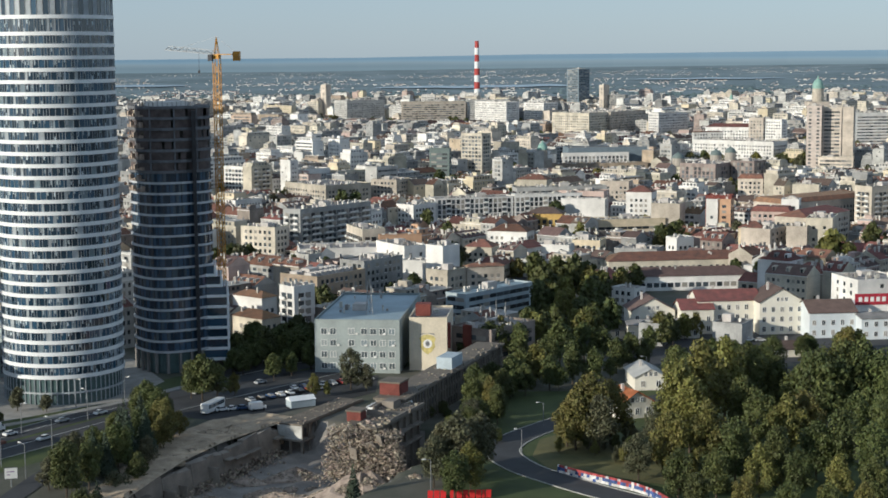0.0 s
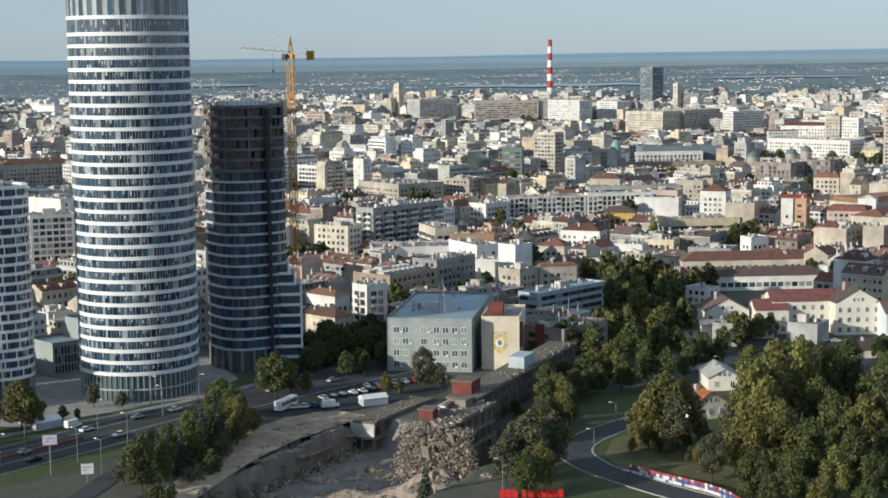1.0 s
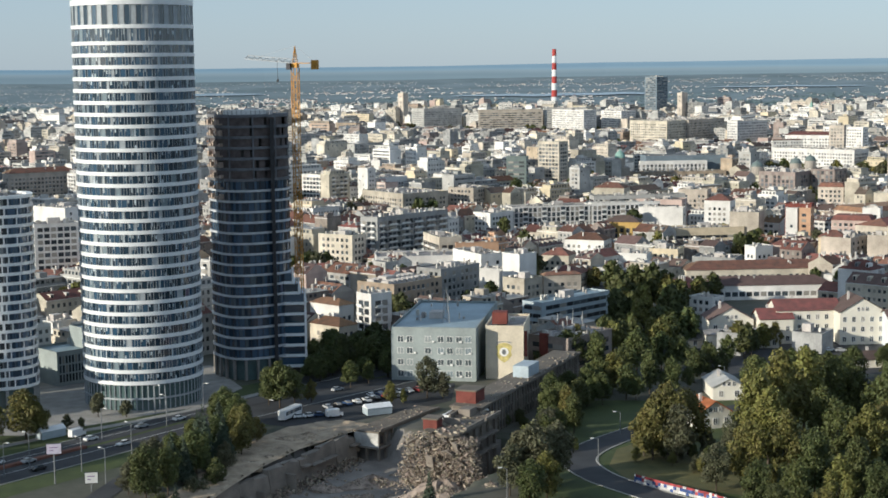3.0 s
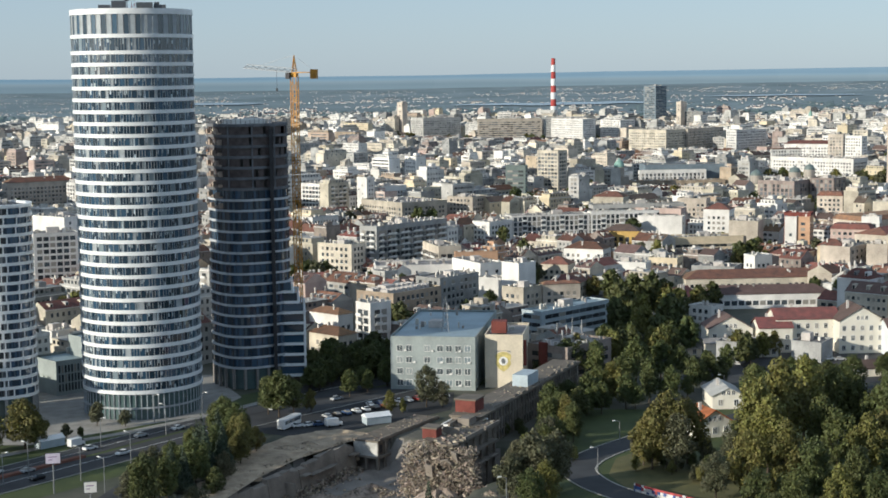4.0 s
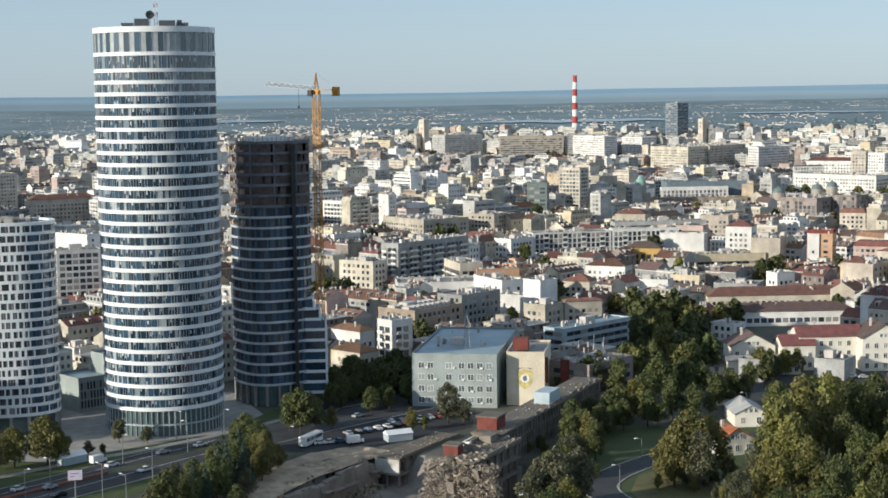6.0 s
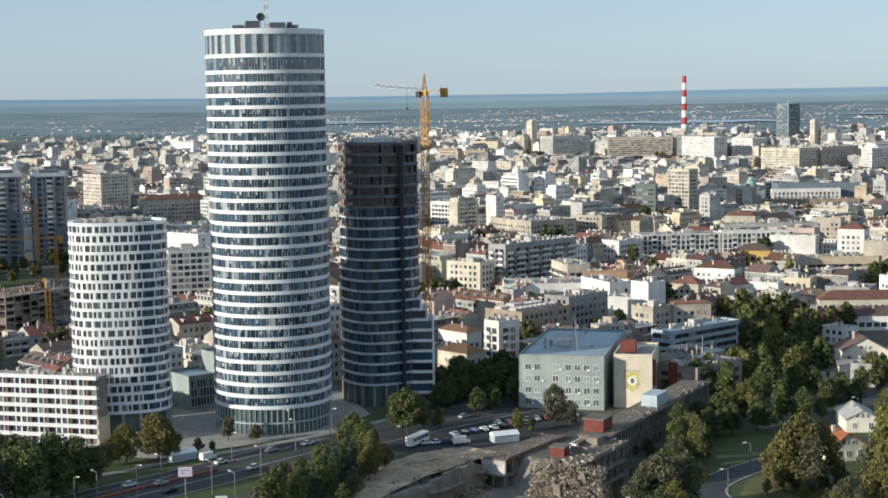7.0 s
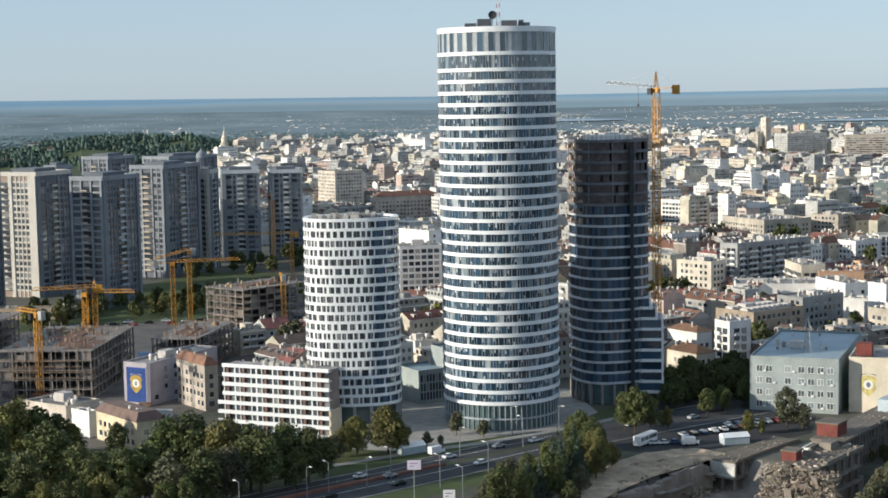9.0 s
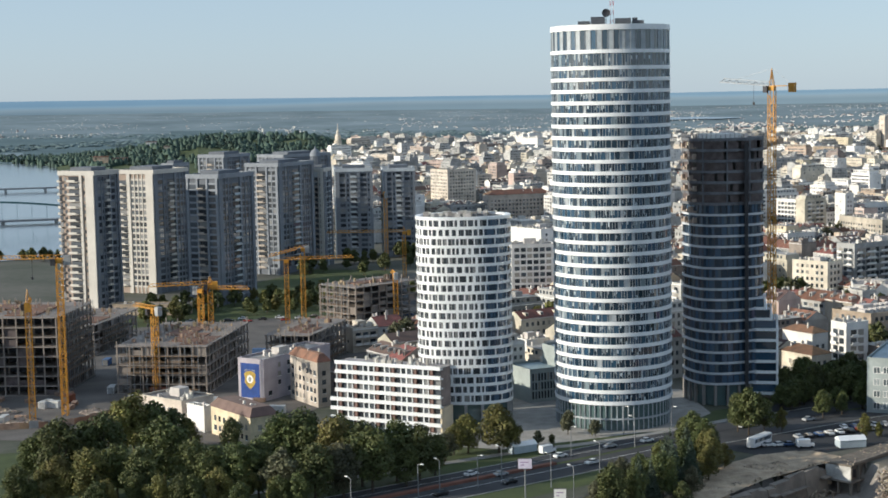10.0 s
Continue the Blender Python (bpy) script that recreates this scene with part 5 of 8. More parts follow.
BRIDGE_GREEN = mat("green_bridge_paint", (0.10, 0.20, 0.20), rough=0.5, scale=0.3)
bridge(-1010, 1060, -700, 1270, 3.5, True)
bridge(-1330, 1450, -930, 1725, 4.5, False)

# ---- demolition site ----


def heap(x, y, rx, ry, h, n, s0, s1, seed, z=None, label="heap of broken concrete and earth"):
    """A mound with loose angular lumps over it."""
    r = random.Random(seed)
    z = ground_z(x, y) if z is None else z
    ob = root("rubble_heap", pose(x, y, z), label, "rubble")
    m = Mesh()
    rings, seg = 9, 28
    for i in range(rings + 1):
        f = i / rings
        for k in range(seg):
            a = 2 * math.pi * k / seg
            w = 1 + 0.25 * noise.noise((math.cos(a) * 1.5 + seed, math.sin(a) * 1.5, f * 2))
            m.v.append((rx * f * w * math.cos(a), ry * f * w * math.sin(a), h * (1 - f) ** 0.9 * (1 + 0.35 * noise.noise((math.cos(a) * 2, math.sin(a) * 2 + seed, f * 4))) - (1.2 if i == rings else 0)))
    for i in range(rings):
        for k in range(seg):
            j = (k + 1) % seg
            m.f.append((i * seg + k, (i + 1) * seg + k, (i + 1) * seg + j, i * seg + j))
            m.m.append(0)
    m.done("mound", EARTH if "earth" in label.split(" of ")[-1][:12] else RUBBLE, ob)
    lumps = Mesh()
    for _ in range(n):
        f, a = r.random() ** 0.6, r.uniform(0, 6.283)
        px, py, pz = rx * f * math.cos(a), ry * f * math.sin(a), h * (1 - f) ** 0.9
        s = r.uniform(s0, s1)
        t = Matrix.Translation((px, py, pz + s * 0.2)) @ Euler((r.uniform(-.9, .9), r.uniform(-.9, .9), r.uniform(0, 6))).to_matrix().to_4x4()
        s *= 0.75
        lumps.box(-s, -s * r.uniform(.3, .9), -s * r.uniform(.15, .5), s, s * r.uniform(.3, .9), s * r.uniform(.15, .5), 0, t)
    lumps.done("rubble", RUBBLE, ob, kind="stuff")
    return ob


heap(-21, 403, 17, 14, 8.0, 3900, 0.08, 0.5, 1, z=-8.5, label="tall heap of broken concrete below the ruin")
heap(-34, 396, 13, 8, 3.5, 900, 0.12, 0.6, 2)
heap(-41, 430, 8, 5, 3.2, 500, 0.1, 0.5, 3)
heap(-52, 393, 14, 4.5, 3.0, 700, 0.1, 0.6, 4)
heap(-8, 398, 10, 10, 4.5, 900, 0.12, 0.6, 6, z=-4)
heap(-44, 408, 9, 3, 1.6, 260, 0.1, 0.4, 11)
heap(-30, 440, 7, 4, 2.4, 300, 0.1, 0.5, 12)
heap(-60, 404, 8, 4, 2.0, 260, 0.1, 0.5, 13)
heap(-76, 418, 8, 4, 1.2, 160, 0.08, 0.35, 8, label="heap of sandy earth with stones")
heap(-52, 459, 5, 3, 2.0, 120, 0.08, 0.35, 9, label="heap of sandy earth with stones")
heap(-66, 447, 5, 2.5, 1.2, 100, 0.08, 0.35, 10, label="heap of sandy earth with stones")
heap(-61, 451, 4, 2.0, 1.4, 80, 0.08, 0.35, 14, label="heap of sandy earth with stones")
heap(-80, 402, 6, 3, 0.9, 90, 0.08, 0.3, 15, label="heap of sandy earth with stones")
debris = random.Random(77)
for k in range(24):
    f = debris.random()
    heap(-58 + 30 * f + debris.uniform(-6, 6), 396 + debris.uniform(0, 55) * (0.5 + 0.5 * f), debris.uniform(1.5, 5), debris.uniform(1.2, 3), debris.uniform(0.4, 1.6), 70, 0.06, 0.4, 100 + k, label="low heap of rubble on the pit floor")
for k in range(16):
    f = debris.random()
    heap(-88 + 40 * f + debris.uniform(-4, 4), 395 + 62 * f + debris.uniform(-6, 6), debris.uniform(1.2, 4), debris.uniform(1.0, 2.5), debris.uniform(0.3, 1.2), 45, 0.05, 0.3, 140 + k, label="low heap of earth and stones beside the pit")


def ruin():
    """The half torn-down office: a long dark wing, and the broken front end."""
    ob = root("ruined_office_building", pose(-11.3, 444.0, 0, 0, 0, 90 - 19.7), "half-demolished brown office building with flat roof", "building")
    L, W, H = 92.0, 9.0, 10.0
    w = Mesh()
    w.box(0, 0.6, -1, L, W, H - 0.6)
    w.done("wall", OLD, ob)
    r = Mesh()
    r.box(-0.4, -0.3, H - 0.6, L, W + 0.4, H)
    r.done("roof", ROOF_OLD, ob)
    n = int(L / 2.4)
    for k in range(n):
        p = Mesh()
        p.box(k * 2.4, 0.0, 0, k * 2.4 + 0.45, 0.62, H - 0.6)
        p.done("pilaster", OLD, ob)
    for f in range(3):
        g = Mesh()
        for k in range(n):
            if rng.random() < 0.8:
                g.box(k * 2.4 + 0.5, 0.5, f * 3.1 + 0.7, k * 2.4 + 2.35, 0.65, f * 3.1 + 2.7)
        g.done("window_glazing", GLASS, ob, kind="stuff")
        s = Mesh()
        s.box(0, 0.25, f * 3.1 + 2.8, L, 0.6, f * 3.1 + 3.2)
        s.done("spandrel", OLD, ob)
    for x0, x1, y0, y1, z0, z1 in ((4, 11, 3.2, 9.2, H, H + 3.4), (-7, 4, -0.2, 8.6, 3.0, 8.2), (-24, -20, 3.5, 7.5, 8.5, 11.2)):
        b = Mesh()
        b.box(x0, y0, z0, x1, y1, z1)
        b.done("red_stairhead", BRICKRED, ob, "dark red clad roof structure")
        t = Mesh()
        t.box(x0 - 0.3, y0 - 0.3, z1, x1 + 0.3, y1 + 0.3, z1 + 0.45)
        t.done("stairhead_roof", ROOF_OLD, ob)
    s = Mesh()
    s.band([(-7.4, -0.6), (4.4, -0.6), (4.4, 9.0), (-7.4, 9.0)], [(-6.9, -0.1), (3.9, -0.1), (3.9, 8.5), (-6.9, 8.5)], 7.6, 8.75)
    s.done("white_parapet", TRIM, ob)
    u = Mesh()
    u.box(44, 1.5, H, 54, 6.5, H + 3.6)
    u.done("roof_cabin", WALLS["lightblue"], ob, "pale blue sheet-metal roof cabin")
    d = Mesh()
    for _ in range(170):
        x, y, q = rng.uniform(-5, 90), rng.uniform(0.5, 8.5), rng.choice((0.1, 0.15, 0.2, 0.4)) * rng.uniform(0.6, 1.4)
        d.box(x, y, H, x + q * 1.6, y + q, H + q * 0.6)
    d.done("roof_debris", RUBBLE, ob, kind="stuff")
    for k in range(14):
        p = Mesh()
        p.box(12 + k * 5.6, 0.0 if k % 3 else 0.3, H, 12 + k * 5.6 + rng.uniform(2.5, 5.4), 0.45, H + rng.uniform(0.4, 0.9))
        p.done("roof_kerb", OLD, ob)
    FOOT.append((5, 490, 30))


def ruin_front():
    ob = root("broken_concrete_frame", pose(-14.5, 411.0, 0, 0, 0, 68), "torn concrete floors and walls of the demolished front", "ruin")
    r = random.Random(12)
    s = Mesh()
    edge = [(2, 4), (9, 3.2), (18, 3.4), (31, 3.6), (34, 9), (31, 14.5), (17, 15.2), (5, 13.6), (3, 11.5), (4.5, 8.5), (1, 6.5)]
    ring = []
    for k in range(len(edge)):
        a, b = edge[k], edge[(k + 1) % len(edge)]
        for q in range(6):
            f = q / 6
            jag = 0.9 if k in (0, 6, 7, 8, 9, 10) else 0.25
            ring.append((a[0] + f * (b[0] - a[0]) + r.uniform(-jag, jag), a[1] + f * (b[1] - a[1]) + r.uniform(-jag, jag)))
    s.prism(ring, 8.3, 8.9, bottom=True)
    s.done("roof_slab", ROOF_OLD, ob)
    for z in (0.2, 4.2):
        f = Mesh()
        f.prism([(p[0] * 0.98 - 1.6 + z * 0.12 + r.uniform(-.7, .7), p[1] * 1.0 - 0.4) for p in ring], z, z + 0.6, bottom=True)
        f.done("floor_slab", OLD, ob)
    for i in range(7):
        for j in range(4):
            c = Mesh()
            x, y = 2 + i * 4.6, 4.2 + j * 3.0
            c.box(x, y, -8, x + 0.6, y + 0.6, 8.3)
            c.done("column", OLD, ob)
    w = Mesh()
    for _ in range(5200):
        z = r.uniform(-5, 8.2)
        x, y = r.uniform(-0.5, 6) - (8 - z) * r.uniform(0.1, 0.75), r.uniform(-1.5 - (8 - z) * 0.35, 18)
        q = r.choice((r.uniform(0.06, 0.2), r.uniform(0.08, 0.25), r.uniform(0.1, 0.3), r.uniform(0.2, 0.55)))
        t = Matrix.Translation((x, y, z)) @ Euler((r.uniform(-1, 1), r.uniform(-1, 1), r.uniform(0, 6))).to_matrix().to_4x4()
        w.box(-q, -q * 0.5, -q * 0.25, q, q * 0.5, q * 0.25, 0, t)
    w.done("hanging_rubble", RUBBLE, ob, kind="stuff")
    for k in range(9):
        m = Mesh()
        t = Matrix.Translation((r.uniform(-5, 3), r.uniform(1, 17), r.uniform(0, 8))) @ Euler((r.uniform(-.8, .8), r.uniform(0.2, 1.2), r.uniform(-.6, .6))).to_matrix().to_4x4()
        m.box(-1.8, -1.1, -0.14, 1.8, 1.1, 0.14, 0, t)
        m.done("tilted_slab", OLD, ob)
    bars = Mesh()
    for k in range(60):
        y, z = r.uniform(0, 17), r.choice((4.4, 8.6, 0.4))
        x = r.uniform(-0.3, 0.6)
        bars.beam((x, y, z), (x - r.uniform(.5, 1.6), y + r.uniform(-.5, .5), z - r.uniform(-.2, 1.2)), 0.05)
    bars.done("bent_reinforcement", DARK_METAL, ob, kind="stuff")
    loose = Mesh()
    for _ in range(200):
        x, y, q = r.uniform(2, 33), r.uniform(4, 14), r.choice((0.1, 0.15, 0.2, 0.3, 0.55)) * r.uniform(0.6, 1.3)
        t = Matrix.Translation((x, y, 8.95 + q * 0.2)) @ Euler((r.uniform(-.4, .4), r.uniform(-.4, .4), r.uniform(0, 6))).to_matrix().to_4x4()
        loose.box(-q, -q * 0.6, -q * 0.3, q, q * 0.6, q * 0.3, 0, t)
    loose.done("loose_debris", RUBBLE, ob, kind="stuff")
    for x0, y0, x1, y1, z1 in ((8, 3.4, 20, 3.9, 9.8), (22, 3.5, 32, 4.0, 9.6), (20, 13.5, 30, 14.0, 10.2), (14, 8, 14.5, 13, 10.6), (24, 9.5, 29, 13, 10.9)):
        p = Mesh()
        p.box(x0, y0, 8.8, x1, y1, z1)
        p.done("parapet_remnant", OLD, ob)
    b = Mesh()
    b.box(6, 5.0, -8, 32, 13.5, 8)
    b.done("inner_wall", OLD, ob)


ruin()
ruin_front()


def site_deck():
    """What is left of a cellar storey: a closed storey with a flat top, open and on columns below."""
    ob = root("concrete_deck", pose(-41.2, 454.2, 0, 0, 0, 64), "bare concrete storey on columns above the pit", "deck")
    s = Mesh()
    s.box(0, 0, 0.0, 37, 8.6, 0.5)
    s.done("deck_slab", ROOF_OLD, ob)
    s = Mesh()
    s.box(-0.3, -0.3, -4.6, 37, 8.8, -4.1)
    s.done("floor_slab", OLD, ob)
    f = Mesh()
    f.box(0.1, 0.3, -4.1, 0.5, 8.4, 0.0)
    f.done("front_wall", WALLS["greywhite"], ob, "weathered pale end wall with stains")
    b = Mesh()
    b.box(0.5, 1.2, -4.1, 36, 1.5, 0.0)
    b.done("side_wall", OLD, ob)
    for k in range(10):
        c = Mesh()
        c.box(0.3 + k * 3.9, 0.1, -10, 0.8 + k * 3.9, 0.7, 0.0)
        c.done("column", OLD, ob)
        # near-black box paints the dark inside an opening; the wall is unbroken
        if k % 2 == 0:
            c = Mesh()
            c.box(1.0 + k * 3.6, 0.6, -3.4, 3.4 + k * 3.6, 1.15, -1.2)
            c.done("window_opening", DARK_METAL, ob)
    for k in range(3):
        c = Mesh()
        c.box(0.2, 0.2 + k * 3.9, -10, 0.8, 0.8 + k * 3.9, -4.6)
        c.done("column", OLD, ob)
    w = Mesh()
    w.box(9, 3.0, -10, 37, 3.4, -4.6)
    w.done("back_wall", OLD, ob)
    p = Mesh()
    p.box(1, -0.05, 0.5, 36, 0.3, 1.1)
    p.done("parapet", OLD, ob)
    d = Mesh()
    r = random.Random(9)
    for _ in range(90):
        x, y, q = r.uniform(0.5, 36), r.uniform(0.5, 8), r.uniform(0.1, 0.5)
        d.box(x, y, 0.5, x + q * 1.5, y + q, 0.5 + q * 0.5)
    d.done("loose_debris", RUBBLE, ob, kind="stuff")


site_deck()


def pit_wall():
    """The torn cellar wall under the sandy rim of the pit: panels, ledges and stumps of cross walls."""
    ob = root("cellar_wall", pose(-87.3, 373.5, 0, 0, 0, 66.6), "torn concrete cellar wall below the sandy rim", "wall")
    r = random.Random(44)
    x = 0.0
    while x < 92:
        wd = r.uniform(3.0, 8.0)
        top = -0.3 - r.random() ** 2 * 1.6
        p = Mesh()
        d = r.uniform(0.0, 0.3)
        p.v = [(x, -3.4 - d, -9), (x + wd, -3.4 - d, -9), (x + wd, -1.0, -9), (x, -1.0, -9), (x, -2.2 - d, top), (x + wd, -2.2 - d, top + r.uniform(-.8, .8)), (x + wd, -0.4, top), (x, -0.4, top)]
        p.f = [(4, 5, 6, 7), (0, 1, 5, 4), (1, 2, 6, 5), (2, 3, 7, 6), (3, 0, 4, 7)]
        p.m = [0] * 5
        p.done("wall_panel", OLD, ob)
        if r.random() < 0.25:
            b = Mesh()
            b.box(x, -5.5 - r.uniform(0, 2.5), -9, x + 0.5, -2.5, top - r.uniform(1.0, 3.5))
            b.done("cross_wall_stump", OLD, ob)
        if r.random() < 0.5:
            b = Mesh()
            z = -r.uniform(3.2, 5.0)
            b.box(x, -4.6, z, x + wd * 0.9, -2.6, z + 0.35)
            b.done("floor_ledge", OLD, ob)
        x += wd + (0 if r.random() < 0.88 else r.uniform(0.3, 0.9))
    lumps = Mesh()
    for _ in range(1500):
        px, py, q = r.uniform(0, 92), -abs(r.gauss(0, 2.2)) - 2.6, r.uniform(0.08, 0.45)
        z = -8.4 + max(0, 2.4 + py * -0.0 - abs(py + 3.5) * 0.7) * r.random()
        t = Matrix.Translation((px, py, z)) @ Euler((r.uniform(-1, 1), r.uniform(-1, 1), r.uniform(0, 6))).to_matrix().to_4x4()
        lumps.box(-q, -q * 0.6, -q * 0.35, q, q * 0.6, q * 0.35, 0, t)
    lumps.done("fallen_rubble", RUBBLE, ob, kind="stuff")


pit_wall()

# ---- villas and yards ----
WALLS["villa"] = mat("warm_white_stucco", (0.76, 0.72, 0.62), scale=0.2, vary=0.1)
WALLS["villablue"] = mat("pale_blue_white_stucco", (0.66, 0.70, 0.72), scale=0.2, vary=0.1)
SAY["villa"], SAY["villablue"] = "warm white stucco", "pale blue-white stucco"


def gable_house(x, y, bearing, lu, lv, h, rise, wall, roofmat, label, across=True):
    """A house whose gable looks along the face lu (across) or whose ridge runs along it."""
    ob = root("house", pose(x, y, 0, 0, 0, 90 - bearing), label, "house", "houses by the yards")
    w = Mesh()
    w.prism([(0, 0), (lu, 0), (lu, lv), (0, lv)], 0, h)
    o = 0.5
    r = Mesh()
    if across:
        for yy in (0.0, lv):
            w.poly(((0, yy, h), (lu, yy, h), (lu / 2, yy, h + rise)))
        r.poly(((-o, -o, h - 0.2), (lu / 2, -o, h + rise + 0.1), (lu / 2, lv + o, h + rise + 0.1), (-o, lv + o, h - 0.2)))
        r.poly(((lu + o, lv + o, h - 0.2), (lu / 2, lv + o, h + rise + 0.1), (lu / 2, -o, h + rise + 0.1), (lu + o, -o, h - 0.2)))
    else:
        for xx in (0.0, lu):
            w.poly(((xx, 0, h), (xx, lv, h), (xx, lv / 2, h + rise)))
        r.poly(((-o, -o, h - 0.2), (lu + o, -o, h - 0.2), (lu + o, lv / 2, h + rise + 0.1), (-o, lv / 2, h + rise + 0.1)))
        r.poly(((lu + o, lv + o, h - 0.2), (-o, lv + o, h - 0.2), (-o, lv / 2, h + rise + 0.1), (lu + o, lv / 2, h + rise + 0.1)))
    w.done("wall", WALLS[wall], ob)
    ro = r.done("roof", roofmat, ob)
    mod = ro.modifiers.new("thickness", "SOLIDIFY")
    mod.thickness, mod.offset = 0.22, 1
    n = max(1, int(lu / 3.4))
    for f in range(max(1, int(h / 3.6))):
        for k in range(n):
            window_unit(ob, (k + 0.5) * lu / n, -0.02, 1.2 + f * 3.7, 1.25, 1.8)
    if across and rise > 2:
        for dx in (-1.6, 0, 1.6):
            window_unit(ob, lu / 2 + dx, -0.02, h + 0.4, 0.9, 1.3)
    c = Mesh()
    c.box(lu * 0.3, lv * 0.5, h, lu * 0.3 + 0.8, lv * 0.5 + 0.8, h + rise + 1.6)
    c.done("chimney", CLUTTER, ob)
    FOOT.append((x + lu / 2, y + lv / 2, max(lu, lv) / 2))
    return ob


def window_unit(parent, x, y, z, w, h, turn=None, glass=GLASS):
    """A window with frame and pane, on the wall that looks along -y."""
    fr = Mesh()
    fr.box(x - w / 2 - 0.12, y - 0.10, z - 0.12, x + w / 2 + 0.12, y + 0.05, z, 0, turn)
    fr.box(x - w / 2 - 0.12, y - 0.10, z + h, x + w / 2 + 0.12, y + 0.05, z + h + 0.12, 0, turn)
    for xx in (x - w / 2 - 0.12, x - 0.05, x + w / 2):
        fr.box(xx, y - 0.10, z, xx + 0.12, y + 0.05, z + h, 0, turn)
    f = fr.done("window", TRIM, parent)
    p = Mesh()
    p.box(x - w / 2, y - 0.05, z, x + w / 2, y + 0.02, z + h, 0, turn)
    p.done("pane", glass, f)


gable_house(95.9, 603.8, 84, 24.2, 13, 12.2, 3.2, "villa", ROOF_RED, "long warm white villa with red tiled roof", False)
gable_house(118.5, 598.5, 84, 17.1, 16, 12.3, 5.0, "villa", ROOF_DARK, "warm white villa wing with a wide gable")
gable_house(71.0, 603.5, 84, 16.6, 14, 8.6, 4.6, "villa", ROOF_DARK, "warm white gabled house with a dark roof")
gable_house(89.3, 600.0, 84, 12.5, 12, 9.5, 3.0, "villa", ROOF_RED, "white house with a red tiled roof", False)
gable_house(67.9, 589.5, 84, 27.3, 9, 5.6, 1.0, "villa", ROOF_FLAT, "low white outbuilding with a grey roof", False)
gable_house(135.3, 589.9, 84, 18.0, 15, 9.6, 3.6, "villablue", ROOF_DARK, "pale blue-white villa with a steep dark roof", False)
gable_house(153.6, 586.0, 84, 18.4, 14, 8.0, 0.8, "villablue", ROOF_FLAT, "pale blue-white low wing with a grey roof", False)
gable_house(117.2, 552.8, 80, 10.8, 9, 3.0, 2.0, "villa", ROOF_DARK, "small white house with dormers and a dark roof", False)
gable_house(60.0, 500.0, 85, 10.0, 16, 4.2, 2.4, "villa", mat("pale_sheet_roof", (0.48, 0.47, 0.44), rough=0.5, scale=0.2), "white shed with a pale sheet roof", True)
gable_house(51.0, 459.0, 66, 11.0, 10.0, 4.5, 3.4, "villa", mat("bright_orange_tiles", (0.42, 0.145, 0.055), scale=0.4, vary=0.3, bump=0.5), "small house with a bright orange tiled roof", True)
gable_house(59.1, 590.9, 80, 14.0, 8, 3.2, 1.2, "creamwall", ROOF_FLAT, "low pale shed with a grey roof", False)
block(78.9, 576.2, 25, 5.5, 9.0, 8.3, "concrete", "flat", "few", name="office_building", clutter=1)
block(108.3, 579.4, 30, 12.4, 11.3, 7.5, "concrete", "flat", "few", name="office_building", clutter=2)
block(176.0, 600.0, 75, 16.0, 16.0, 24.0, "lightblue", "flat", "few", name="office_building", clutter=2)


def shop_sign():
    ob = root("shop_sign", pose(155.5, 604.0, 10.2, 0, 0, 6), "red shop sign with white marks on a roof edge", "sign")
    b = Mesh()
    b.box(0, -0.3, 0, 14, 0, 4.2)
    b.done("sign_board", mat("sign_red", (0.40, 0.03, 0.05), rough=0.5, scale=0.4), ob)
    for k in range(5):
        m = Mesh()
        m.box(1.4 + k * 2.3, -0.36, 1.2, 2.8 + k * 2.3, -0.3, 3.0)
        m.done("sign_mark", TRIM, ob)
    b = Mesh()
    b.box(0, 0.0, -10.2, 14, 12, 0)
    b.done("supporting_block", WALLS["white"], ob)


shop_sign()

# ---- emblem, posters, window bays of the offices ----
GOLD = mat("gold_paint", (0.48, 0.34, 0.07), scale=0.8, vary=0.3)
PALE_GOLD = mat("faded_gold_paint", (0.66, 0.56, 0.22), scale=0.8, vary=0.3)
BLUE = mat("deep_blue_banner", (0.03, 0.07, 0.26), scale=0.4, vary=0.2)


OFFICE_PANE = glazing("pale_office_panes", (0.10, 0.12, 0.13), (0.30, 0.33, 0.33), share=0.2)


def emblem(parent, x, z, s, y, m, turn=None):
    """A shield with a ring and a pale middle, in plain shapes."""
    def disc(pts, y, name, mt):
        k = Mesh()
        a = [(x + p * s, y, z + q * s) for p, q in pts]
        b = [(x + p * s, y + 0.05, z + q * s) for p, q in pts]
        k.poly(a)
        for i in range(len(a)):
            j = (i + 1) % len(a)
            k.poly((a[j], a[i], b[i], b[j]))
        ob = k.done(name, mt, parent)
        return ob
    disc([(-.75, .5), (-.45, .75), (0, .85), (.45, .75), (.75, .5), (.62, .1), (.7, -.3), (.4, -.7), (0, -1), (-.4, -.7), (-.7, -.3), (-.62, .1)], y - 0.06, "emblem_shield", m)
    disc([(.42 * math.cos(k * .524), .42 * math.sin(k * .524)) for k in range(12)], y - 0.12, "emblem_disc", TRIM)
    disc([(.2 * math.cos(k * .785), .26 * math.sin(k * .785)) for k in range(8)], y - 0.17, "emblem_centre", GREY_METAL)
    disc([(-.6, .95), (.6, .95), (.7, .8), (0, .98), (-.7, .8)][::-1], y - 0.06, "emblem_scroll", GREY_METAL)


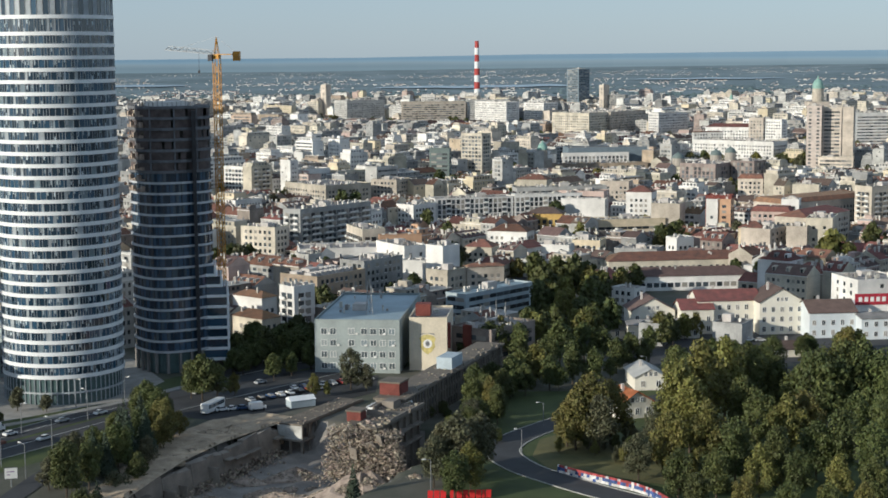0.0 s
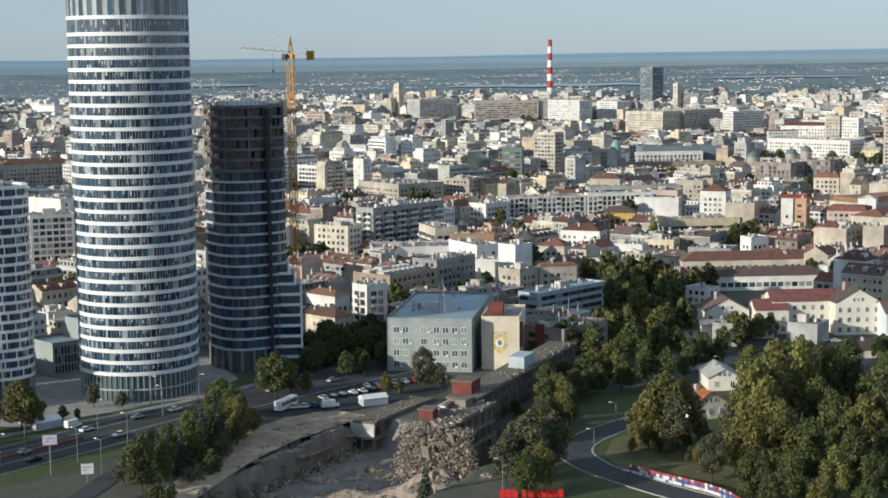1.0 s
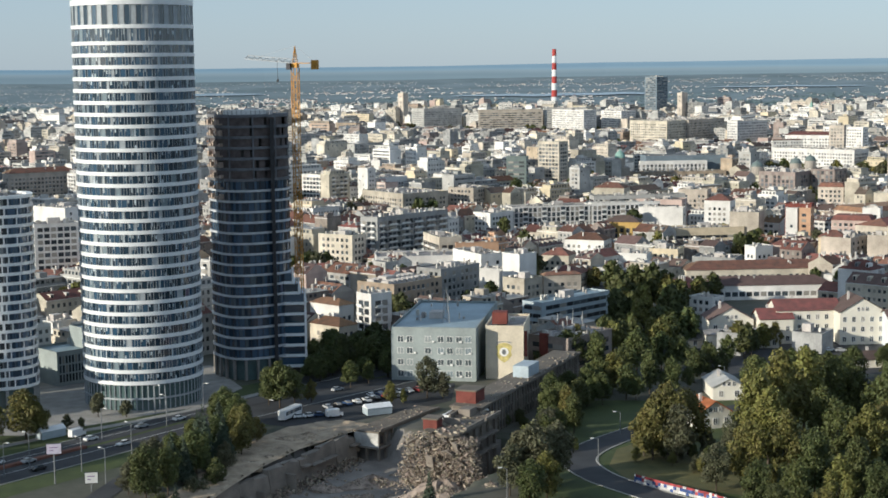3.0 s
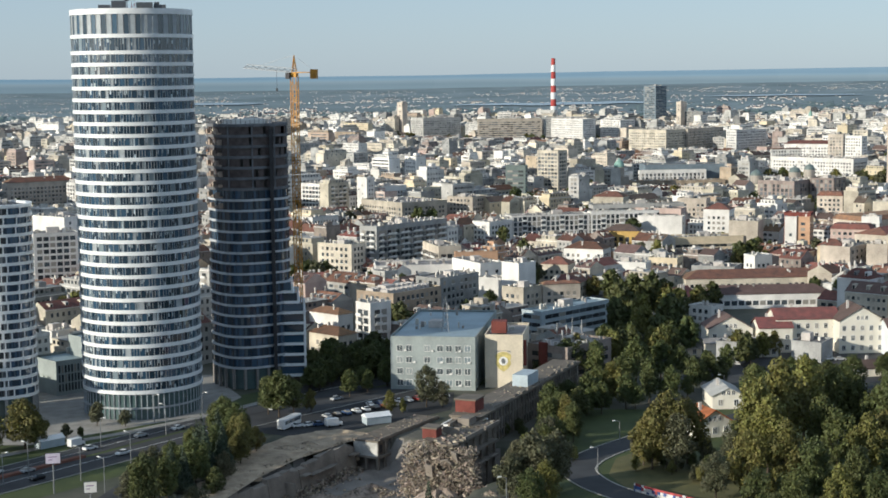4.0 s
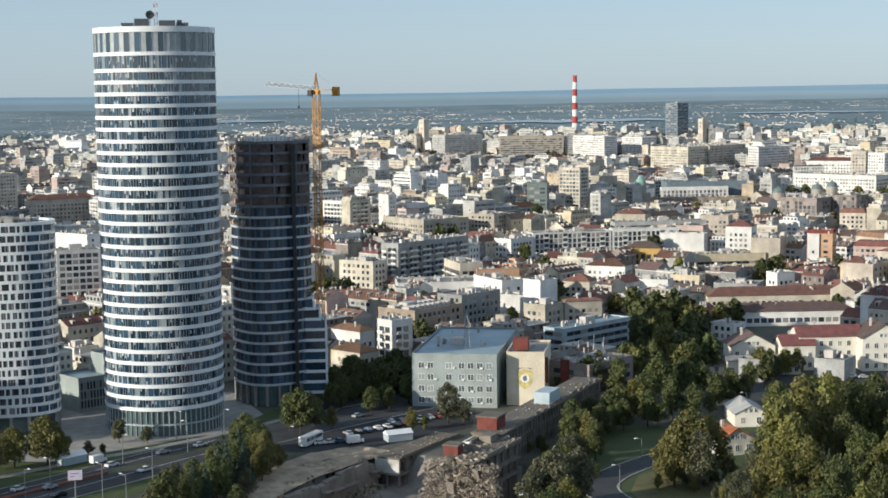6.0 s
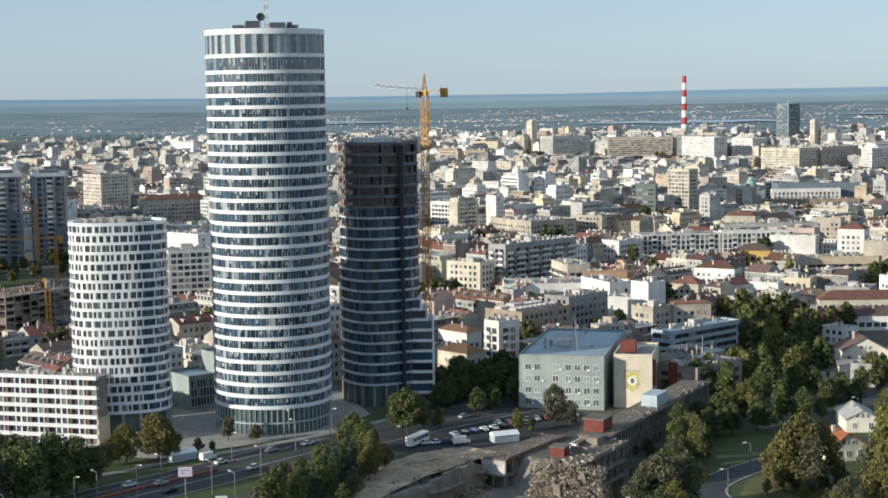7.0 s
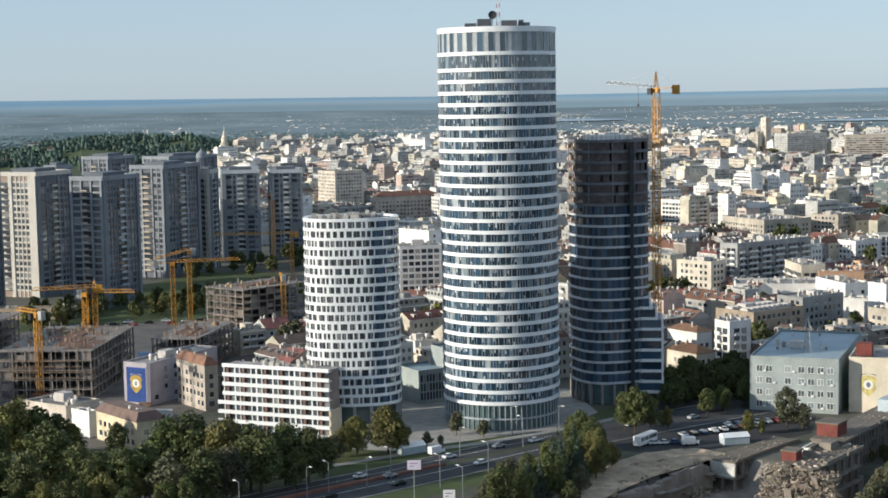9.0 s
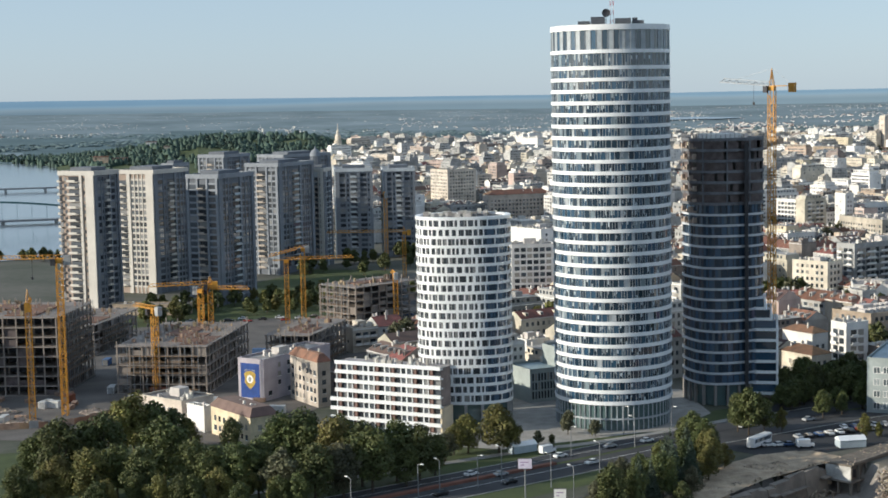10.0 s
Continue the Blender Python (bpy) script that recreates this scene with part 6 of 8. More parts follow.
office = block(-15.1, 530.2, 6, 60.0, 28.7, 18.2, "greywall", "flat", "none", name="office_building", clutter=10)
left = Matrix.Translation((0, 28.7, 0)) @ Matrix.Rotation(radians(270), 4, "Z")
for f in range(4):
    for k in range(8):
        if k == 2:
            continue
        window_unit(office, 3.2 + k * 3.1 + (1.2 if k > 3 else 0), -0.02, 1.5 + f * 3.9, 1.9, 1.9, left, OFFICE_PANE)
        if (k + f) % 3 == 0:
            ac = Mesh()
            ac.box(4.6 + k * 3.1, -0.45, 1.4 + f * 3.9, 5.4 + k * 3.1, 0, 2.0 + f * 3.9, 0, left)
            ac.done("air_conditioner", TRIM, office)
mast = Mesh()
for k in range(3):
    a = k * 2.094
    mast.beam((14 + 1.4 * math.cos(a), 12 + 1.4 * math.sin(a), 17.5), (14 + 0.3 * math.cos(a), 12 + 0.3 * math.sin(a), 29), 0.16)
for z in range(18, 29, 2):
    for k in range(3):
        a, b, f, g = k * 2.094, (k + 1) * 2.094, 1.4 - (z - 17.5) * 0.095, 1.4 - (z - 15.5) * 0.095
        mast.beam((14 + f * math.cos(a), 12 + f * math.sin(a), z), (14 + g * math.cos(b), 12 + g * math.sin(b), z + 2), 0.1)
for k in range(4):
    mast.box(13.2 + (k % 2) * 1.4, 11.2 + (k // 2) * 1.4, 25, 13.6 + (k % 2) * 1.4, 11.5 + (k // 2) * 1.4, 27.5)
mast.done("antenna_mast", GREY_METAL, office)

wallhouse = block(0.8, 534.4, 5, 26.0, 12.8, 18.2, "creamwall", "flat", "none", name="office_building", clutter=3, label="pale cream windowless end wall with a painted emblem")
turn = Matrix.Translation((0, 12.8, 0)) @ Matrix.Rotation(radians(270), 4, "Z")
holder = new("painted_emblem")
holder.parent = wallhouse
holder.matrix_basis = turn
emblem(holder, 6.2, 9.2, 3.7, 0.0, PALE_GOLD)
m = Mesh()
m.box(4, 6, 18, 9, 11, 22)
m.done("red_stairhead", BRICKRED, wallhouse)
m = Mesh()
m.box(1.2, -1.0, 7.5, 3.2, -0.02, 16)
m.done("red_pier", BRICKRED, wallhouse)

annex = block(16.0, 543.6, 38, 26, 17.4, 12.2, "brown", "flat", "ribbon", name="office_building", clutter=34, label="brown office block with a cluttered flat roof")
m = Mesh()
m.box(-0.5, 8.5, 0, 0.3, 12.0, 13.0)
m.done("red_pier", BRICKRED, annex)
m = Mesh()
for k in range(5):
    x, y = 4 + k * 3.5, 5 + (k * 5) % 9
    m.beam((x, y, 12), (x, y, 12 + 5 + k % 3 * 2), 0.18)
    m.box(x - .3, y - .3, 15.5, x + .3, y + .3, 17.2)
m.done("antennas", GREY_METAL, annex, kind="stuff")

lil = block(-245.6, 503.3, 12, 40, 11.3, 15.0, "lilac", "flat", "few", name="apartment_building", clutter=10, label="lilac grey apartment house with a blue banner on its end")
turn = Matrix.Translation((0, 11.3, 0)) @ Matrix.Rotation(radians(270), 4, "Z")
holder = new("blue_banner")
holder.parent = lil
holder.matrix_basis = turn
m = Mesh()
m.box(1.2, -0.12, 1.0, 9.4, -0.02, 13.2)
m.done("banner_sheet", BLUE, holder, "deep blue banner")
emblem(holder, 5.3, 7.6, 3.5, -0.12, GOLD)

# ---- the white wing at the foot of the white tower ----


LOGGIA = mat("red_brown_render", (0.20, 0.125, 0.105), scale=0.3)


def white_wing():
    ob = root("apartment_wing", pose(-165.8, 463.2, 0, 0, 0, 82), "low white apartment wing with loggia bands", "apartment block")
    L, D, FH, n = 38.0, 8.0, 2.98, 7
    turn = Matrix.Translation((0, L, 0)) @ Matrix.Rotation(radians(270), 4, "Z")
    core = Mesh()
    core.box(1.6, 0.6, 0, D, L - 0.6, 21.4)
    core.done("core", WALLS["brown"], ob)
    for i in range(n + 1):
        z = 0.12 + i * FH
        x0 = 0 if i > 3 else -1.9
        b = Mesh()
        b.box(x0, -0.15, z, L, 0.45, z + 1.15, 0, turn)
        b.box(x0, 0.3, z, L, 2.0, z + 0.3, 0, turn)
        b.done("floor_band", BAND, ob)
        if i == n:
            break
        k, x = 0, 0.3
        while x < L - 2:
            p = Mesh()
            wd, gap = (0.25, 0.42, 0.22, 0.3, 0.5)[k % 5], (3.6, 1.5, 3.8, 1.5, 1.6)[k % 5]
            p.box(x, 0.3, z + 0.9, x + wd, 0.6, z + FH, 0, turn)
            p.done("pier", BAND, ob)
            g = Mesh()
            g.box(x + wd, 0.6 if gap < 2 else 1.4, z + 0.3, x + wd + gap, 0.7 if gap < 2 else 1.5, z + FH, 0, turn)
            g.done("loggia_glazing", HOME_GLASS, ob)
            if gap > 2:
                s = Mesh()
                s.box(x + wd, 0.7, z + 0.3, x + wd + 1.3, 1.35, z + FH, 0, turn)
                s.done("loggia_wall", LOGGIA, ob, "red-brown loggia wall")
            x += wd + gap
            k += 1
    e = Mesh()
    e.box(0.6, -0.1, 0, D, 0.55, 9.0)
    e.done("end_wall", WALLS["yellow"], ob, "beige rendered end wall")
    r = Mesh()
    r.box(0.3, 0.1, 21.4, D, L - 0.3, 21.6)
    r.done("roof", ROOF_FLAT, ob)
    c = Mesh()
    roof_clutter(c, D, L, 21.6, 30, False)
    c.done("roof_clutter", CLUTTER, ob, kind="stuff")
    FOOT.append((-185, 490, 26))


white_wing()

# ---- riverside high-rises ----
# grey and pier tones hold the shade and haze of the unlit faces
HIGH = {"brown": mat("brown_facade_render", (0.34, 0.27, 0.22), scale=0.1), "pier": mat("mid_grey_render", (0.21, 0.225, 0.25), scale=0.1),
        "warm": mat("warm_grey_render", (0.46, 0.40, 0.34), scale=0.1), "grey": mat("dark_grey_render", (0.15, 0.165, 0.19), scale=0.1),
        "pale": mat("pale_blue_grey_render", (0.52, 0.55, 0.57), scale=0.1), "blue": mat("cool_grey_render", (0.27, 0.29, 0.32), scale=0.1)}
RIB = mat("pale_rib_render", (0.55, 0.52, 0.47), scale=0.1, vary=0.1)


def highrise(x, y, bearing, lu, lv, h, kind, plan=0):
    """A riverside tower: upright piers, window columns and stacks of balconies."""
    ob = root("residential_high_rise", pose(x, y, 0, 0, 0, 90 - bearing), {"warm": "warm grey high-rise with pale ribs and balconies", "grey": "high-rise painted in shade grey with rows of balconies", "pale": "slim pale high-rise with framed top", "blue": "cool grey slab high-rise with balconies"}[kind], "high-rise", "riverside high-rises")
    w = Mesh()
    w.box(0, 0, 0, lu, lv, h)
    w.done("wall", HIGH["brown"] if kind == "warm" else HIGH[kind], ob)
    # dark sheet over the flank paints its shade
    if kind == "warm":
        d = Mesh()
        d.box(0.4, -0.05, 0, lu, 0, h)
        d.done("flank_cladding", HIGH["grey"], ob, "dark grey sheet painting the shade of the flank")
    FH = 3.25
    n = int((h - 5) / FH)
    front = [[("balc", .10), ("wall", .17), ("balc", .33), ("pier", .07), ("slit", .10), ("pier", .23)],
             [("balc", .30), ("pier", .09), ("grid", .42), ("pier", .19)],
             [("pier", .06), ("grid", .26), ("pier", .05), ("balc", .26), ("pier", .05), ("grid", .26), ("pier", .06)]][plan]
    flank = [("pier", .10), ("grid", .17), ("wall", .12), ("balc", .20), ("pier", .06), ("grid", .20), ("wall", .08), ("pier", .07)]
    # front ribs stay pale; flank and grey-tower ribs are darkened as shade
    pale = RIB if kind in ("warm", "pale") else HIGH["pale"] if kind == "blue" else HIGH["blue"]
    for side in (0, 3):
        L = lu if side == 0 else lv
        turn = Matrix.Identity(4) if side == 0 else Matrix.Translation((0, lv, 0)) @ Matrix.Rotation(radians(270), 4, "Z")
        g, b = Mesh(), Mesh()
        xx = 0.0
        for what, share in (front if side == 3 else flank):
            wd = share * L
            if what == "pier":
                r = Mesh()
                r.box(xx, -0.7, 0, xx + wd, 0.1, h + 1.0, 0, turn)
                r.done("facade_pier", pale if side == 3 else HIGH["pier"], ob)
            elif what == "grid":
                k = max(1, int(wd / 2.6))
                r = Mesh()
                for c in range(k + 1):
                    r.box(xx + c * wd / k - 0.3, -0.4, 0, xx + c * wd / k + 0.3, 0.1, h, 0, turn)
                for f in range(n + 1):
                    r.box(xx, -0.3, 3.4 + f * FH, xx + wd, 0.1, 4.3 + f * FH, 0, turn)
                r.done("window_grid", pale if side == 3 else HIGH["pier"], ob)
                for f in range(n):
                    for c in range(k):
                        g.box(xx + c * wd / k + 0.35, -0.12, 4.4 + f * FH, xx + (c + 1) * wd / k - 0.35, 0.1, 6.4 + f * FH, 0, turn)
            elif what == "balc":
                for f in range(n):
                    z = 4 + f * FH
                    g.box(xx + 0.3, -0.12, z + 0.3, xx + wd - 0.3, 0.1, z + 2.7, 0, turn)
                    b.box(xx + 0.1, -1.7, z - 0.15, xx + wd - 0.1, 0.1, z + 0.15, 0, turn)
                    b.box(xx + 0.1, -1.75, z + 0.15, xx + wd * 0.75, -1.6, z + 1.05, 0, turn)
            else:
                for f in range(n):
                    g.box(xx + wd * 0.3, -0.12, 4.5 + f * FH, xx + wd * 0.7, 0.1, 6.2 + f * FH, 0, turn)
            xx += wd
        g.done("window_glazing", HOME_GLASS, ob, kind="stuff")
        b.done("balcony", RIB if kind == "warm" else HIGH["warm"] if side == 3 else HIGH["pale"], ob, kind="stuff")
    t = Mesh()
    t.box(lu * 0.2, lv * 0.2, h, lu * 0.8, lv * 0.8, h + 2.6)
    t.done("plant_room", HIGH["grey"], ob)
    p = Mesh()
    p.band([(-0.8, -0.8), (lu + .1, -0.8), (lu + .1, lv + .1), (-0.8, lv + .1)], [(0.2, 0.2), (lu - .4, .2), (lu - .4, lv - .4), (.2, lv - .4)], h - 1.2, h + 1.1)
    p.done("parapet", pale, ob)
    FOOT.append((x, y + 10, 30))
    see(x, y, bearing, lu, lv, h, 0.05)


highrise(-426.9, 692.0, 8, 18.7, 22.2, 70.2, "warm")
highrise(-438.6, 770.8, 8, 30.5, 25.5, 66.6, "warm", 1)
highrise(-380.9, 734.6, 8, 31.5, 19.4, 66.1, "grey", 2)
highrise(-410.2, 867.9, 8, 39.0, 23.0, 65.4, "grey", 2)
highrise(-402.0, 915.6, -2, 13.4, 8.3, 60.2, "pale")
highrise(-412.8, 960.0, 66, 24.0, 26.0, 57.5, "blue", 2)
highrise(-385.0, 974.0, 66, 20.5, 26.0, 57.0, "blue", 2)
highrise(-511.4, 996.4, 8, 30.9, 21.4, 65.6, "grey", 2)
highrise(-493.7, 892.6, 8, 15.9, 8.7, 64.5, "grey")
highrise(-500.3, 1068.7, 20, 49.6, 26.5, 62.3, "grey", 2)
# added tower, never in view, only to shade the building sites
highrise(-415.0, 412.0, -28, 50.0, 22.0, 46.0, "warm", 1)

# ---- building sites ----
RAW = mat("raw_concrete", (0.30, 0.26, 0.225), second=(0.17, 0.145, 0.125), scale=0.2)
SITE_STUFF = mat("timber_and_site_gear", (0.36, 0.26, 0.17), second=(0.16, 0.12, 0.09), island=0.5, scale=0.4)
PLANK = mat("scaffold_planks", (0.30, 0.20, 0.12), scale=0.4, vary=0.3)


FORMWORK = mat("formwork_plywood", (0.24, 0.13, 0.08), second=(0.13, 0.08, 0.06), scale=0.3)


def carcass(x, y, bearing, lu, lv, floors, fl, label):
    """A concrete carcass: floor slabs, columns and some infilled bays."""
    ob = root("unfinished_building", pose(x, y, 0, 0, 0, 90 - bearing), label, "building site", "unfinished buildings")
    r = random.Random(int(x))
    for f in range(floors + 1):
        s = Mesh()
        s.box(-0.6, -0.6, f * fl, lu + 0.6, lv + 0.6, f * fl + 0.35)
        s.done("floor_slab", RAW, ob)
    c, wl_ = Mesh(), Mesh()
    nx, ny = max(2, int(lu / 4.6)), max(2, int(lv / 4.6))
    for i in range(nx + 1):
        for j in range(ny + 1):
            if i in (0, nx) or j in (0, ny) or (i + j) % 2:
                px, py = i * lu / nx, j * lv / ny
                c.box(px - 0.25, py - 0.25, 0, px + 0.25, py + 0.25, floors * fl)
    c.done("column", RAW, ob, kind="stuff")
    for f in range(floors):
        for i in range(nx):
            if r.random() < 0.22:
                wl_.box(i * lu / nx + 0.3, 0.3, f * fl + 0.35, (i + 1) * lu / nx - 0.3, 0.5, (f + 1) * fl - r.choice((0, 0, 1.3)))
        for j in range(ny):
            if r.random() < 0.22:
                wl_.box(0.3, j * lv / ny + 0.3, f * fl + 0.35, 0.5, (j + 1) * lv / ny - 0.3, (f + 1) * fl - r.choice((0, 0, 1.3)))
    if wl_.f:
        wl_.done("infill", INFILL if r.random() < 0.35 else RAW, ob, kind="stuff")
    # near-black block stands for the shade inside the open floors
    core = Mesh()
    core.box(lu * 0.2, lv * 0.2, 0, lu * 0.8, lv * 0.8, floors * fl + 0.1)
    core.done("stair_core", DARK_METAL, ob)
    bars = Mesh()
    for i in range(nx + 1):
        for j in range(ny + 1):
            if r.random() < 0.7:
                px, py = i * lu / nx, j * lv / ny
                bars.box(px - 0.2, py - 0.2, floors * fl, px + 0.2, py + 0.2, floors * fl + r.uniform(0.8, 2.6))
    bars.done("starter_columns", RAW, ob, kind="stuff")
    for _ in range(3):
        d = Mesh()
        dx, dy = r.uniform(0, 0.6) * lu, r.uniform(0, 0.6) * lv
        d.box(dx, dy, floors * fl + 0.36, dx + lu * 0.35, dy + lv * 0.3, floors * fl + r.uniform(0.5, 0.9))
        d.done("formwork_deck", FORMWORK, ob)
    top = Mesh()
    roof_clutter(top, lu, lv, floors * fl + 0.35, int(lu * lv / 45), False)
    top.done("site_materials", SITE_STUFF, ob, kind="stuff")
    sc, pl = Mesh(), Mesh()
    for L, ax in ((lu, 0), (lv, 1)):
        if r.random() < 0.35:
            continue
        k = int(L * r.uniform(0.5, 1.0) / 2.4)
        a0 = r.uniform(0, L - k * 2.4)
        for i in range(k + 1):
            q = a0 + i * 2.4
            p0 = (q, -1.9, 0) if ax == 0 else (-1.9, q, 0)
            sc.beam(p0, (p0[0], p0[1], floors * fl + 1.5), 0.16)
        for f in range(1, int(floors * fl / 2.0)):
            if r.random() < 0.75:
                if ax == 0:
                    pl.box(a0, -1.9, f * 2.0, a0 + k * 2.4, -0.9, f * 2.0 + 0.12)
                else:
                    pl.box(-1.9, a0, f * 2.0, -0.9, a0 + k * 2.4, f * 2.0 + 0.12)
    if sc.f:
        sc.done("scaffold_poles", GREY_METAL, ob, kind="stuff")
        pl.done("scaffold_planks", PLANK, ob, kind="stuff")
    FOOT.append((x, y + 20, max(lu, lv) * 0.6))
    see(x, y, bearing, lu, lv, floors * fl, 0.1)


carcass(-272.2, 511.2, -12, 60.0, 33.0, 5, 3.45, "raw concrete carcass of a long building")
carcass(-281.4, 674.2, 25, 38.7, 24.2, 6, 3.05, "raw concrete carcass with pale infilled bays")
carcass(-324.0, 495.9, -15, 42.2, 39.4, 8, 3.55, "dark tall concrete carcass with brick infill")
carcass(-255.8, 564.7, -5, 45.0, 17.5, 4, 3.4, "low raw concrete carcass behind the houses")
carcass(-359.2, 577.4, -10, 50.0, 31.2, 4, 3.2, "raw concrete carcass beside the avenue")

SITE_GROUND = mat("churned_site_ground", (0.155, 0.14, 0.125), second=(0.08, 0.075, 0.07), scale=0.08, fine=20, bump=0.6)
sheet("site_ground", [(-400, 440), (-300, 425), (-225, 438), (-222, 500), (-235, 640), (-330, 700), (-400, 640)], 0.10, SITE_GROUND, "churned brown ground of the building sites", "ground")


def site_container(colour):
    ob = root("site_container", Matrix.Identity(4), "ribbed steel site container on the building ground", "container", "site containers")
    b = Mesh()
    b.box(0, 0, 0.1, 6.0, 2.4, 2.55)
    b.done("shell", colour, ob)
    for k in range(9):
        r = Mesh()
        r.box(0.3 + k * 0.65, -0.06, 0.2, 0.55 + k * 0.65, 0, 2.45)
        r.done("rib", colour, ob)
    d = Mesh()
    d.box(-0.06, 0.2, 0.2, 0, 2.2, 2.4)
    d.done("door", GREY_METAL, ob)
    return ob


def timber_stack():
    ob = root("timber_stack", Matrix.Identity(4), "stack of boards and formwork panels on the site", "timber", "site stacks")
    for k in range(7):
        p = Mesh()
        p.box(0.1 * (k % 3), 0.15 * (k % 2), k * 0.2, 4.2 + 0.3 * (k % 2), 1.7, k * 0.2 + 0.17)
        p.done("board", SITE_STUFF, ob)
    return ob


site_rng = random.Random(31)
stores = [site_container(mat("container_white", (0.62, 0.62, 0.60), rough=0.6)), site_container(mat("container_blue", (0.08, 0.15, 0.30), rough=0.6)), site_container(mat("container_rust", (0.30, 0.11, 0.06), rough=0.6)), timber_stack(), timber_stack()]
spots = 0
while spots < 75:
    sx, sy = site_rng.uniform(-345, -228), site_rng.uniform(440, 600)
    if any((sx - fx) ** 2 + (sy - fy) ** 2 < (fr * 0.85) ** 2 for fx, fy, fr in FOOT):
        continue
    turned = pose(sx, sy, 0.1, 0, 0, site_rng.choice((12, 100)) + site_rng.uniform(-12, 12))
    if spots < len(stores):
        stores[spots].matrix_basis = turned
    else:
        copy_thing(stores[site_rng.choice((0, 0, 1, 2, 3, 3, 4, 4, 4))], Matrix.Identity(4)).matrix_basis = turned
    spots += 1
for k in range(14):
    heap(site_rng.uniform(-330, -235), site_rng.uniform(445, 480), site_rng.uniform(3, 8), site_rng.uniform(3, 6), site_rng.uniform(1.2, 3), 60, 0.2, 0.6, 50 + k, z=0.1, label="heap of excavated earth and rubble")



def tower_crane(x, y, h, jib, back, bearing, apex=0, rise=0.0, label="yellow lattice tower crane", m=None, width=1.9, jib_m=None):
    """A lattice tower crane whose jib points along the bearing."""
    m = m or CRANE
    ob = root("tower_crane", pose(x, y, 0, 0, 0, 90 - bearing), label, "crane", "tower cranes")
    w = width / 2
    a = Mesh()
    for sx in (-w, w):
        for sy in (-w, w):
            a.beam((sx, sy, 0), (sx, sy, h), 0.24)
    z, k = 0.0, 0
    while z < h - 2:
        for (p, q) in (((-w, -w), (w, -w)), ((w, -w), (w, w)), ((w, w), (-w, w)), ((-w, w), (-w, -w))):
            a.beam((*(p if k % 2 else q), z), (*(q if k % 2 else p), z + 2.2), 0.14)
            a.beam((*p, z), (*q, z), 0.14)
        z, k = z + 2.2, k + 1
    a.done("mast", m, ob)
    c = Mesh()
    c.box(-1.1, -1.1, h, 1.1, 1.1, h + 1.6)
    c.done("slewing_ring", m, ob)
    c = Mesh()
    c.box(0.9, 0.9, h - 0.6, 2.4, 2.3, h + 1.6)
    c.done("cab", DARK_METAL, ob)
    j = Mesh()
    n = max(3, int(jib / 2.2))
    top = lambda f: h + 1.6 + rise * f
    for i in range(n):
        f, g = i / n, (i + 1) / n
        for s in (-0.6, 0.6):
            j.beam((jib * f, s, top(f)), (jib * g, s, top(g)), 0.2)
            j.beam((jib * f, s, top(f)), (jib * (f + g) / 2, 0, top(f) + 1.2), 0.13)
            j.beam((jib * g, s, top(g)), (jib * (f + g) / 2, 0, top(f) + 1.2), 0.13)
        j.beam((jib * (f - 0.5 / n), 0, top(f) + 1.2), (jib * (f + 0.5 / n), 0, top(g) + 1.2), 0.2)
    j.done("jib", jib_m or m, ob)
    j = Mesh()
    for s in (-0.6, 0.6):
        j.beam((-back, s, h + 1.6), (0, s, h + 1.6), 0.3)
    for i in range(int(back / 1.5)):
        j.beam((-i * 1.5, -0.6, h + 1.6), (-i * 1.5 - 1.5, 0.6, h + 1.6), 0.15)
    j.done("counter_jib", m, ob)
    b = Mesh()
    b.box(-back, -0.9, h - 0.6, -back + 2.2, 0.9, h + 2.6)
    b.done("counterweight", m if apex else WALLS["concrete"], ob)
    if apex:
        p = Mesh()
        for sx in (-0.7, 0.7):
            for sy in (-0.7, 0.7):
                p.beam((sx, sy, h + 1.6), (0, 0, h + 1.6 + apex), 0.2)
        p.done("apex", m, ob)
        t = Mesh()
        t.beam((0, 0, h + 1.6 + apex), (jib * 0.7, 0, top(0.7) + 1.2), 0.08)
        t.beam((0, 0, h + 1.6 + apex), (-back + 1, 0, h + 2), 0.08)
        t.done("tie_rods", GREY_METAL, ob)
    hk = Mesh()
    hk.beam((jib * 0.35, 0, top(0.35) - 6), (jib * 0.35, 0, top(0.35)), 0.1)
    hk.box(jib * 0.35 - 0.3, -0.3, top(0.35) - 7, jib * 0.35 + 0.3, 0.3, top(0.35) - 6)
    hk.done("hook", DARK_METAL, ob)


tower_crane(-78.0, 561.0, 104.8, 19.0, 8.5, 285, apex=6.0, rise=1.7, label="yellow tower crane with a grey jib beside the unfinished tower", width=2.1, jib_m=GREY_METAL)
tower_crane(-319.1, 681.3, 28.5, 31.5, 8.5, 62)
tower_crane(-309.1, 677.8, 34.5, 15.5, 3.2, 240, rise=-3.5)
tower_crane(-296.9, 563.0, 31.8, 24.0, 3.0, 245, apex=3, rise=-0.5)
tower_crane(-300.7, 562.1, 29.8, 20.0, 3.0, 80, label="rust-coloured lattice tower crane")
tower_crane(-290.2, 507.1, 29.5, 14.0, 4.0, 300)
tower_crane(-306.1, 452.4, 38.0, 12.0, 4.0, 330, apex=5)
tower_crane(-301.7, 465.1, 52.0, 26.0, 4.0, 250)
tower_crane(-358.5, 909.2, 44.0, 8.0, 4.0, 330, label="rust-coloured lattice tower crane")
tower_crane(-331.4, 868.5, 25.0, 45.0, 4.0, 252, apex=3)
tower_crane(-266.6, 686.3, 22.0, 10.0, 3.0, 330)

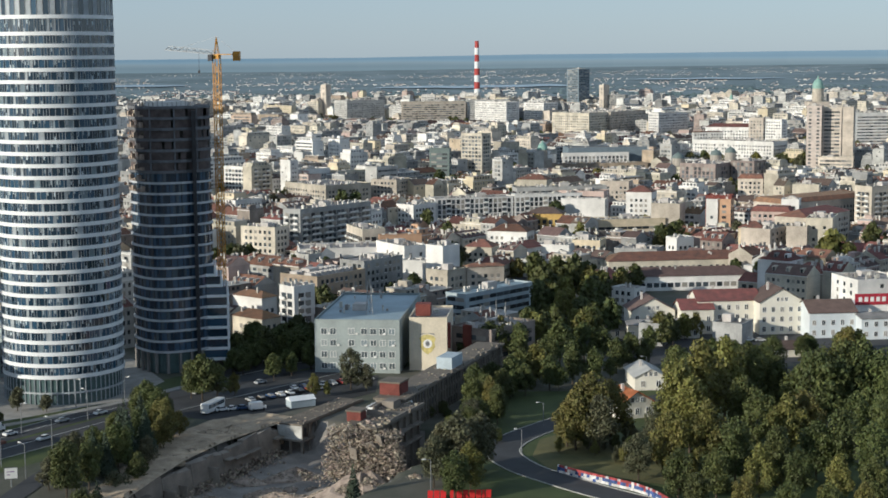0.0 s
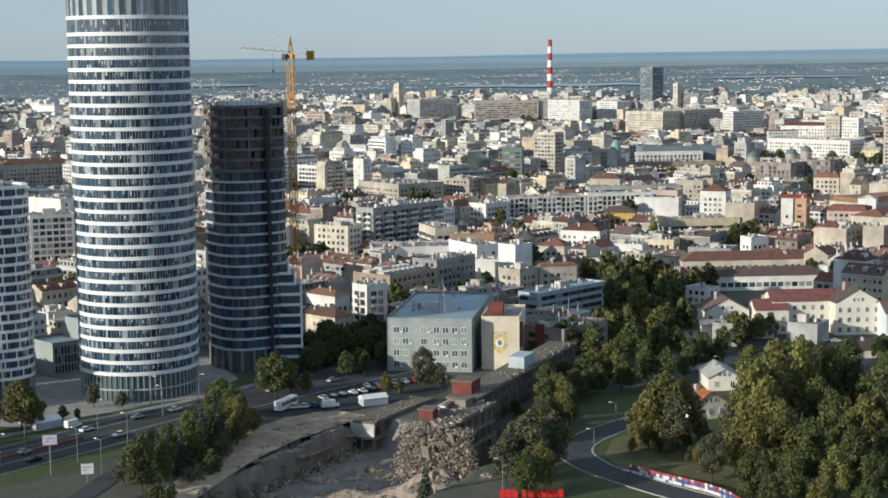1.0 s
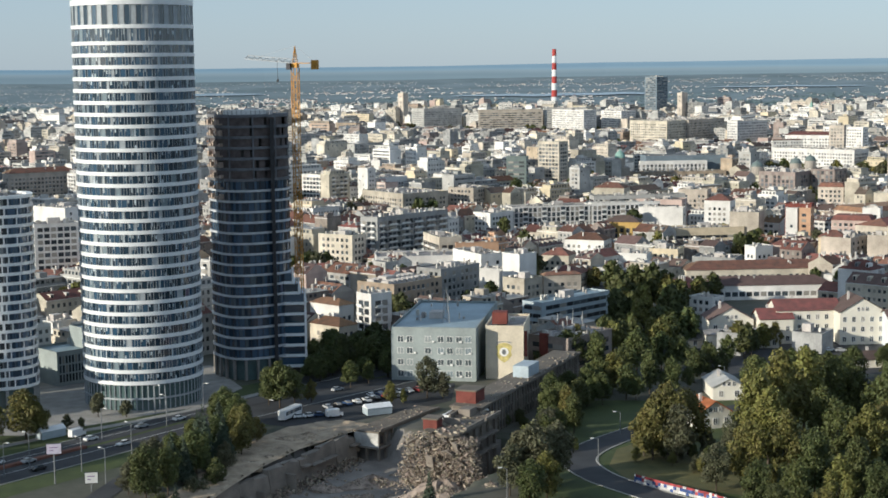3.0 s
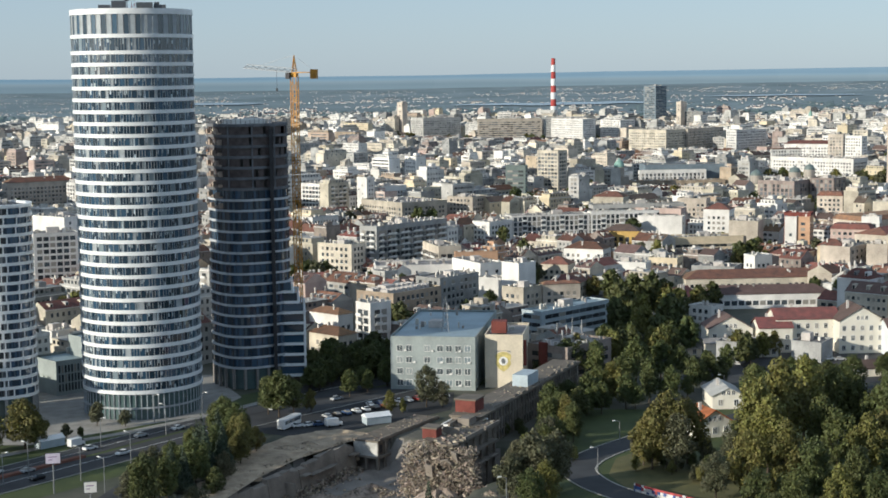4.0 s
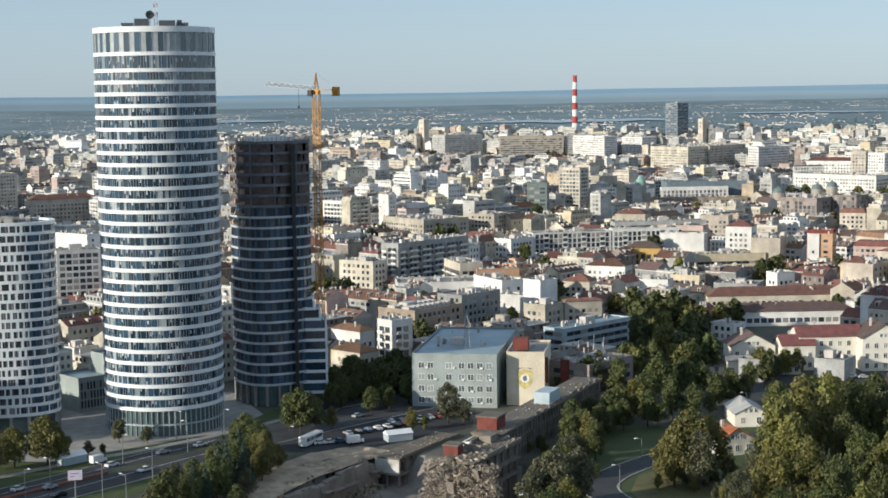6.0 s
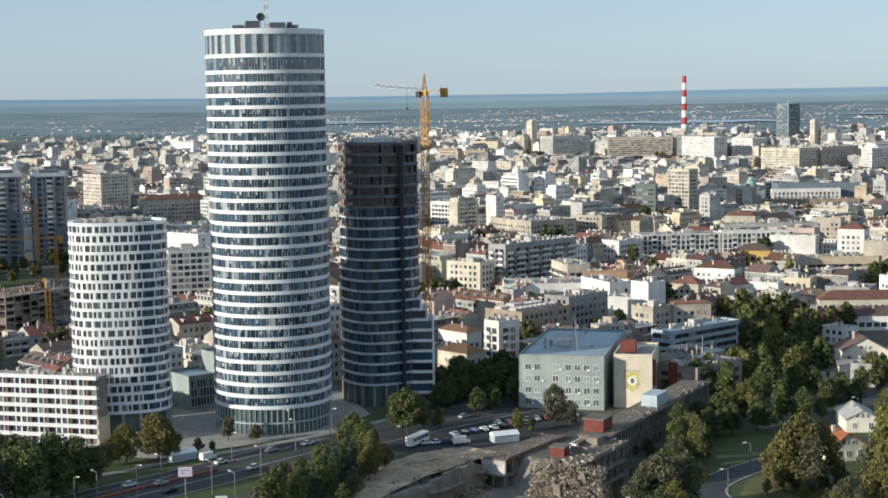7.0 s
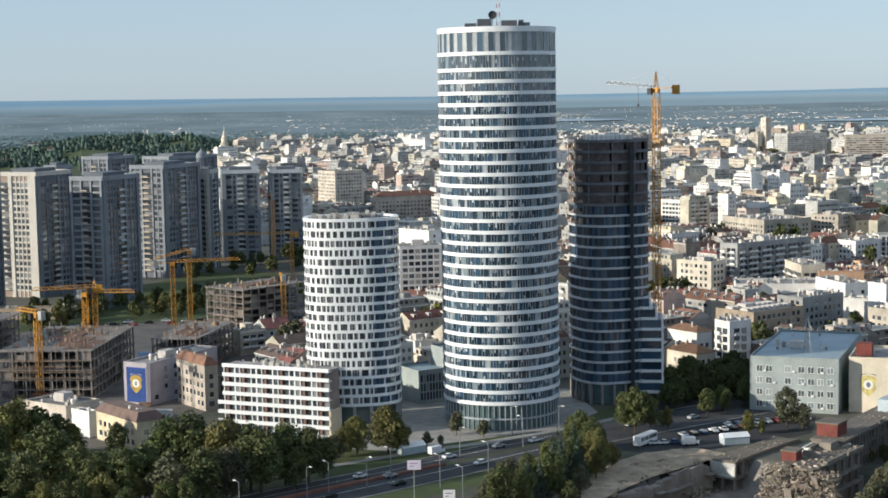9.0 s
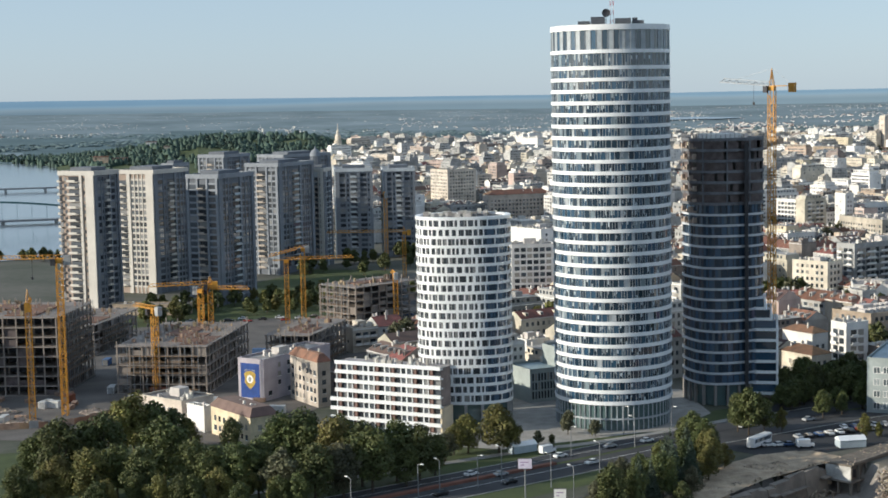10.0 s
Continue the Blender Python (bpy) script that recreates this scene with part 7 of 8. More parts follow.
def site_fence(pts, seed):
    """A fence of mixed boards and sheets round the building ground."""
    ob = root("site_fence", Matrix.Identity(4), "site fence of brown, orange and grey sheets", "fence")
    r = random.Random(seed)
    tones = [PLANK, FORMWORK, RUST, GREY_METAL, SITE_STUFF]
    for (ax, ay), (bx, by) in zip(pts, pts[1:]):
        n = int(math.hypot(bx - ax, by - ay) / 3.0)
        for k in range(n):
            m = Mesh()
            f, g = k / n, (k + 0.96) / n
            p, q = (ax + f * (bx - ax), ay + f * (by - ay)), (ax + g * (bx - ax), ay + g * (by - ay))
            h = r.uniform(2.0, 2.6)
            m.prism([p, q, (q[0] + 0.05, q[1] + 0.08), (p[0] + 0.05, p[1] + 0.08)], 0.0, h)
            m.done("fence_panel", r.choice(tones), ob)


site_fence([(-312, 437), (-296, 446), (-290, 452), (-282, 480)], 3)
pavilion = block(-418.0, 690.0, 78, 38.0, 9.0, 5.6, "tan", "flat", "colonnade", name="shop_pavilion", clutter=4, label="low tan arcaded pavilion below the high-rises")


# ---- landmarks in the distance ----
RED_PAINT = mat("red_chimney_paint", (0.42, 0.07, 0.06), scale=0.1)
COPPER = mat("green_copper", (0.26, 0.42, 0.36), scale=0.3, rough=0.6)
STONE = mat("grey_stone", (0.42, 0.38, 0.33), scale=0.2)


def lathe(profile, n=20):
    """A turned body from pairs of radius and height."""
    m = Mesh()
    for r, z in profile:
        for k in range(n):
            a = 2 * math.pi * k / n
            m.v.append((r * math.cos(a), r * math.sin(a), z))
    for i in range(len(profile) - 1):
        for k in range(n):
            j = (k + 1) % n
            m.f.append((i * n + k, i * n + j, (i + 1) * n + j, (i + 1) * n + k))
            m.m.append(0)
    m.f.append(tuple(range((len(profile) - 1) * n, len(profile) * n)))
    m.m.append(0)
    return m


def chimney_stack(x, y, h, r):
    ob = root("power_plant_chimney", pose(x, y, 0), "tall red and white banded chimney", "chimney")
    n = 9
    for k in range(n):
        f, g = k / n, (k + 1) / n
        lathe([(r * (1.25 - 0.45 * f), h * f), (r * (1.25 - 0.45 * g), h * g)]).done("chimney_band", RED_PAINT if k % 2 == 0 else TRIM, ob, smooth=True)


chimney_stack(72.0, 3400.0, 128.0, 5.2)


def dome_church(x, y, base, h, r, stone, copper, label, wings=True):
    ob = root("domed_church", pose(x, y, 0), label, "church", "domed buildings")
    if wings:
        w = Mesh()
        w.box(-r * 1.9, -r * 1.6, 0, r * 1.9, r * 2.4, base)
        w.done("nave", stone, ob)
    lathe([(r * 1.05, base - 1), (r * 1.05, base + (h - base) * 0.5)], 16).done("drum", stone, ob)
    p = Mesh()
    for k in range(8):
        a = k * 0.785
        p.box(r * 1.0 * math.cos(a) - 0.3, r * 1.0 * math.sin(a) - 0.3, base, r * math.cos(a) + 0.3, r * math.sin(a) + 0.3, base + (h - base) * 0.52)
    p.done("drum_columns", stone, ob, kind="stuff")
    z0, hh = base + (h - base) * 0.5, (h - base) * 0.5
    lathe([(r * 1.1, z0), (r * 1.08, z0 + hh * 0.08), (r * 0.95, z0 + hh * 0.35), (r * 0.68, z0 + hh * 0.58), (r * 0.3, z0 + hh * 0.72), (r * 0.16, z0 + hh * 0.76), (r * 0.14, z0 + hh * 0.9), (0.05, z0 + hh)], 18).done("dome", copper, ob, smooth=True)
    FOOT.append((x, y, r * 2))


dome_church(84.8, 1377, 15, 31, 4.2, STONE, COPPER, "grey stone church tower with a green dome")
dome_church(519, 2240, 34, 70, 7.5, WALLS["cream"], COPPER, "large building with a green copper dome")
dome_church(228, 1280, 20, 31, 4.0, STONE, WALLS["glass"], "stone corner tower with a dark dome", False)
dome_church(186, 1276, 16, 27, 4.5, STONE, WALLS["glass"], "stone corner tower with a dark dome", False)
dome_church(222, 1312, 16, 27, 4.5, STONE, WALLS["glass"], "stone corner tower with a dark dome", False)
dome_church(421, 2362, 24, 44, 2.6, WALLS["white"], COPPER, "slim spire with a green copper cap")
dome_church(-467, 1051, 56, 70, 3.6, HIGH["grey"], HIGH["blue"], "rooftop cupola above the high-rises", False)
spire = root("church_spire", pose(-963, 2253, 0), "pale baroque church tower with a thin spire", "church")
lathe([(6, 0), (6, 34), (6.6, 35), (4.6, 36), (4.6, 42), (5.0, 43), (3.0, 46), (2.2, 47), (2.2, 50), (0.7, 53), (0.25, 62)], 12).done("tower_body", WALLS["cream"], spire)
spire = root("monument_column", pose(-1217, 2521, 0), "pale slim monument column above the woods", "monument")
lathe([(3.2, 0), (3.2, 38), (2.2, 39), (2.0, 47), (2.6, 48), (0.5, 50)], 12).done("column_shaft", WALLS["white"], spire)

# ---- street furniture and vehicles ----


def street_lamp(x, y, h=9.0, bearing=0, double=False):
    ob = root("street_lamp", pose(x, y, ground_z(x, y), 0, 0, bearing), "slim grey street lamp beside the road", "street lamp", "street lamps")
    lathe([(0.16, 0), (0.09, h)], 8).done("pole", GREY_METAL, ob)
    for s in ((1, -1) if double else (1,)):
        m = Mesh()
        m.beam((0, 0, h), (1.5 * s, 0, h + 0.35), 0.12)
        arm = m.done("arm", GREY_METAL, ob)
        m = Mesh()
        m.box(min(1.3 * s, 2.2 * s), -0.2, h + 0.25, max(1.3 * s, 2.2 * s), 0.2, h + 0.45)
        m.done("lamp_head", TRIM, arm)


for x, y, b in ((-142.9, 397.1, 150), (-131.6, 416.3, 150), (-134.9, 405.2, 330), (-146.9, 391.3, 330), (-106.8, 428.2, 150), (-97.8, 483.1, 330), (-105.1, 464.7, 150), (-106.5, 398.9, 150), (-120, 447, 330), (-158, 372, 150), (-116, 411, 150), (-112, 480, 330)):
    street_lamp(x, y, 9.0, b)
street_lamp(28.2, 454.5, 6.3, 200)
street_lamp(20.4, 422, 6.3, 200)
street_lamp(-3.6, 380, 9.0, 200)
street_lamp(66, 520, 7, 200)


def hoarding(x, y, zb, w, h, bearing, label, face):
    ob = root("billboard", pose(x, y, 0, 0, 0, bearing), label, "billboard")
    lathe([(0.22, 0), (0.18, zb)], 8).done("post", GREY_METAL, ob)
    m = Mesh()
    m.box(-w / 2, -0.2, zb, w / 2, 0.2, zb + h)
    m.done("board", DARK_METAL, ob)
    m = Mesh()
    m.box(-w / 2 + 0.15, -0.26, zb + 0.15, w / 2 - 0.15, -0.2, zb + h - 0.15)
    m.done("poster", face, ob)
    for k in range(2):
        m = Mesh()
        m.box(-w * 0.3, -0.3, zb + h * (0.6 - 0.25 * k), w * (0.25 - 0.3 * k), -0.26, zb + h * (0.68 - 0.25 * k))
        m.done("poster_mark", mat("violet_ink", (0.30, 0.20, 0.36), scale=0.5), ob)


hoarding(-119.5, 398.4, 7.8, 3.9, 2.9, 16, "pale violet billboard on a tall post", mat("pale_violet_poster", (0.66, 0.60, 0.70), scale=0.5, vary=0.1))
hoarding(-108.2, 391.6, 2.0, 3.4, 3.0, 16, "white advertising board beside the ramp", TRIM)


def red_letters():
    ob = root("red_sign_letters", pose(-4.4, 377.5, 0, 0, 0, 2), "row of red standing sign letters on the grass", "sign")
    red = mat("letter_red", (0.62, 0.03, 0.03), rough=0.5, scale=0.5)
    x = 0.0
    for k, (w, bars) in enumerate(((1.3, 2), (1.3, 2), (1.3, 1), (0.5, 0), (1.3, 2), (1.3, 1), (1.3, 2), (1.3, 2), (1.3, 1), (0.6, 1), (1.3, 2))):
        if bars:
            m = Mesh()
            m.box(x, -0.15, 0.2, x + w, 0.15, 2.1)
            m.done("letter_bar", red, ob)
        x += w + 0.25


red_letters()

CAR_PAINT = {n: mat(n + "_car_paint", c, rough=0.3, scale=0.5, vary=0.05, bump=0, spec=0.6) for n, c in
             (("white", (0.75, 0.75, 0.74)), ("silver", (0.40, 0.41, 0.42)), ("black", (0.02, 0.02, 0.022)), ("blue", (0.04, 0.08, 0.18)), ("red", (0.30, 0.03, 0.03)))}
TYRE = mat("tyre_rubber", (0.02, 0.02, 0.02), scale=2)


def car_model(colour):
    ob = root("car", Matrix.Identity(4), f"parked {colour} car on the asphalt", "car", "cars")

    def body(profile, w, name, m, inset=0.0):
        k = Mesh()
        n = len(profile)
        k.v = [(x, -w / 2 + inset * (z > 0.8), z) for x, z in profile] + [(x, w / 2 - inset * (z > 0.8), z) for x, z in profile]
        k.f = [tuple(range(n)), tuple(range(2 * n - 1, n - 1, -1))] + [((i + 1) % n, i, n + i, n + (i + 1) % n) for i in range(n)]
        k.m = [0] * len(k.f)
        o = k.done(name, m, ob)
        bev = o.modifiers.new("edge", "BEVEL")
        bev.width, bev.segments = 0.08, 2
        return o

    body([(-2.15, 0.3), (2.15, 0.3), (2.2, 0.6), (2.05, 0.82), (1.1, 0.95), (-1.7, 0.98), (-2.15, 0.9)], 1.75, "body", CAR_PAINT[colour])
    body([(1.15, 0.93), (0.45, 1.38), (-1.05, 1.42), (-1.75, 0.96)], 1.6, "cabin_glass", GLASS, 0.1)
    body([(0.4, 1.37), (0.35, 1.44), (-0.95, 1.47), (-1.05, 1.41)], 1.35, "roof", CAR_PAINT[colour])
    for x in (-1.35, 1.35):
        for y in (-0.85, 0.85):
            w = lathe([(0.32, -0.1), (0.32, 0.1)], 12).done("wheel", TYRE, ob)
            w.matrix_basis = pose(x, y, 0.32, 90, 0, 0)
    for y in (-0.6, 0.6):
        h = Mesh()
        h.box(2.1, y - 0.2, 0.6, 2.2, y + 0.2, 0.75)
        h.done("headlight", TRIM, ob)
    return ob


CARS = {}


def car(x, y, bearing, colour):
    m = pose(x, y, ground_z(x, y) + 0.12, 0, 0, 90 - bearing)
    if colour not in CARS:
        CARS[colour] = car_model(colour)
        CARS[colour].matrix_basis = m
        return
    copy_thing(CARS[colour], m)


tones = ["white", "silver", "black", "blue", "silver", "white", "black", "red"]
for k in range(9):
    car(-48 + k * 2.9, 505 + k * 1.9, 150 + rng.uniform(-4, 4), tones[(k * 3) % 8])
for k in range(8):
    car(-60 + k * 2.8, 488 + k * 2.6, 330 + rng.uniform(-4, 4), tones[(k * 5 + 1) % 8])
for k in range(5):
    car(-70 + k * 3.0, 474 + k * 1.0, 60 + rng.uniform(-8, 8), tones[(k * 3 + 2) % 8])
for x, y, b, c in ((-123, 446, 34, "white"), (-103, 472, 34, "white"), (-133, 420, 34, "silver"), (-112, 440, 214, "white"), (-128, 412, 214, "black"), (-142, 395, 214, "black"), (-141, 418, 30, "white"),
                   (-60, 515, 40, "silver"), (-40, 545, 40, "white"), (112, 585, 80, "white"), (116, 584, 80, "silver"), (120, 583, 80, "white"), (-112, 462, 34, "silver"), (-78, 500, 35, "silver")):
    car(x, y, b, c)


# traffic on the avenue below the high-rises
for k in range(26):
    car(-372 + k * 5.2 + site_rng.uniform(-1, 1), 668 + k * 2.4 + (k % 3) * 4.5, 65 + (k % 2) * 180 + site_rng.uniform(-4, 4), site_rng.choice(("white", "silver", "black", "blue", "red", "white")))


def coach(x, y, bearing):
    ob = root("coach", pose(x, y, 0.1, 0, 0, 90 - bearing), "white coach parked beside the site", "bus")
    m = Mesh()
    m.box(-5.5, -1.25, 0.4, 5.5, 1.25, 3.3)
    b = m.done("body", CAR_PAINT["white"], ob)
    bev = b.modifiers.new("edge", "BEVEL")
    bev.width, bev.segments = 0.2, 3
    for y0 in (-1.29, 1.25):
        for k in range(7):
            g = Mesh()
            g.box(-4.9 + k * 1.4, y0, 1.7, -3.65 + k * 1.4, y0 + 0.04, 2.8)
            g.done("side_window", GLASS, ob)
    g = Mesh()
    g.box(-5.54, -1.05, 1.4, -5.5, 1.05, 2.9)
    g.done("windscreen", GLASS, ob)
    for x0 in (-3.5, 3.3):
        for y0 in (-1.1, 1.1):
            w = lathe([(0.5, -0.15), (0.5, 0.15)], 14).done("wheel", TYRE, ob)
            w.matrix_basis = pose(x0, y0, 0.5, 90, 0, 0)


coach(-69.8, 475.0, 200)


def van(x, y, bearing):
    ob = root("van", pose(x, y, 0.1, 0, 0, 90 - bearing), "white delivery van parked on the asphalt", "van", "vans")
    m = Mesh()
    m.box(-2.6, -1.0, 0.4, 1.4, 1.0, 2.6)
    m.box(1.4, -0.95, 0.4, 2.6, 0.95, 1.5)
    b = m.done("body", CAR_PAINT["white"], ob)
    bev = b.modifiers.new("edge", "BEVEL")
    bev.width, bev.segments = 0.12, 2
    g = Mesh()
    g.poly(((1.42, -0.9, 2.4), (1.42, 0.9, 2.4), (2.2, 0.9, 1.5), (2.2, -0.9, 1.5)))
    g.done("windscreen", GLASS, ob)
    for x0 in (-1.7, 1.7):
        for y0 in (-0.9, 0.9):
            w = lathe([(0.36, -0.12), (0.36, 0.12)], 12).done("wheel", TYRE, ob)
            w.matrix_basis = pose(x0, y0, 0.36, 90, 0, 0)


for x, y, b in ((-56.5, 476, 62), (-128, 450, 34)):
    van(x, y, b)


def tent(x, y, bearing, L, W, label):
    ob = root("white_tent", pose(x, y, 0.1, 0, 0, 90 - bearing), label, "tent")
    m = Mesh()
    m.box(0, 0, 0, L, W, 2.2)
    m.done("side_wall", WALLS["lightblue"], ob)
    m = Mesh()
    m.poly(((-.2, -.2, 2.2), (L + .2, -.2, 2.2), (L + .2, W / 2, 3.3), (-.2, W / 2, 3.3)))
    m.poly(((L + .2, W + .2, 2.2), (-.2, W + .2, 2.2), (-.2, W / 2, 3.3), (L + .2, W / 2, 3.3)))
    m.poly(((-.2, W + .2, 2.2), (-.2, -.2, 2.2), (-.2, W / 2, 3.3)))
    m.poly(((L + .2, -.2, 2.2), (L + .2, W + .2, 2.2), (L + .2, W / 2, 3.3)))
    m.done("canopy", BAND, ob)


tent(-46.5, 477.5, 62, 8, 4.2, "white sheet-roofed shelter beside the deck")
tent(-137, 446, 40, 8, 3.4, "white low shelter on the forecourt")

finish_far(fill_city())


def clump(m, x, y, z, s, h):
    """An uneven tree crown for the far woods."""
    n, i = 6, len(m.v)
    for f, g in ((1.0, -1.0), (1.05, h * 0.5), (0.55, h)):
        for k in range(n):
            a = k * math.pi / 3 + g
            m.v.append((x + s * f * rng.uniform(.65, 1.2) * math.cos(a), y + s * f * rng.uniform(.65, 1.2) * math.sin(a), z + g * rng.uniform(.8, 1.1)))
    for q in (0, 6):
        for k in range(n):
            j = (k + 1) % n
            m.f.append((i + q + k, i + q + j, i + q + n + j, i + q + n + k))
            m.m.append(0)
    m.f.append(tuple(range(i + 2 * n, i + 3 * n)))
    m.m.append(0)


def hill_z(b, r):
    """The hill of the old fortress, by bearing and distance."""
    side = max(0.0, min(1.0, (b + 33.0) / 5.0)) * max(0.0, min(1.0, (-20.5 - b) / 4.0))
    return 36 * side * math.exp(-((r - 2660) / 300) ** 2) + 6 * side * noise.noise((b * 0.8, r * 0.006, 1))


def fortress(x, y, z, w, d, h, wall, label):
    """A piece of the old fortress: wall, coping and a row of dark embrasures."""
    ob = root("fortress_wall", pose(x, y, z, 0, 0, 25), label, "fortress", "fortress buildings")
    m = Mesh()
    m.box(0, 0, -14, w, d, h)
    m.done("wall", WALLS[wall], ob)
    m = Mesh()
    m.box(-0.6, -0.6, h, w + 0.6, d + 0.6, h + 1.2)
    m.done("coping", ROOF_RED if wall == "tan" else ROOF_DARK, ob)
    for k in range(int(w / 7)):
        m = Mesh()
        m.box(3 + k * 7, -0.2, h * 0.4, 5 + k * 7, 0.1, h * 0.8)
        m.done("embrasure", GLASS, ob)


def far_plain():
    """Woods, villages and fields of the plain beyond the city."""
    woods, walls, roofs = Mesh(), Mesh(), Mesh()
    for _ in range(9000):
        b, r = rng.uniform(-38, 20), 2950 + 900 * rng.random() ** 1.6
        if noise.noise((b * 0.22, r * 0.006, 3.0)) < -0.05:
            continue
        x, y = r * math.sin(radians(b)), r * math.cos(radians(b))
        clump(woods, x, y, ground_z(x, y), rng.uniform(4, 10), rng.uniform(2.5, 6.0) * (1 - 0.85 * (r - 2950) / 900))
    for _ in range(15000):
        b, r = rng.uniform(-38, 20), 2950 + 1800 * rng.random()
        f = noise.noise((b * 0.3, r * 0.006, 9.0))
        if f < 0.12 and rng.random() < 0.93 or (b < -21 and (r < 3700 or rng.random() < 0.6)):
            continue
        x, y = r * math.sin(radians(b)), r * math.cos(radians(b))
        z, k = ground_z(x, y), (0.8 - 0.5 * (r - 2950) / 1800) * (0.7 if b < -12 else 1.0)
        w, d, h = rng.uniform(4, 9) * k, rng.uniform(4, 7) * k, rng.uniform(2.0, 4.2) * k
        if rng.random() < 0.03:
            w *= 4
        m = pose(x, y, z - 1, 0, 0, rng.uniform(-40, 10))
        small = Mesh()
        small.open_box(0, 0, 0, w, d, h + 1)
        walls.take(small, m)
        roofs.take(roof_shape(w, d, h + 1, "hip"), m)
    hill = Mesh()
    for _ in range(9500):
        b, r = rng.uniform(-38, -19), 2000 + 1050 * rng.random()
        if b < -32.2 + (2500 - r) / 160 or b > -21.5 + max(0, r - 2300) / 250:
            continue
        x, y = r * math.sin(radians(b)), r * math.cos(radians(b))
        if noise.noise((b * 0.7, r * 0.008, 6)) > 0.25 or (r < 2330 and rng.random() < 0.9):
            continue
        clump(hill, x, y, hill_z(b, r) - 1, rng.uniform(2.5, 5.5), rng.uniform(4, 12))
    slope = Mesh()
    for i in range(40):
        for j in range(16):
            q = []
            for di, dj in ((0, 0), (1, 0), (1, 1), (0, 1)):
                b, r = -34 + (i + di) * 0.35, 2050 + (j + dj) * 62
                q.append((r * math.sin(radians(b)), r * math.cos(radians(b)), hill_z(b, r) - 0.5))
            slope.poly(q)
    tagged(slope.done("hill", GRASS), "green hill above the river under the old fortress", "hill", kind="structure")
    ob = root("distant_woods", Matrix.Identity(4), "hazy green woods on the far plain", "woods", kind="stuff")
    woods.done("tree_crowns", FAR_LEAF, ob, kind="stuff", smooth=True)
    ob = root("wooded_hill", Matrix.Identity(4), "dense green woods on the river bank", "woods", kind="stuff")
    hill.done("tree_crowns", HILL_LEAF, ob, kind="stuff", smooth=True)
    ob = root("distant_village", Matrix.Identity(4), "small pale houses scattered over the far plain", "houses", kind="stuff")
    walls.done("walls", WALLS["white"], ob, kind="stuff")
    roofs.done("roofs", ROOF_RED, ob, kind="stuff")


for px, py, pz, w, d, h, wall, label in ((-1286, 2085, 14, 22, 12, 6, "tan", "low brown brick fortress bastion on the hill"), (-1263, 2100, 12, 22, 12, 5, "tan", "low brown brick fortress bastion on the hill"), (-1294, 2255, 25, 16, 12, 11, "white", "pale old house above the fortress"), (-1245, 2225, 15, 15, 14, 15, "cream", "pale old building above the fortress"), (-1257, 2390, 30, 26, 12, 9, "white", "pale old house above the fortress")):
    fortress(px, py, pz, w, d, h, wall, label)
HILL_LEAF = mat("river_woods_leaves", (0.07, 0.105, 0.075), second=(0.04, 0.068, 0.055), island=0.25, scale=0.03, bump=0)
# far leaves are blued and paled to carry the distance haze
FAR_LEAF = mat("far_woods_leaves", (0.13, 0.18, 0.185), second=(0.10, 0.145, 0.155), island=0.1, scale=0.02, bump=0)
far_plain()


# ---- greenery ----
def grove(n, x0, y0, x1, y1, h0, h1, kinds, depth=16, slim=1.0):
    """Trees along a strip of ground from one point to another."""
    for _ in range(n):
        f = rng.random()
        px, py = x0 + f * (x1 - x0), y0 + f * (y1 - y0)
        k = rng.uniform(-depth, depth) / 2
        L = math.hypot(x1 - x0, y1 - y0)
        x, y = px - (y1 - y0) / L * k, py + (x1 - x0) / L * k
        plant(x, y, rng.uniform(h0, h1), rng.choice(kinds), slim=slim)


# round the demolition site
for x, y, h, k in ((-86.4, 457, 14, "deep"), (-90, 462, 11, "deep"), (-77.3, 436, 13, "olive"), (-80, 441, 12, "olive"), (-82.8, 411, 15, "fir"), (-85, 418, 16, "fir"), (-80.5, 423, 13, "fir"), (-88, 426, 13, "fir"), (-94.4, 393, 12, "deep"), (-97.5, 396, 10, "deep"), (-84.1, 379, 14, "fir"), (-81.9, 391, 13, "dull"), (-88, 388, 13, "deep"), (-90, 402, 13, "fir"), (-86, 399, 12, "fir"), (-92, 412, 11, "deep"), (-84, 432, 11, "deep"), (-83, 447, 11, "deep"), (-80, 455, 9, "deep"),
                  (-75, 489, 16, "deep"), (-79, 493, 13, "deep"), (-71, 493, 12, "deep"), (-66, 496, 8, "olive"), (-30, 504, 14, "dull"), (-25, 503, 9, "dull"), (-41, 494, 8, "olive"), (-37, 495, 5, "olive")):
    plant(x, y, h, k, slim=0.8)
grove(14, -96, 388, -82, 450, 6, 10, ("deep", "dull", "deep"), 8, slim=0.6)
# along the slip road
for x, y, h, k in ((3, 392, 19, "dull"), (-1, 398, 15, "dull"), (6, 384, 13, "olive"), (9, 404, 16, "dull"), (-3, 388, 14, "dull"), (7, 399, 16, "dull"), (2, 376, 13, "deep"), (9, 477, 14, "deep"), (13, 462, 13, "olive"), (8, 462, 13, "deep"), (15, 455, 12, "deep"), (39, 424, 22, "olive"), (35, 424, 18, "olive"), (45, 430, 19, "olive"), (41, 421, 17, "dull"), (33, 428, 14, "olive"), (48, 392, 13, "dull"), (50, 427, 8, "dull"), (56, 421, 12, "dull")):
    plant(x, y, h, k, slim=0.85)
grove(26, 30, 432, 62, 398, 2.5, 5.0, ("deep", "dull", "olive"), 14)
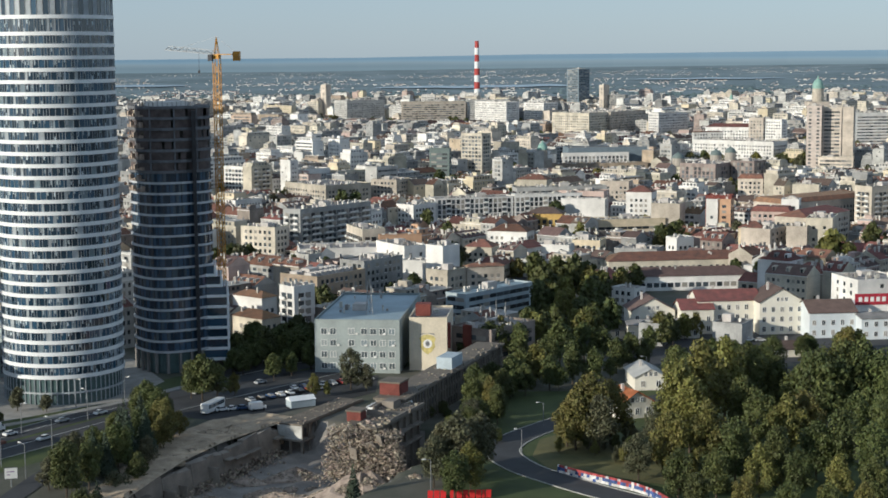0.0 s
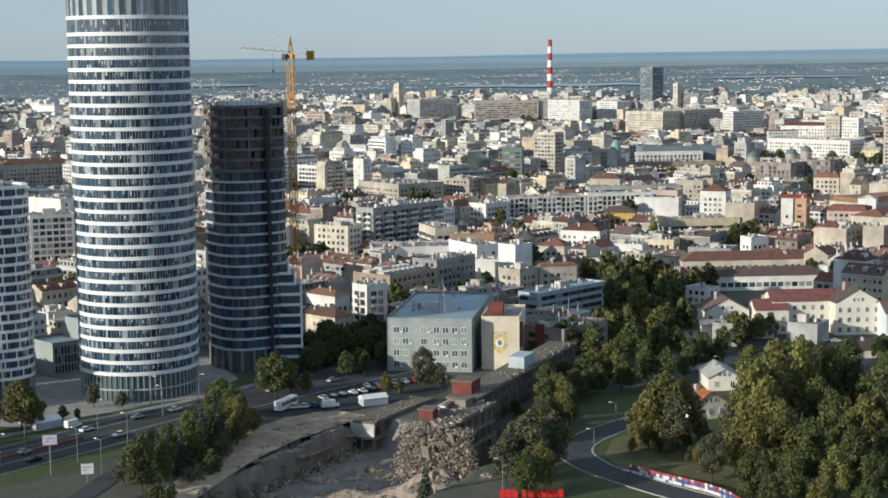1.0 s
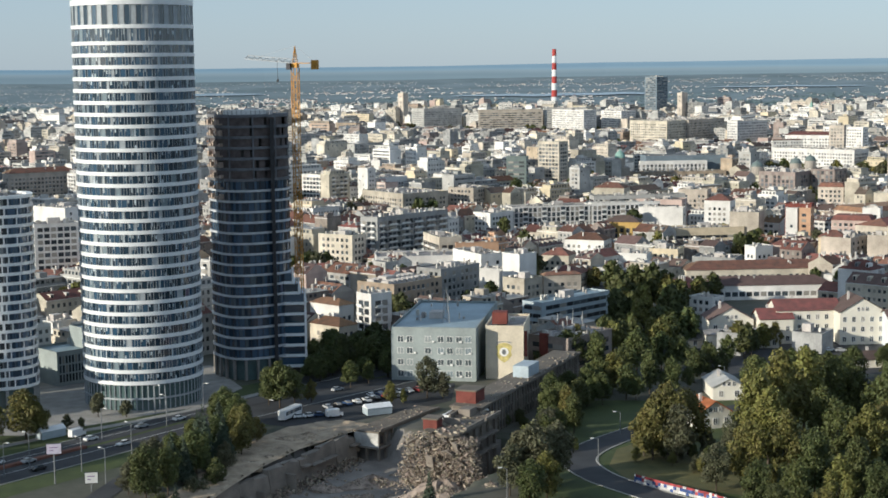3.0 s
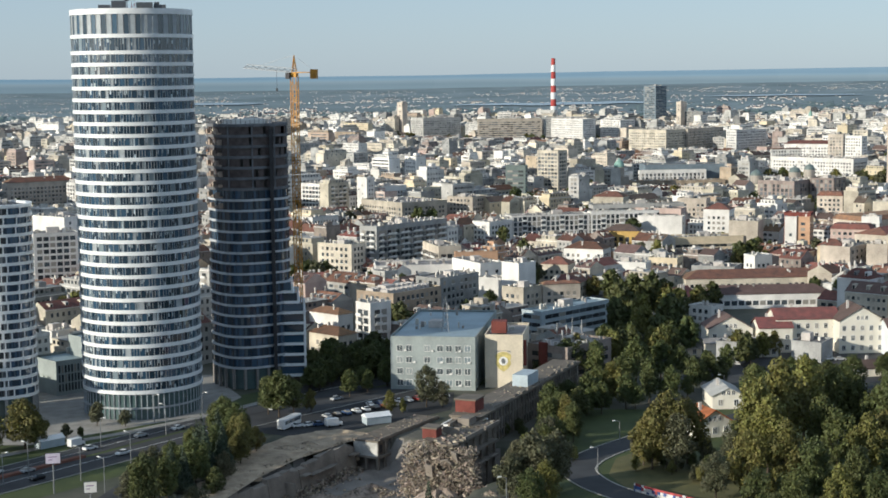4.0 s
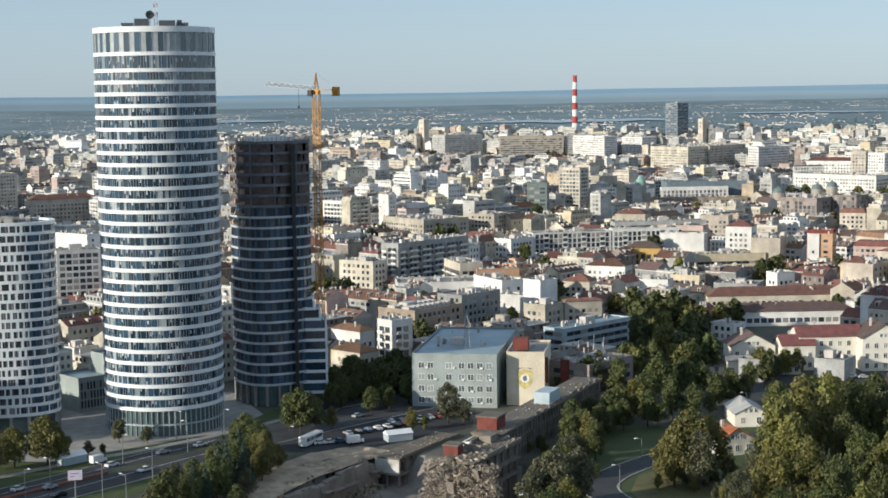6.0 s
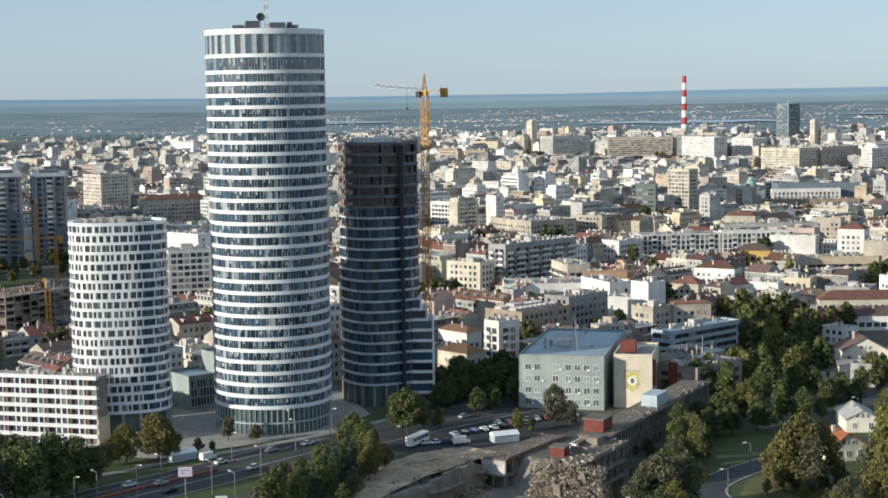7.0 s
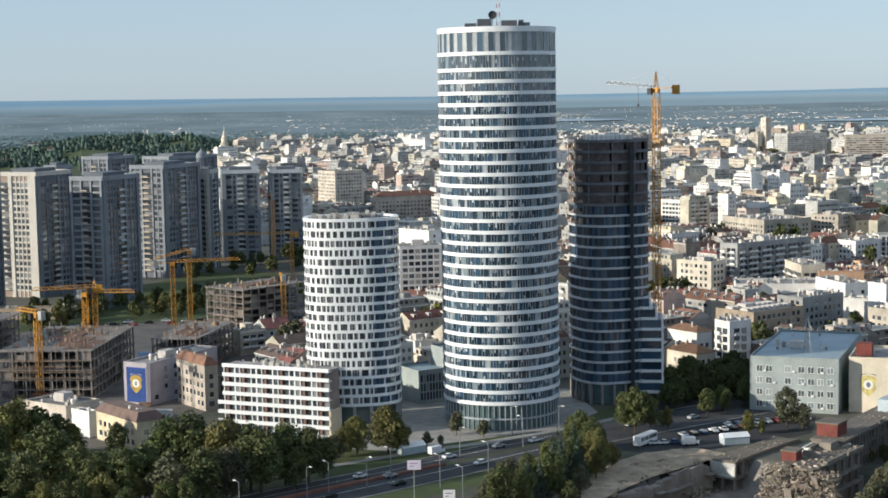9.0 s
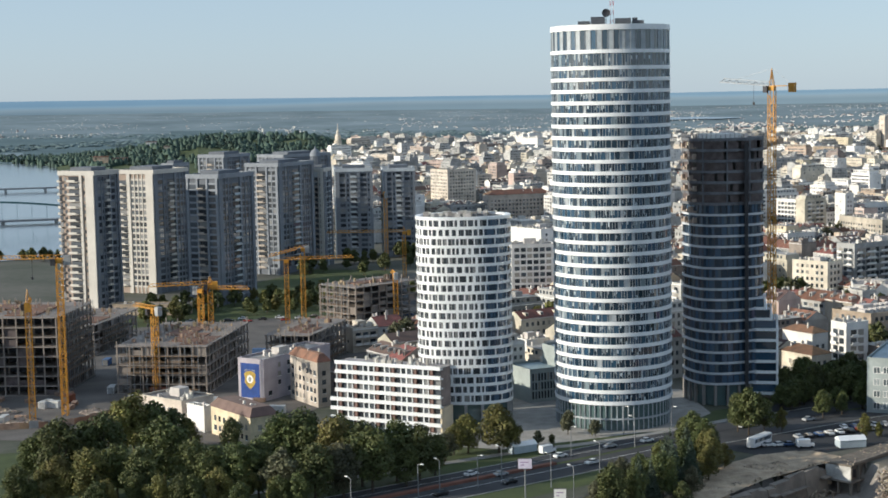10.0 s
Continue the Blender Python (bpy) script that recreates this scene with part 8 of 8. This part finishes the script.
grove(18, 56, 386, 118, 372, 3.0, 6.5, ("deep", "olive"), 22)
grove(12, -3, 470, 12, 430, 3.0, 5.5, ("deep",), 8)
# the dark belt behind the ruin
for x, y, h, k in ((39, 538, 17, "deep"), (48, 547, 15, "deep"), (33, 528, 13, "deep"), (25, 510, 13, "deep"), (57, 527, 13, "deep"), (63, 532, 13, "deep"), (54, 547, 13, "deep"), (29, 510, 14, "olive"), (41, 510, 15, "deep"), (48, 509, 13, "deep"), (21, 502, 12, "deep"), (33, 501, 12, "deep"), (25, 493, 11, "deep"), (36, 501, 9, "deep"), (54, 518, 8, "deep"), (67, 537, 10, "deep")):
    plant(x, y, h, k, slim=0.85)
grove(22, 18, 545, 62, 610, 11, 16, ("deep", "deep", "olive"), 26, slim=0.9)
grove(16, 38, 618, 70, 690, 12, 17, ("deep", "olive", "deep"), 22, slim=0.9)
grove(8, 66, 560, 92, 600, 8, 12, ("deep", "olive"), 14, slim=0.9)
# the wooded slope
for x, y, h, k in ((63, 427, 25, "olive"), (71, 439, 28, "olive"), (80, 453, 26, "olive"), (65, 420, 22, "olive"), (90, 460, 22, "deep"), (96, 459, 19, "deep"), (99, 445, 19, "deep"), (103, 438, 26, "deep"), (111, 445, 27, "deep"), (117, 444, 27, "deep"), (121, 438, 25, "deep"), (83, 420, 18, "deep"), (90, 414, 18, "olive"), (95, 419, 18, "olive"), (66, 397, 20, "olive"), (56, 395, 18, "olive"), (71, 386, 18, "deep"), (98, 391, 19, "deep"), (103, 380, 18, "deep"), (55, 372, 14, "deep"), (64, 372, 14, "deep"), (74, 371, 15, "olive")):
    plant(x, y, h, k, slim=0.85)
for x, y, h, k in ((83, 371, 14, "deep"), (92, 368, 13, "olive"), (100, 366, 13, "deep"), (92, 391, 16, "deep"), (81, 386, 16, "deep"), (109, 419, 17, "deep"), (115, 413, 18, "deep"), (81, 432, 19, "deep"), (57, 358, 12, "deep"), (67, 353, 12, "olive"), (76, 349, 12, "deep"), (85, 348, 12, "deep"), (93, 348, 12, "olive")):
    plant(x, y, h, k, slim=0.85)
# taller trees among the far blocks
for x, y, h, k in ((182, 751, 24, "olive"), (190, 750, 17, "olive"), (176, 751, 16, "deep"), (160, 752, 15, "deep"), (141, 716, 13, "deep"), (134, 734, 12, "deep"), (160, 698, 13, "deep"), (131, 889, 14, "deep"), (137, 889, 12, "deep"), (2, 872, 16, "deep"), (42, 673, 19, "deep"), (49, 688, 20, "deep"), (56, 687, 21, "deep"), (62, 687, 15, "olive"), (49, 643, 17, "olive"), (62, 629, 16, "deep"), (38, 643, 16, "deep"), (206, 769, 25, "deep"), (48, 1275, 18, "deep"), (55, 1274, 20, "deep"), (38, 1249, 15, "deep")):
    plant(x, y, h, k, slim=0.85)
# the park beside the highway
for x, y, h, k in ((-247, 377, 18, "deep"), (-255, 382, 14, "deep"), (-238, 386, 18, "deep"), (-244, 385, 16, "deep"), (-219, 385, 18, "deep"), (-205, 376, 15, "deep"), (-192, 376, 15, "deep"), (-198, 374, 14, "deep"), (-190, 399, 18, "deep"), (-184, 400, 19, "deep"), (-173, 397, 18, "olive"), (-166, 399, 17, "deep"), (-159, 407, 16, "deep"), (-153, 409, 15, "deep"), (-249, 420, 17, "olive"), (-249, 413, 16, "olive"), (-243, 422, 15, "deep"), (-237, 423, 13, "deep"), (-260, 381, 11, "deep"), (-188, 380, 15, "deep"), (-171, 379, 15, "deep"), (-216, 367, 14, "deep")):
    plant(x, y, h * 1.12, k, slim=1.05)
for x, y, h, k in ((-229, 363, 14, "olive"), (-245, 353, 11, "deep"), (-161, 394, 17, "deep"), (-166, 386, 14, "dull"), (-151, 416, 11, "deep"), (-179, 376, 14, "dull"), (-233, 424, 10, "olive"), (-225, 370, 14, "deep"), (-238, 361, 12, "olive"), (-142, 447, 14, "olive"), (-139, 448, 10, "olive"), (-151, 445, 11, "olive"), (-154, 441, 9, "olive"), (-154, 433, 8, "dull"), (-154, 402, 11, "deep"), (-220, 428, 10, "deep"), (-188, 436, 11, "deep"), (-129, 477, 7, "dull"), (-120, 476, 5, "dull"), (-134, 461, 4, "dull"), (-130, 462, 3, "deep")):
    plant(x, y, h * 1.12, k, slim=1.05)
grove(16, 70, 500, 150, 540, 9, 13, ("deep", "deep", "olive"), 26)
grove(10, 88, 545, 150, 560, 6, 9, ("deep",), 10)
grove(16, -262, 352, -170, 372, 8, 12, ("deep", "olive"), 16)
grove(12, 8, 470, 26, 520, 7, 11, ("deep",), 10)
plant(-22.5, 383, 16, "fir", z=-8.5, slim=0.75)
grove(12, 4, 428, 14, 482, 8, 12, ("deep", "dull", "deep"), 7)
# the thicket between the avenue and the pit
for x, y, h, k in ((-92, 381, 15, "deep"), (-86, 372, 14, "deep"), (-95, 403, 12, "dull"), (-79.5, 384, 9, "deep"), (-78.5, 401, 10, "deep"), (-77.5, 410, 9, "dull"), (-76.5, 428, 11, "olive"), (-82, 452, 13, "deep"), (-85, 441, 13, "fir"), (-74.5, 442, 8, "olive"), (-94, 420, 9, "deep"), (-91, 434, 10, "deep"), (-98, 388, 9, "dull"), (-84, 404, 14, "deep")):
    plant(x, y, h, k, slim=0.85)
# street trees in the shade behind the towers
grove(26, -64, 548, -34, 600, 9, 13, ("deep",), 20)
grove(12, -60, 520, -36, 545, 8, 11, ("deep",), 10)
grove(12, -74, 548, -50, 578, 10, 14, ("deep",), 12)
grove(16, -70, 530, -58, 560, 7, 10, ("deep",), 8)
grove(10, -40, 640, -5, 700, 8, 13, ("deep",), 12)
# greenery by the river and along the avenue
grove(70, -400, 680, -300, 790, 6, 11, ("deep", "deep", "olive"), 60)
grove(30, -430, 800, -330, 1000, 8, 12, ("deep",), 60)
grove(40, -470, 1240, -330, 1270, 9, 14, ("deep", "olive"), 50)
grove(16, -640, 900, -540, 960, 7, 11, ("deep",), 16)
grove(30, -300, 1120, -200, 1150, 8, 13, ("deep", "olive"), 40)
for x, y, r, room in COURTS:
    if r < 2600 and not open_land(x, y) and (room > 20 or rng.random() < (0.6 if r < 1500 else 0.45)):
        for _ in range(rng.randint(2, 4) if room < 20 else 14):
            px, py = x + rng.uniform(-room, room), y + rng.uniform(-room, room)
            if not blocked(px, py, 3):
                plant(px, py, rng.uniform(9, 17), rng.choice(("deep", "deep", "olive", "dull")), 0)
finish_trees()
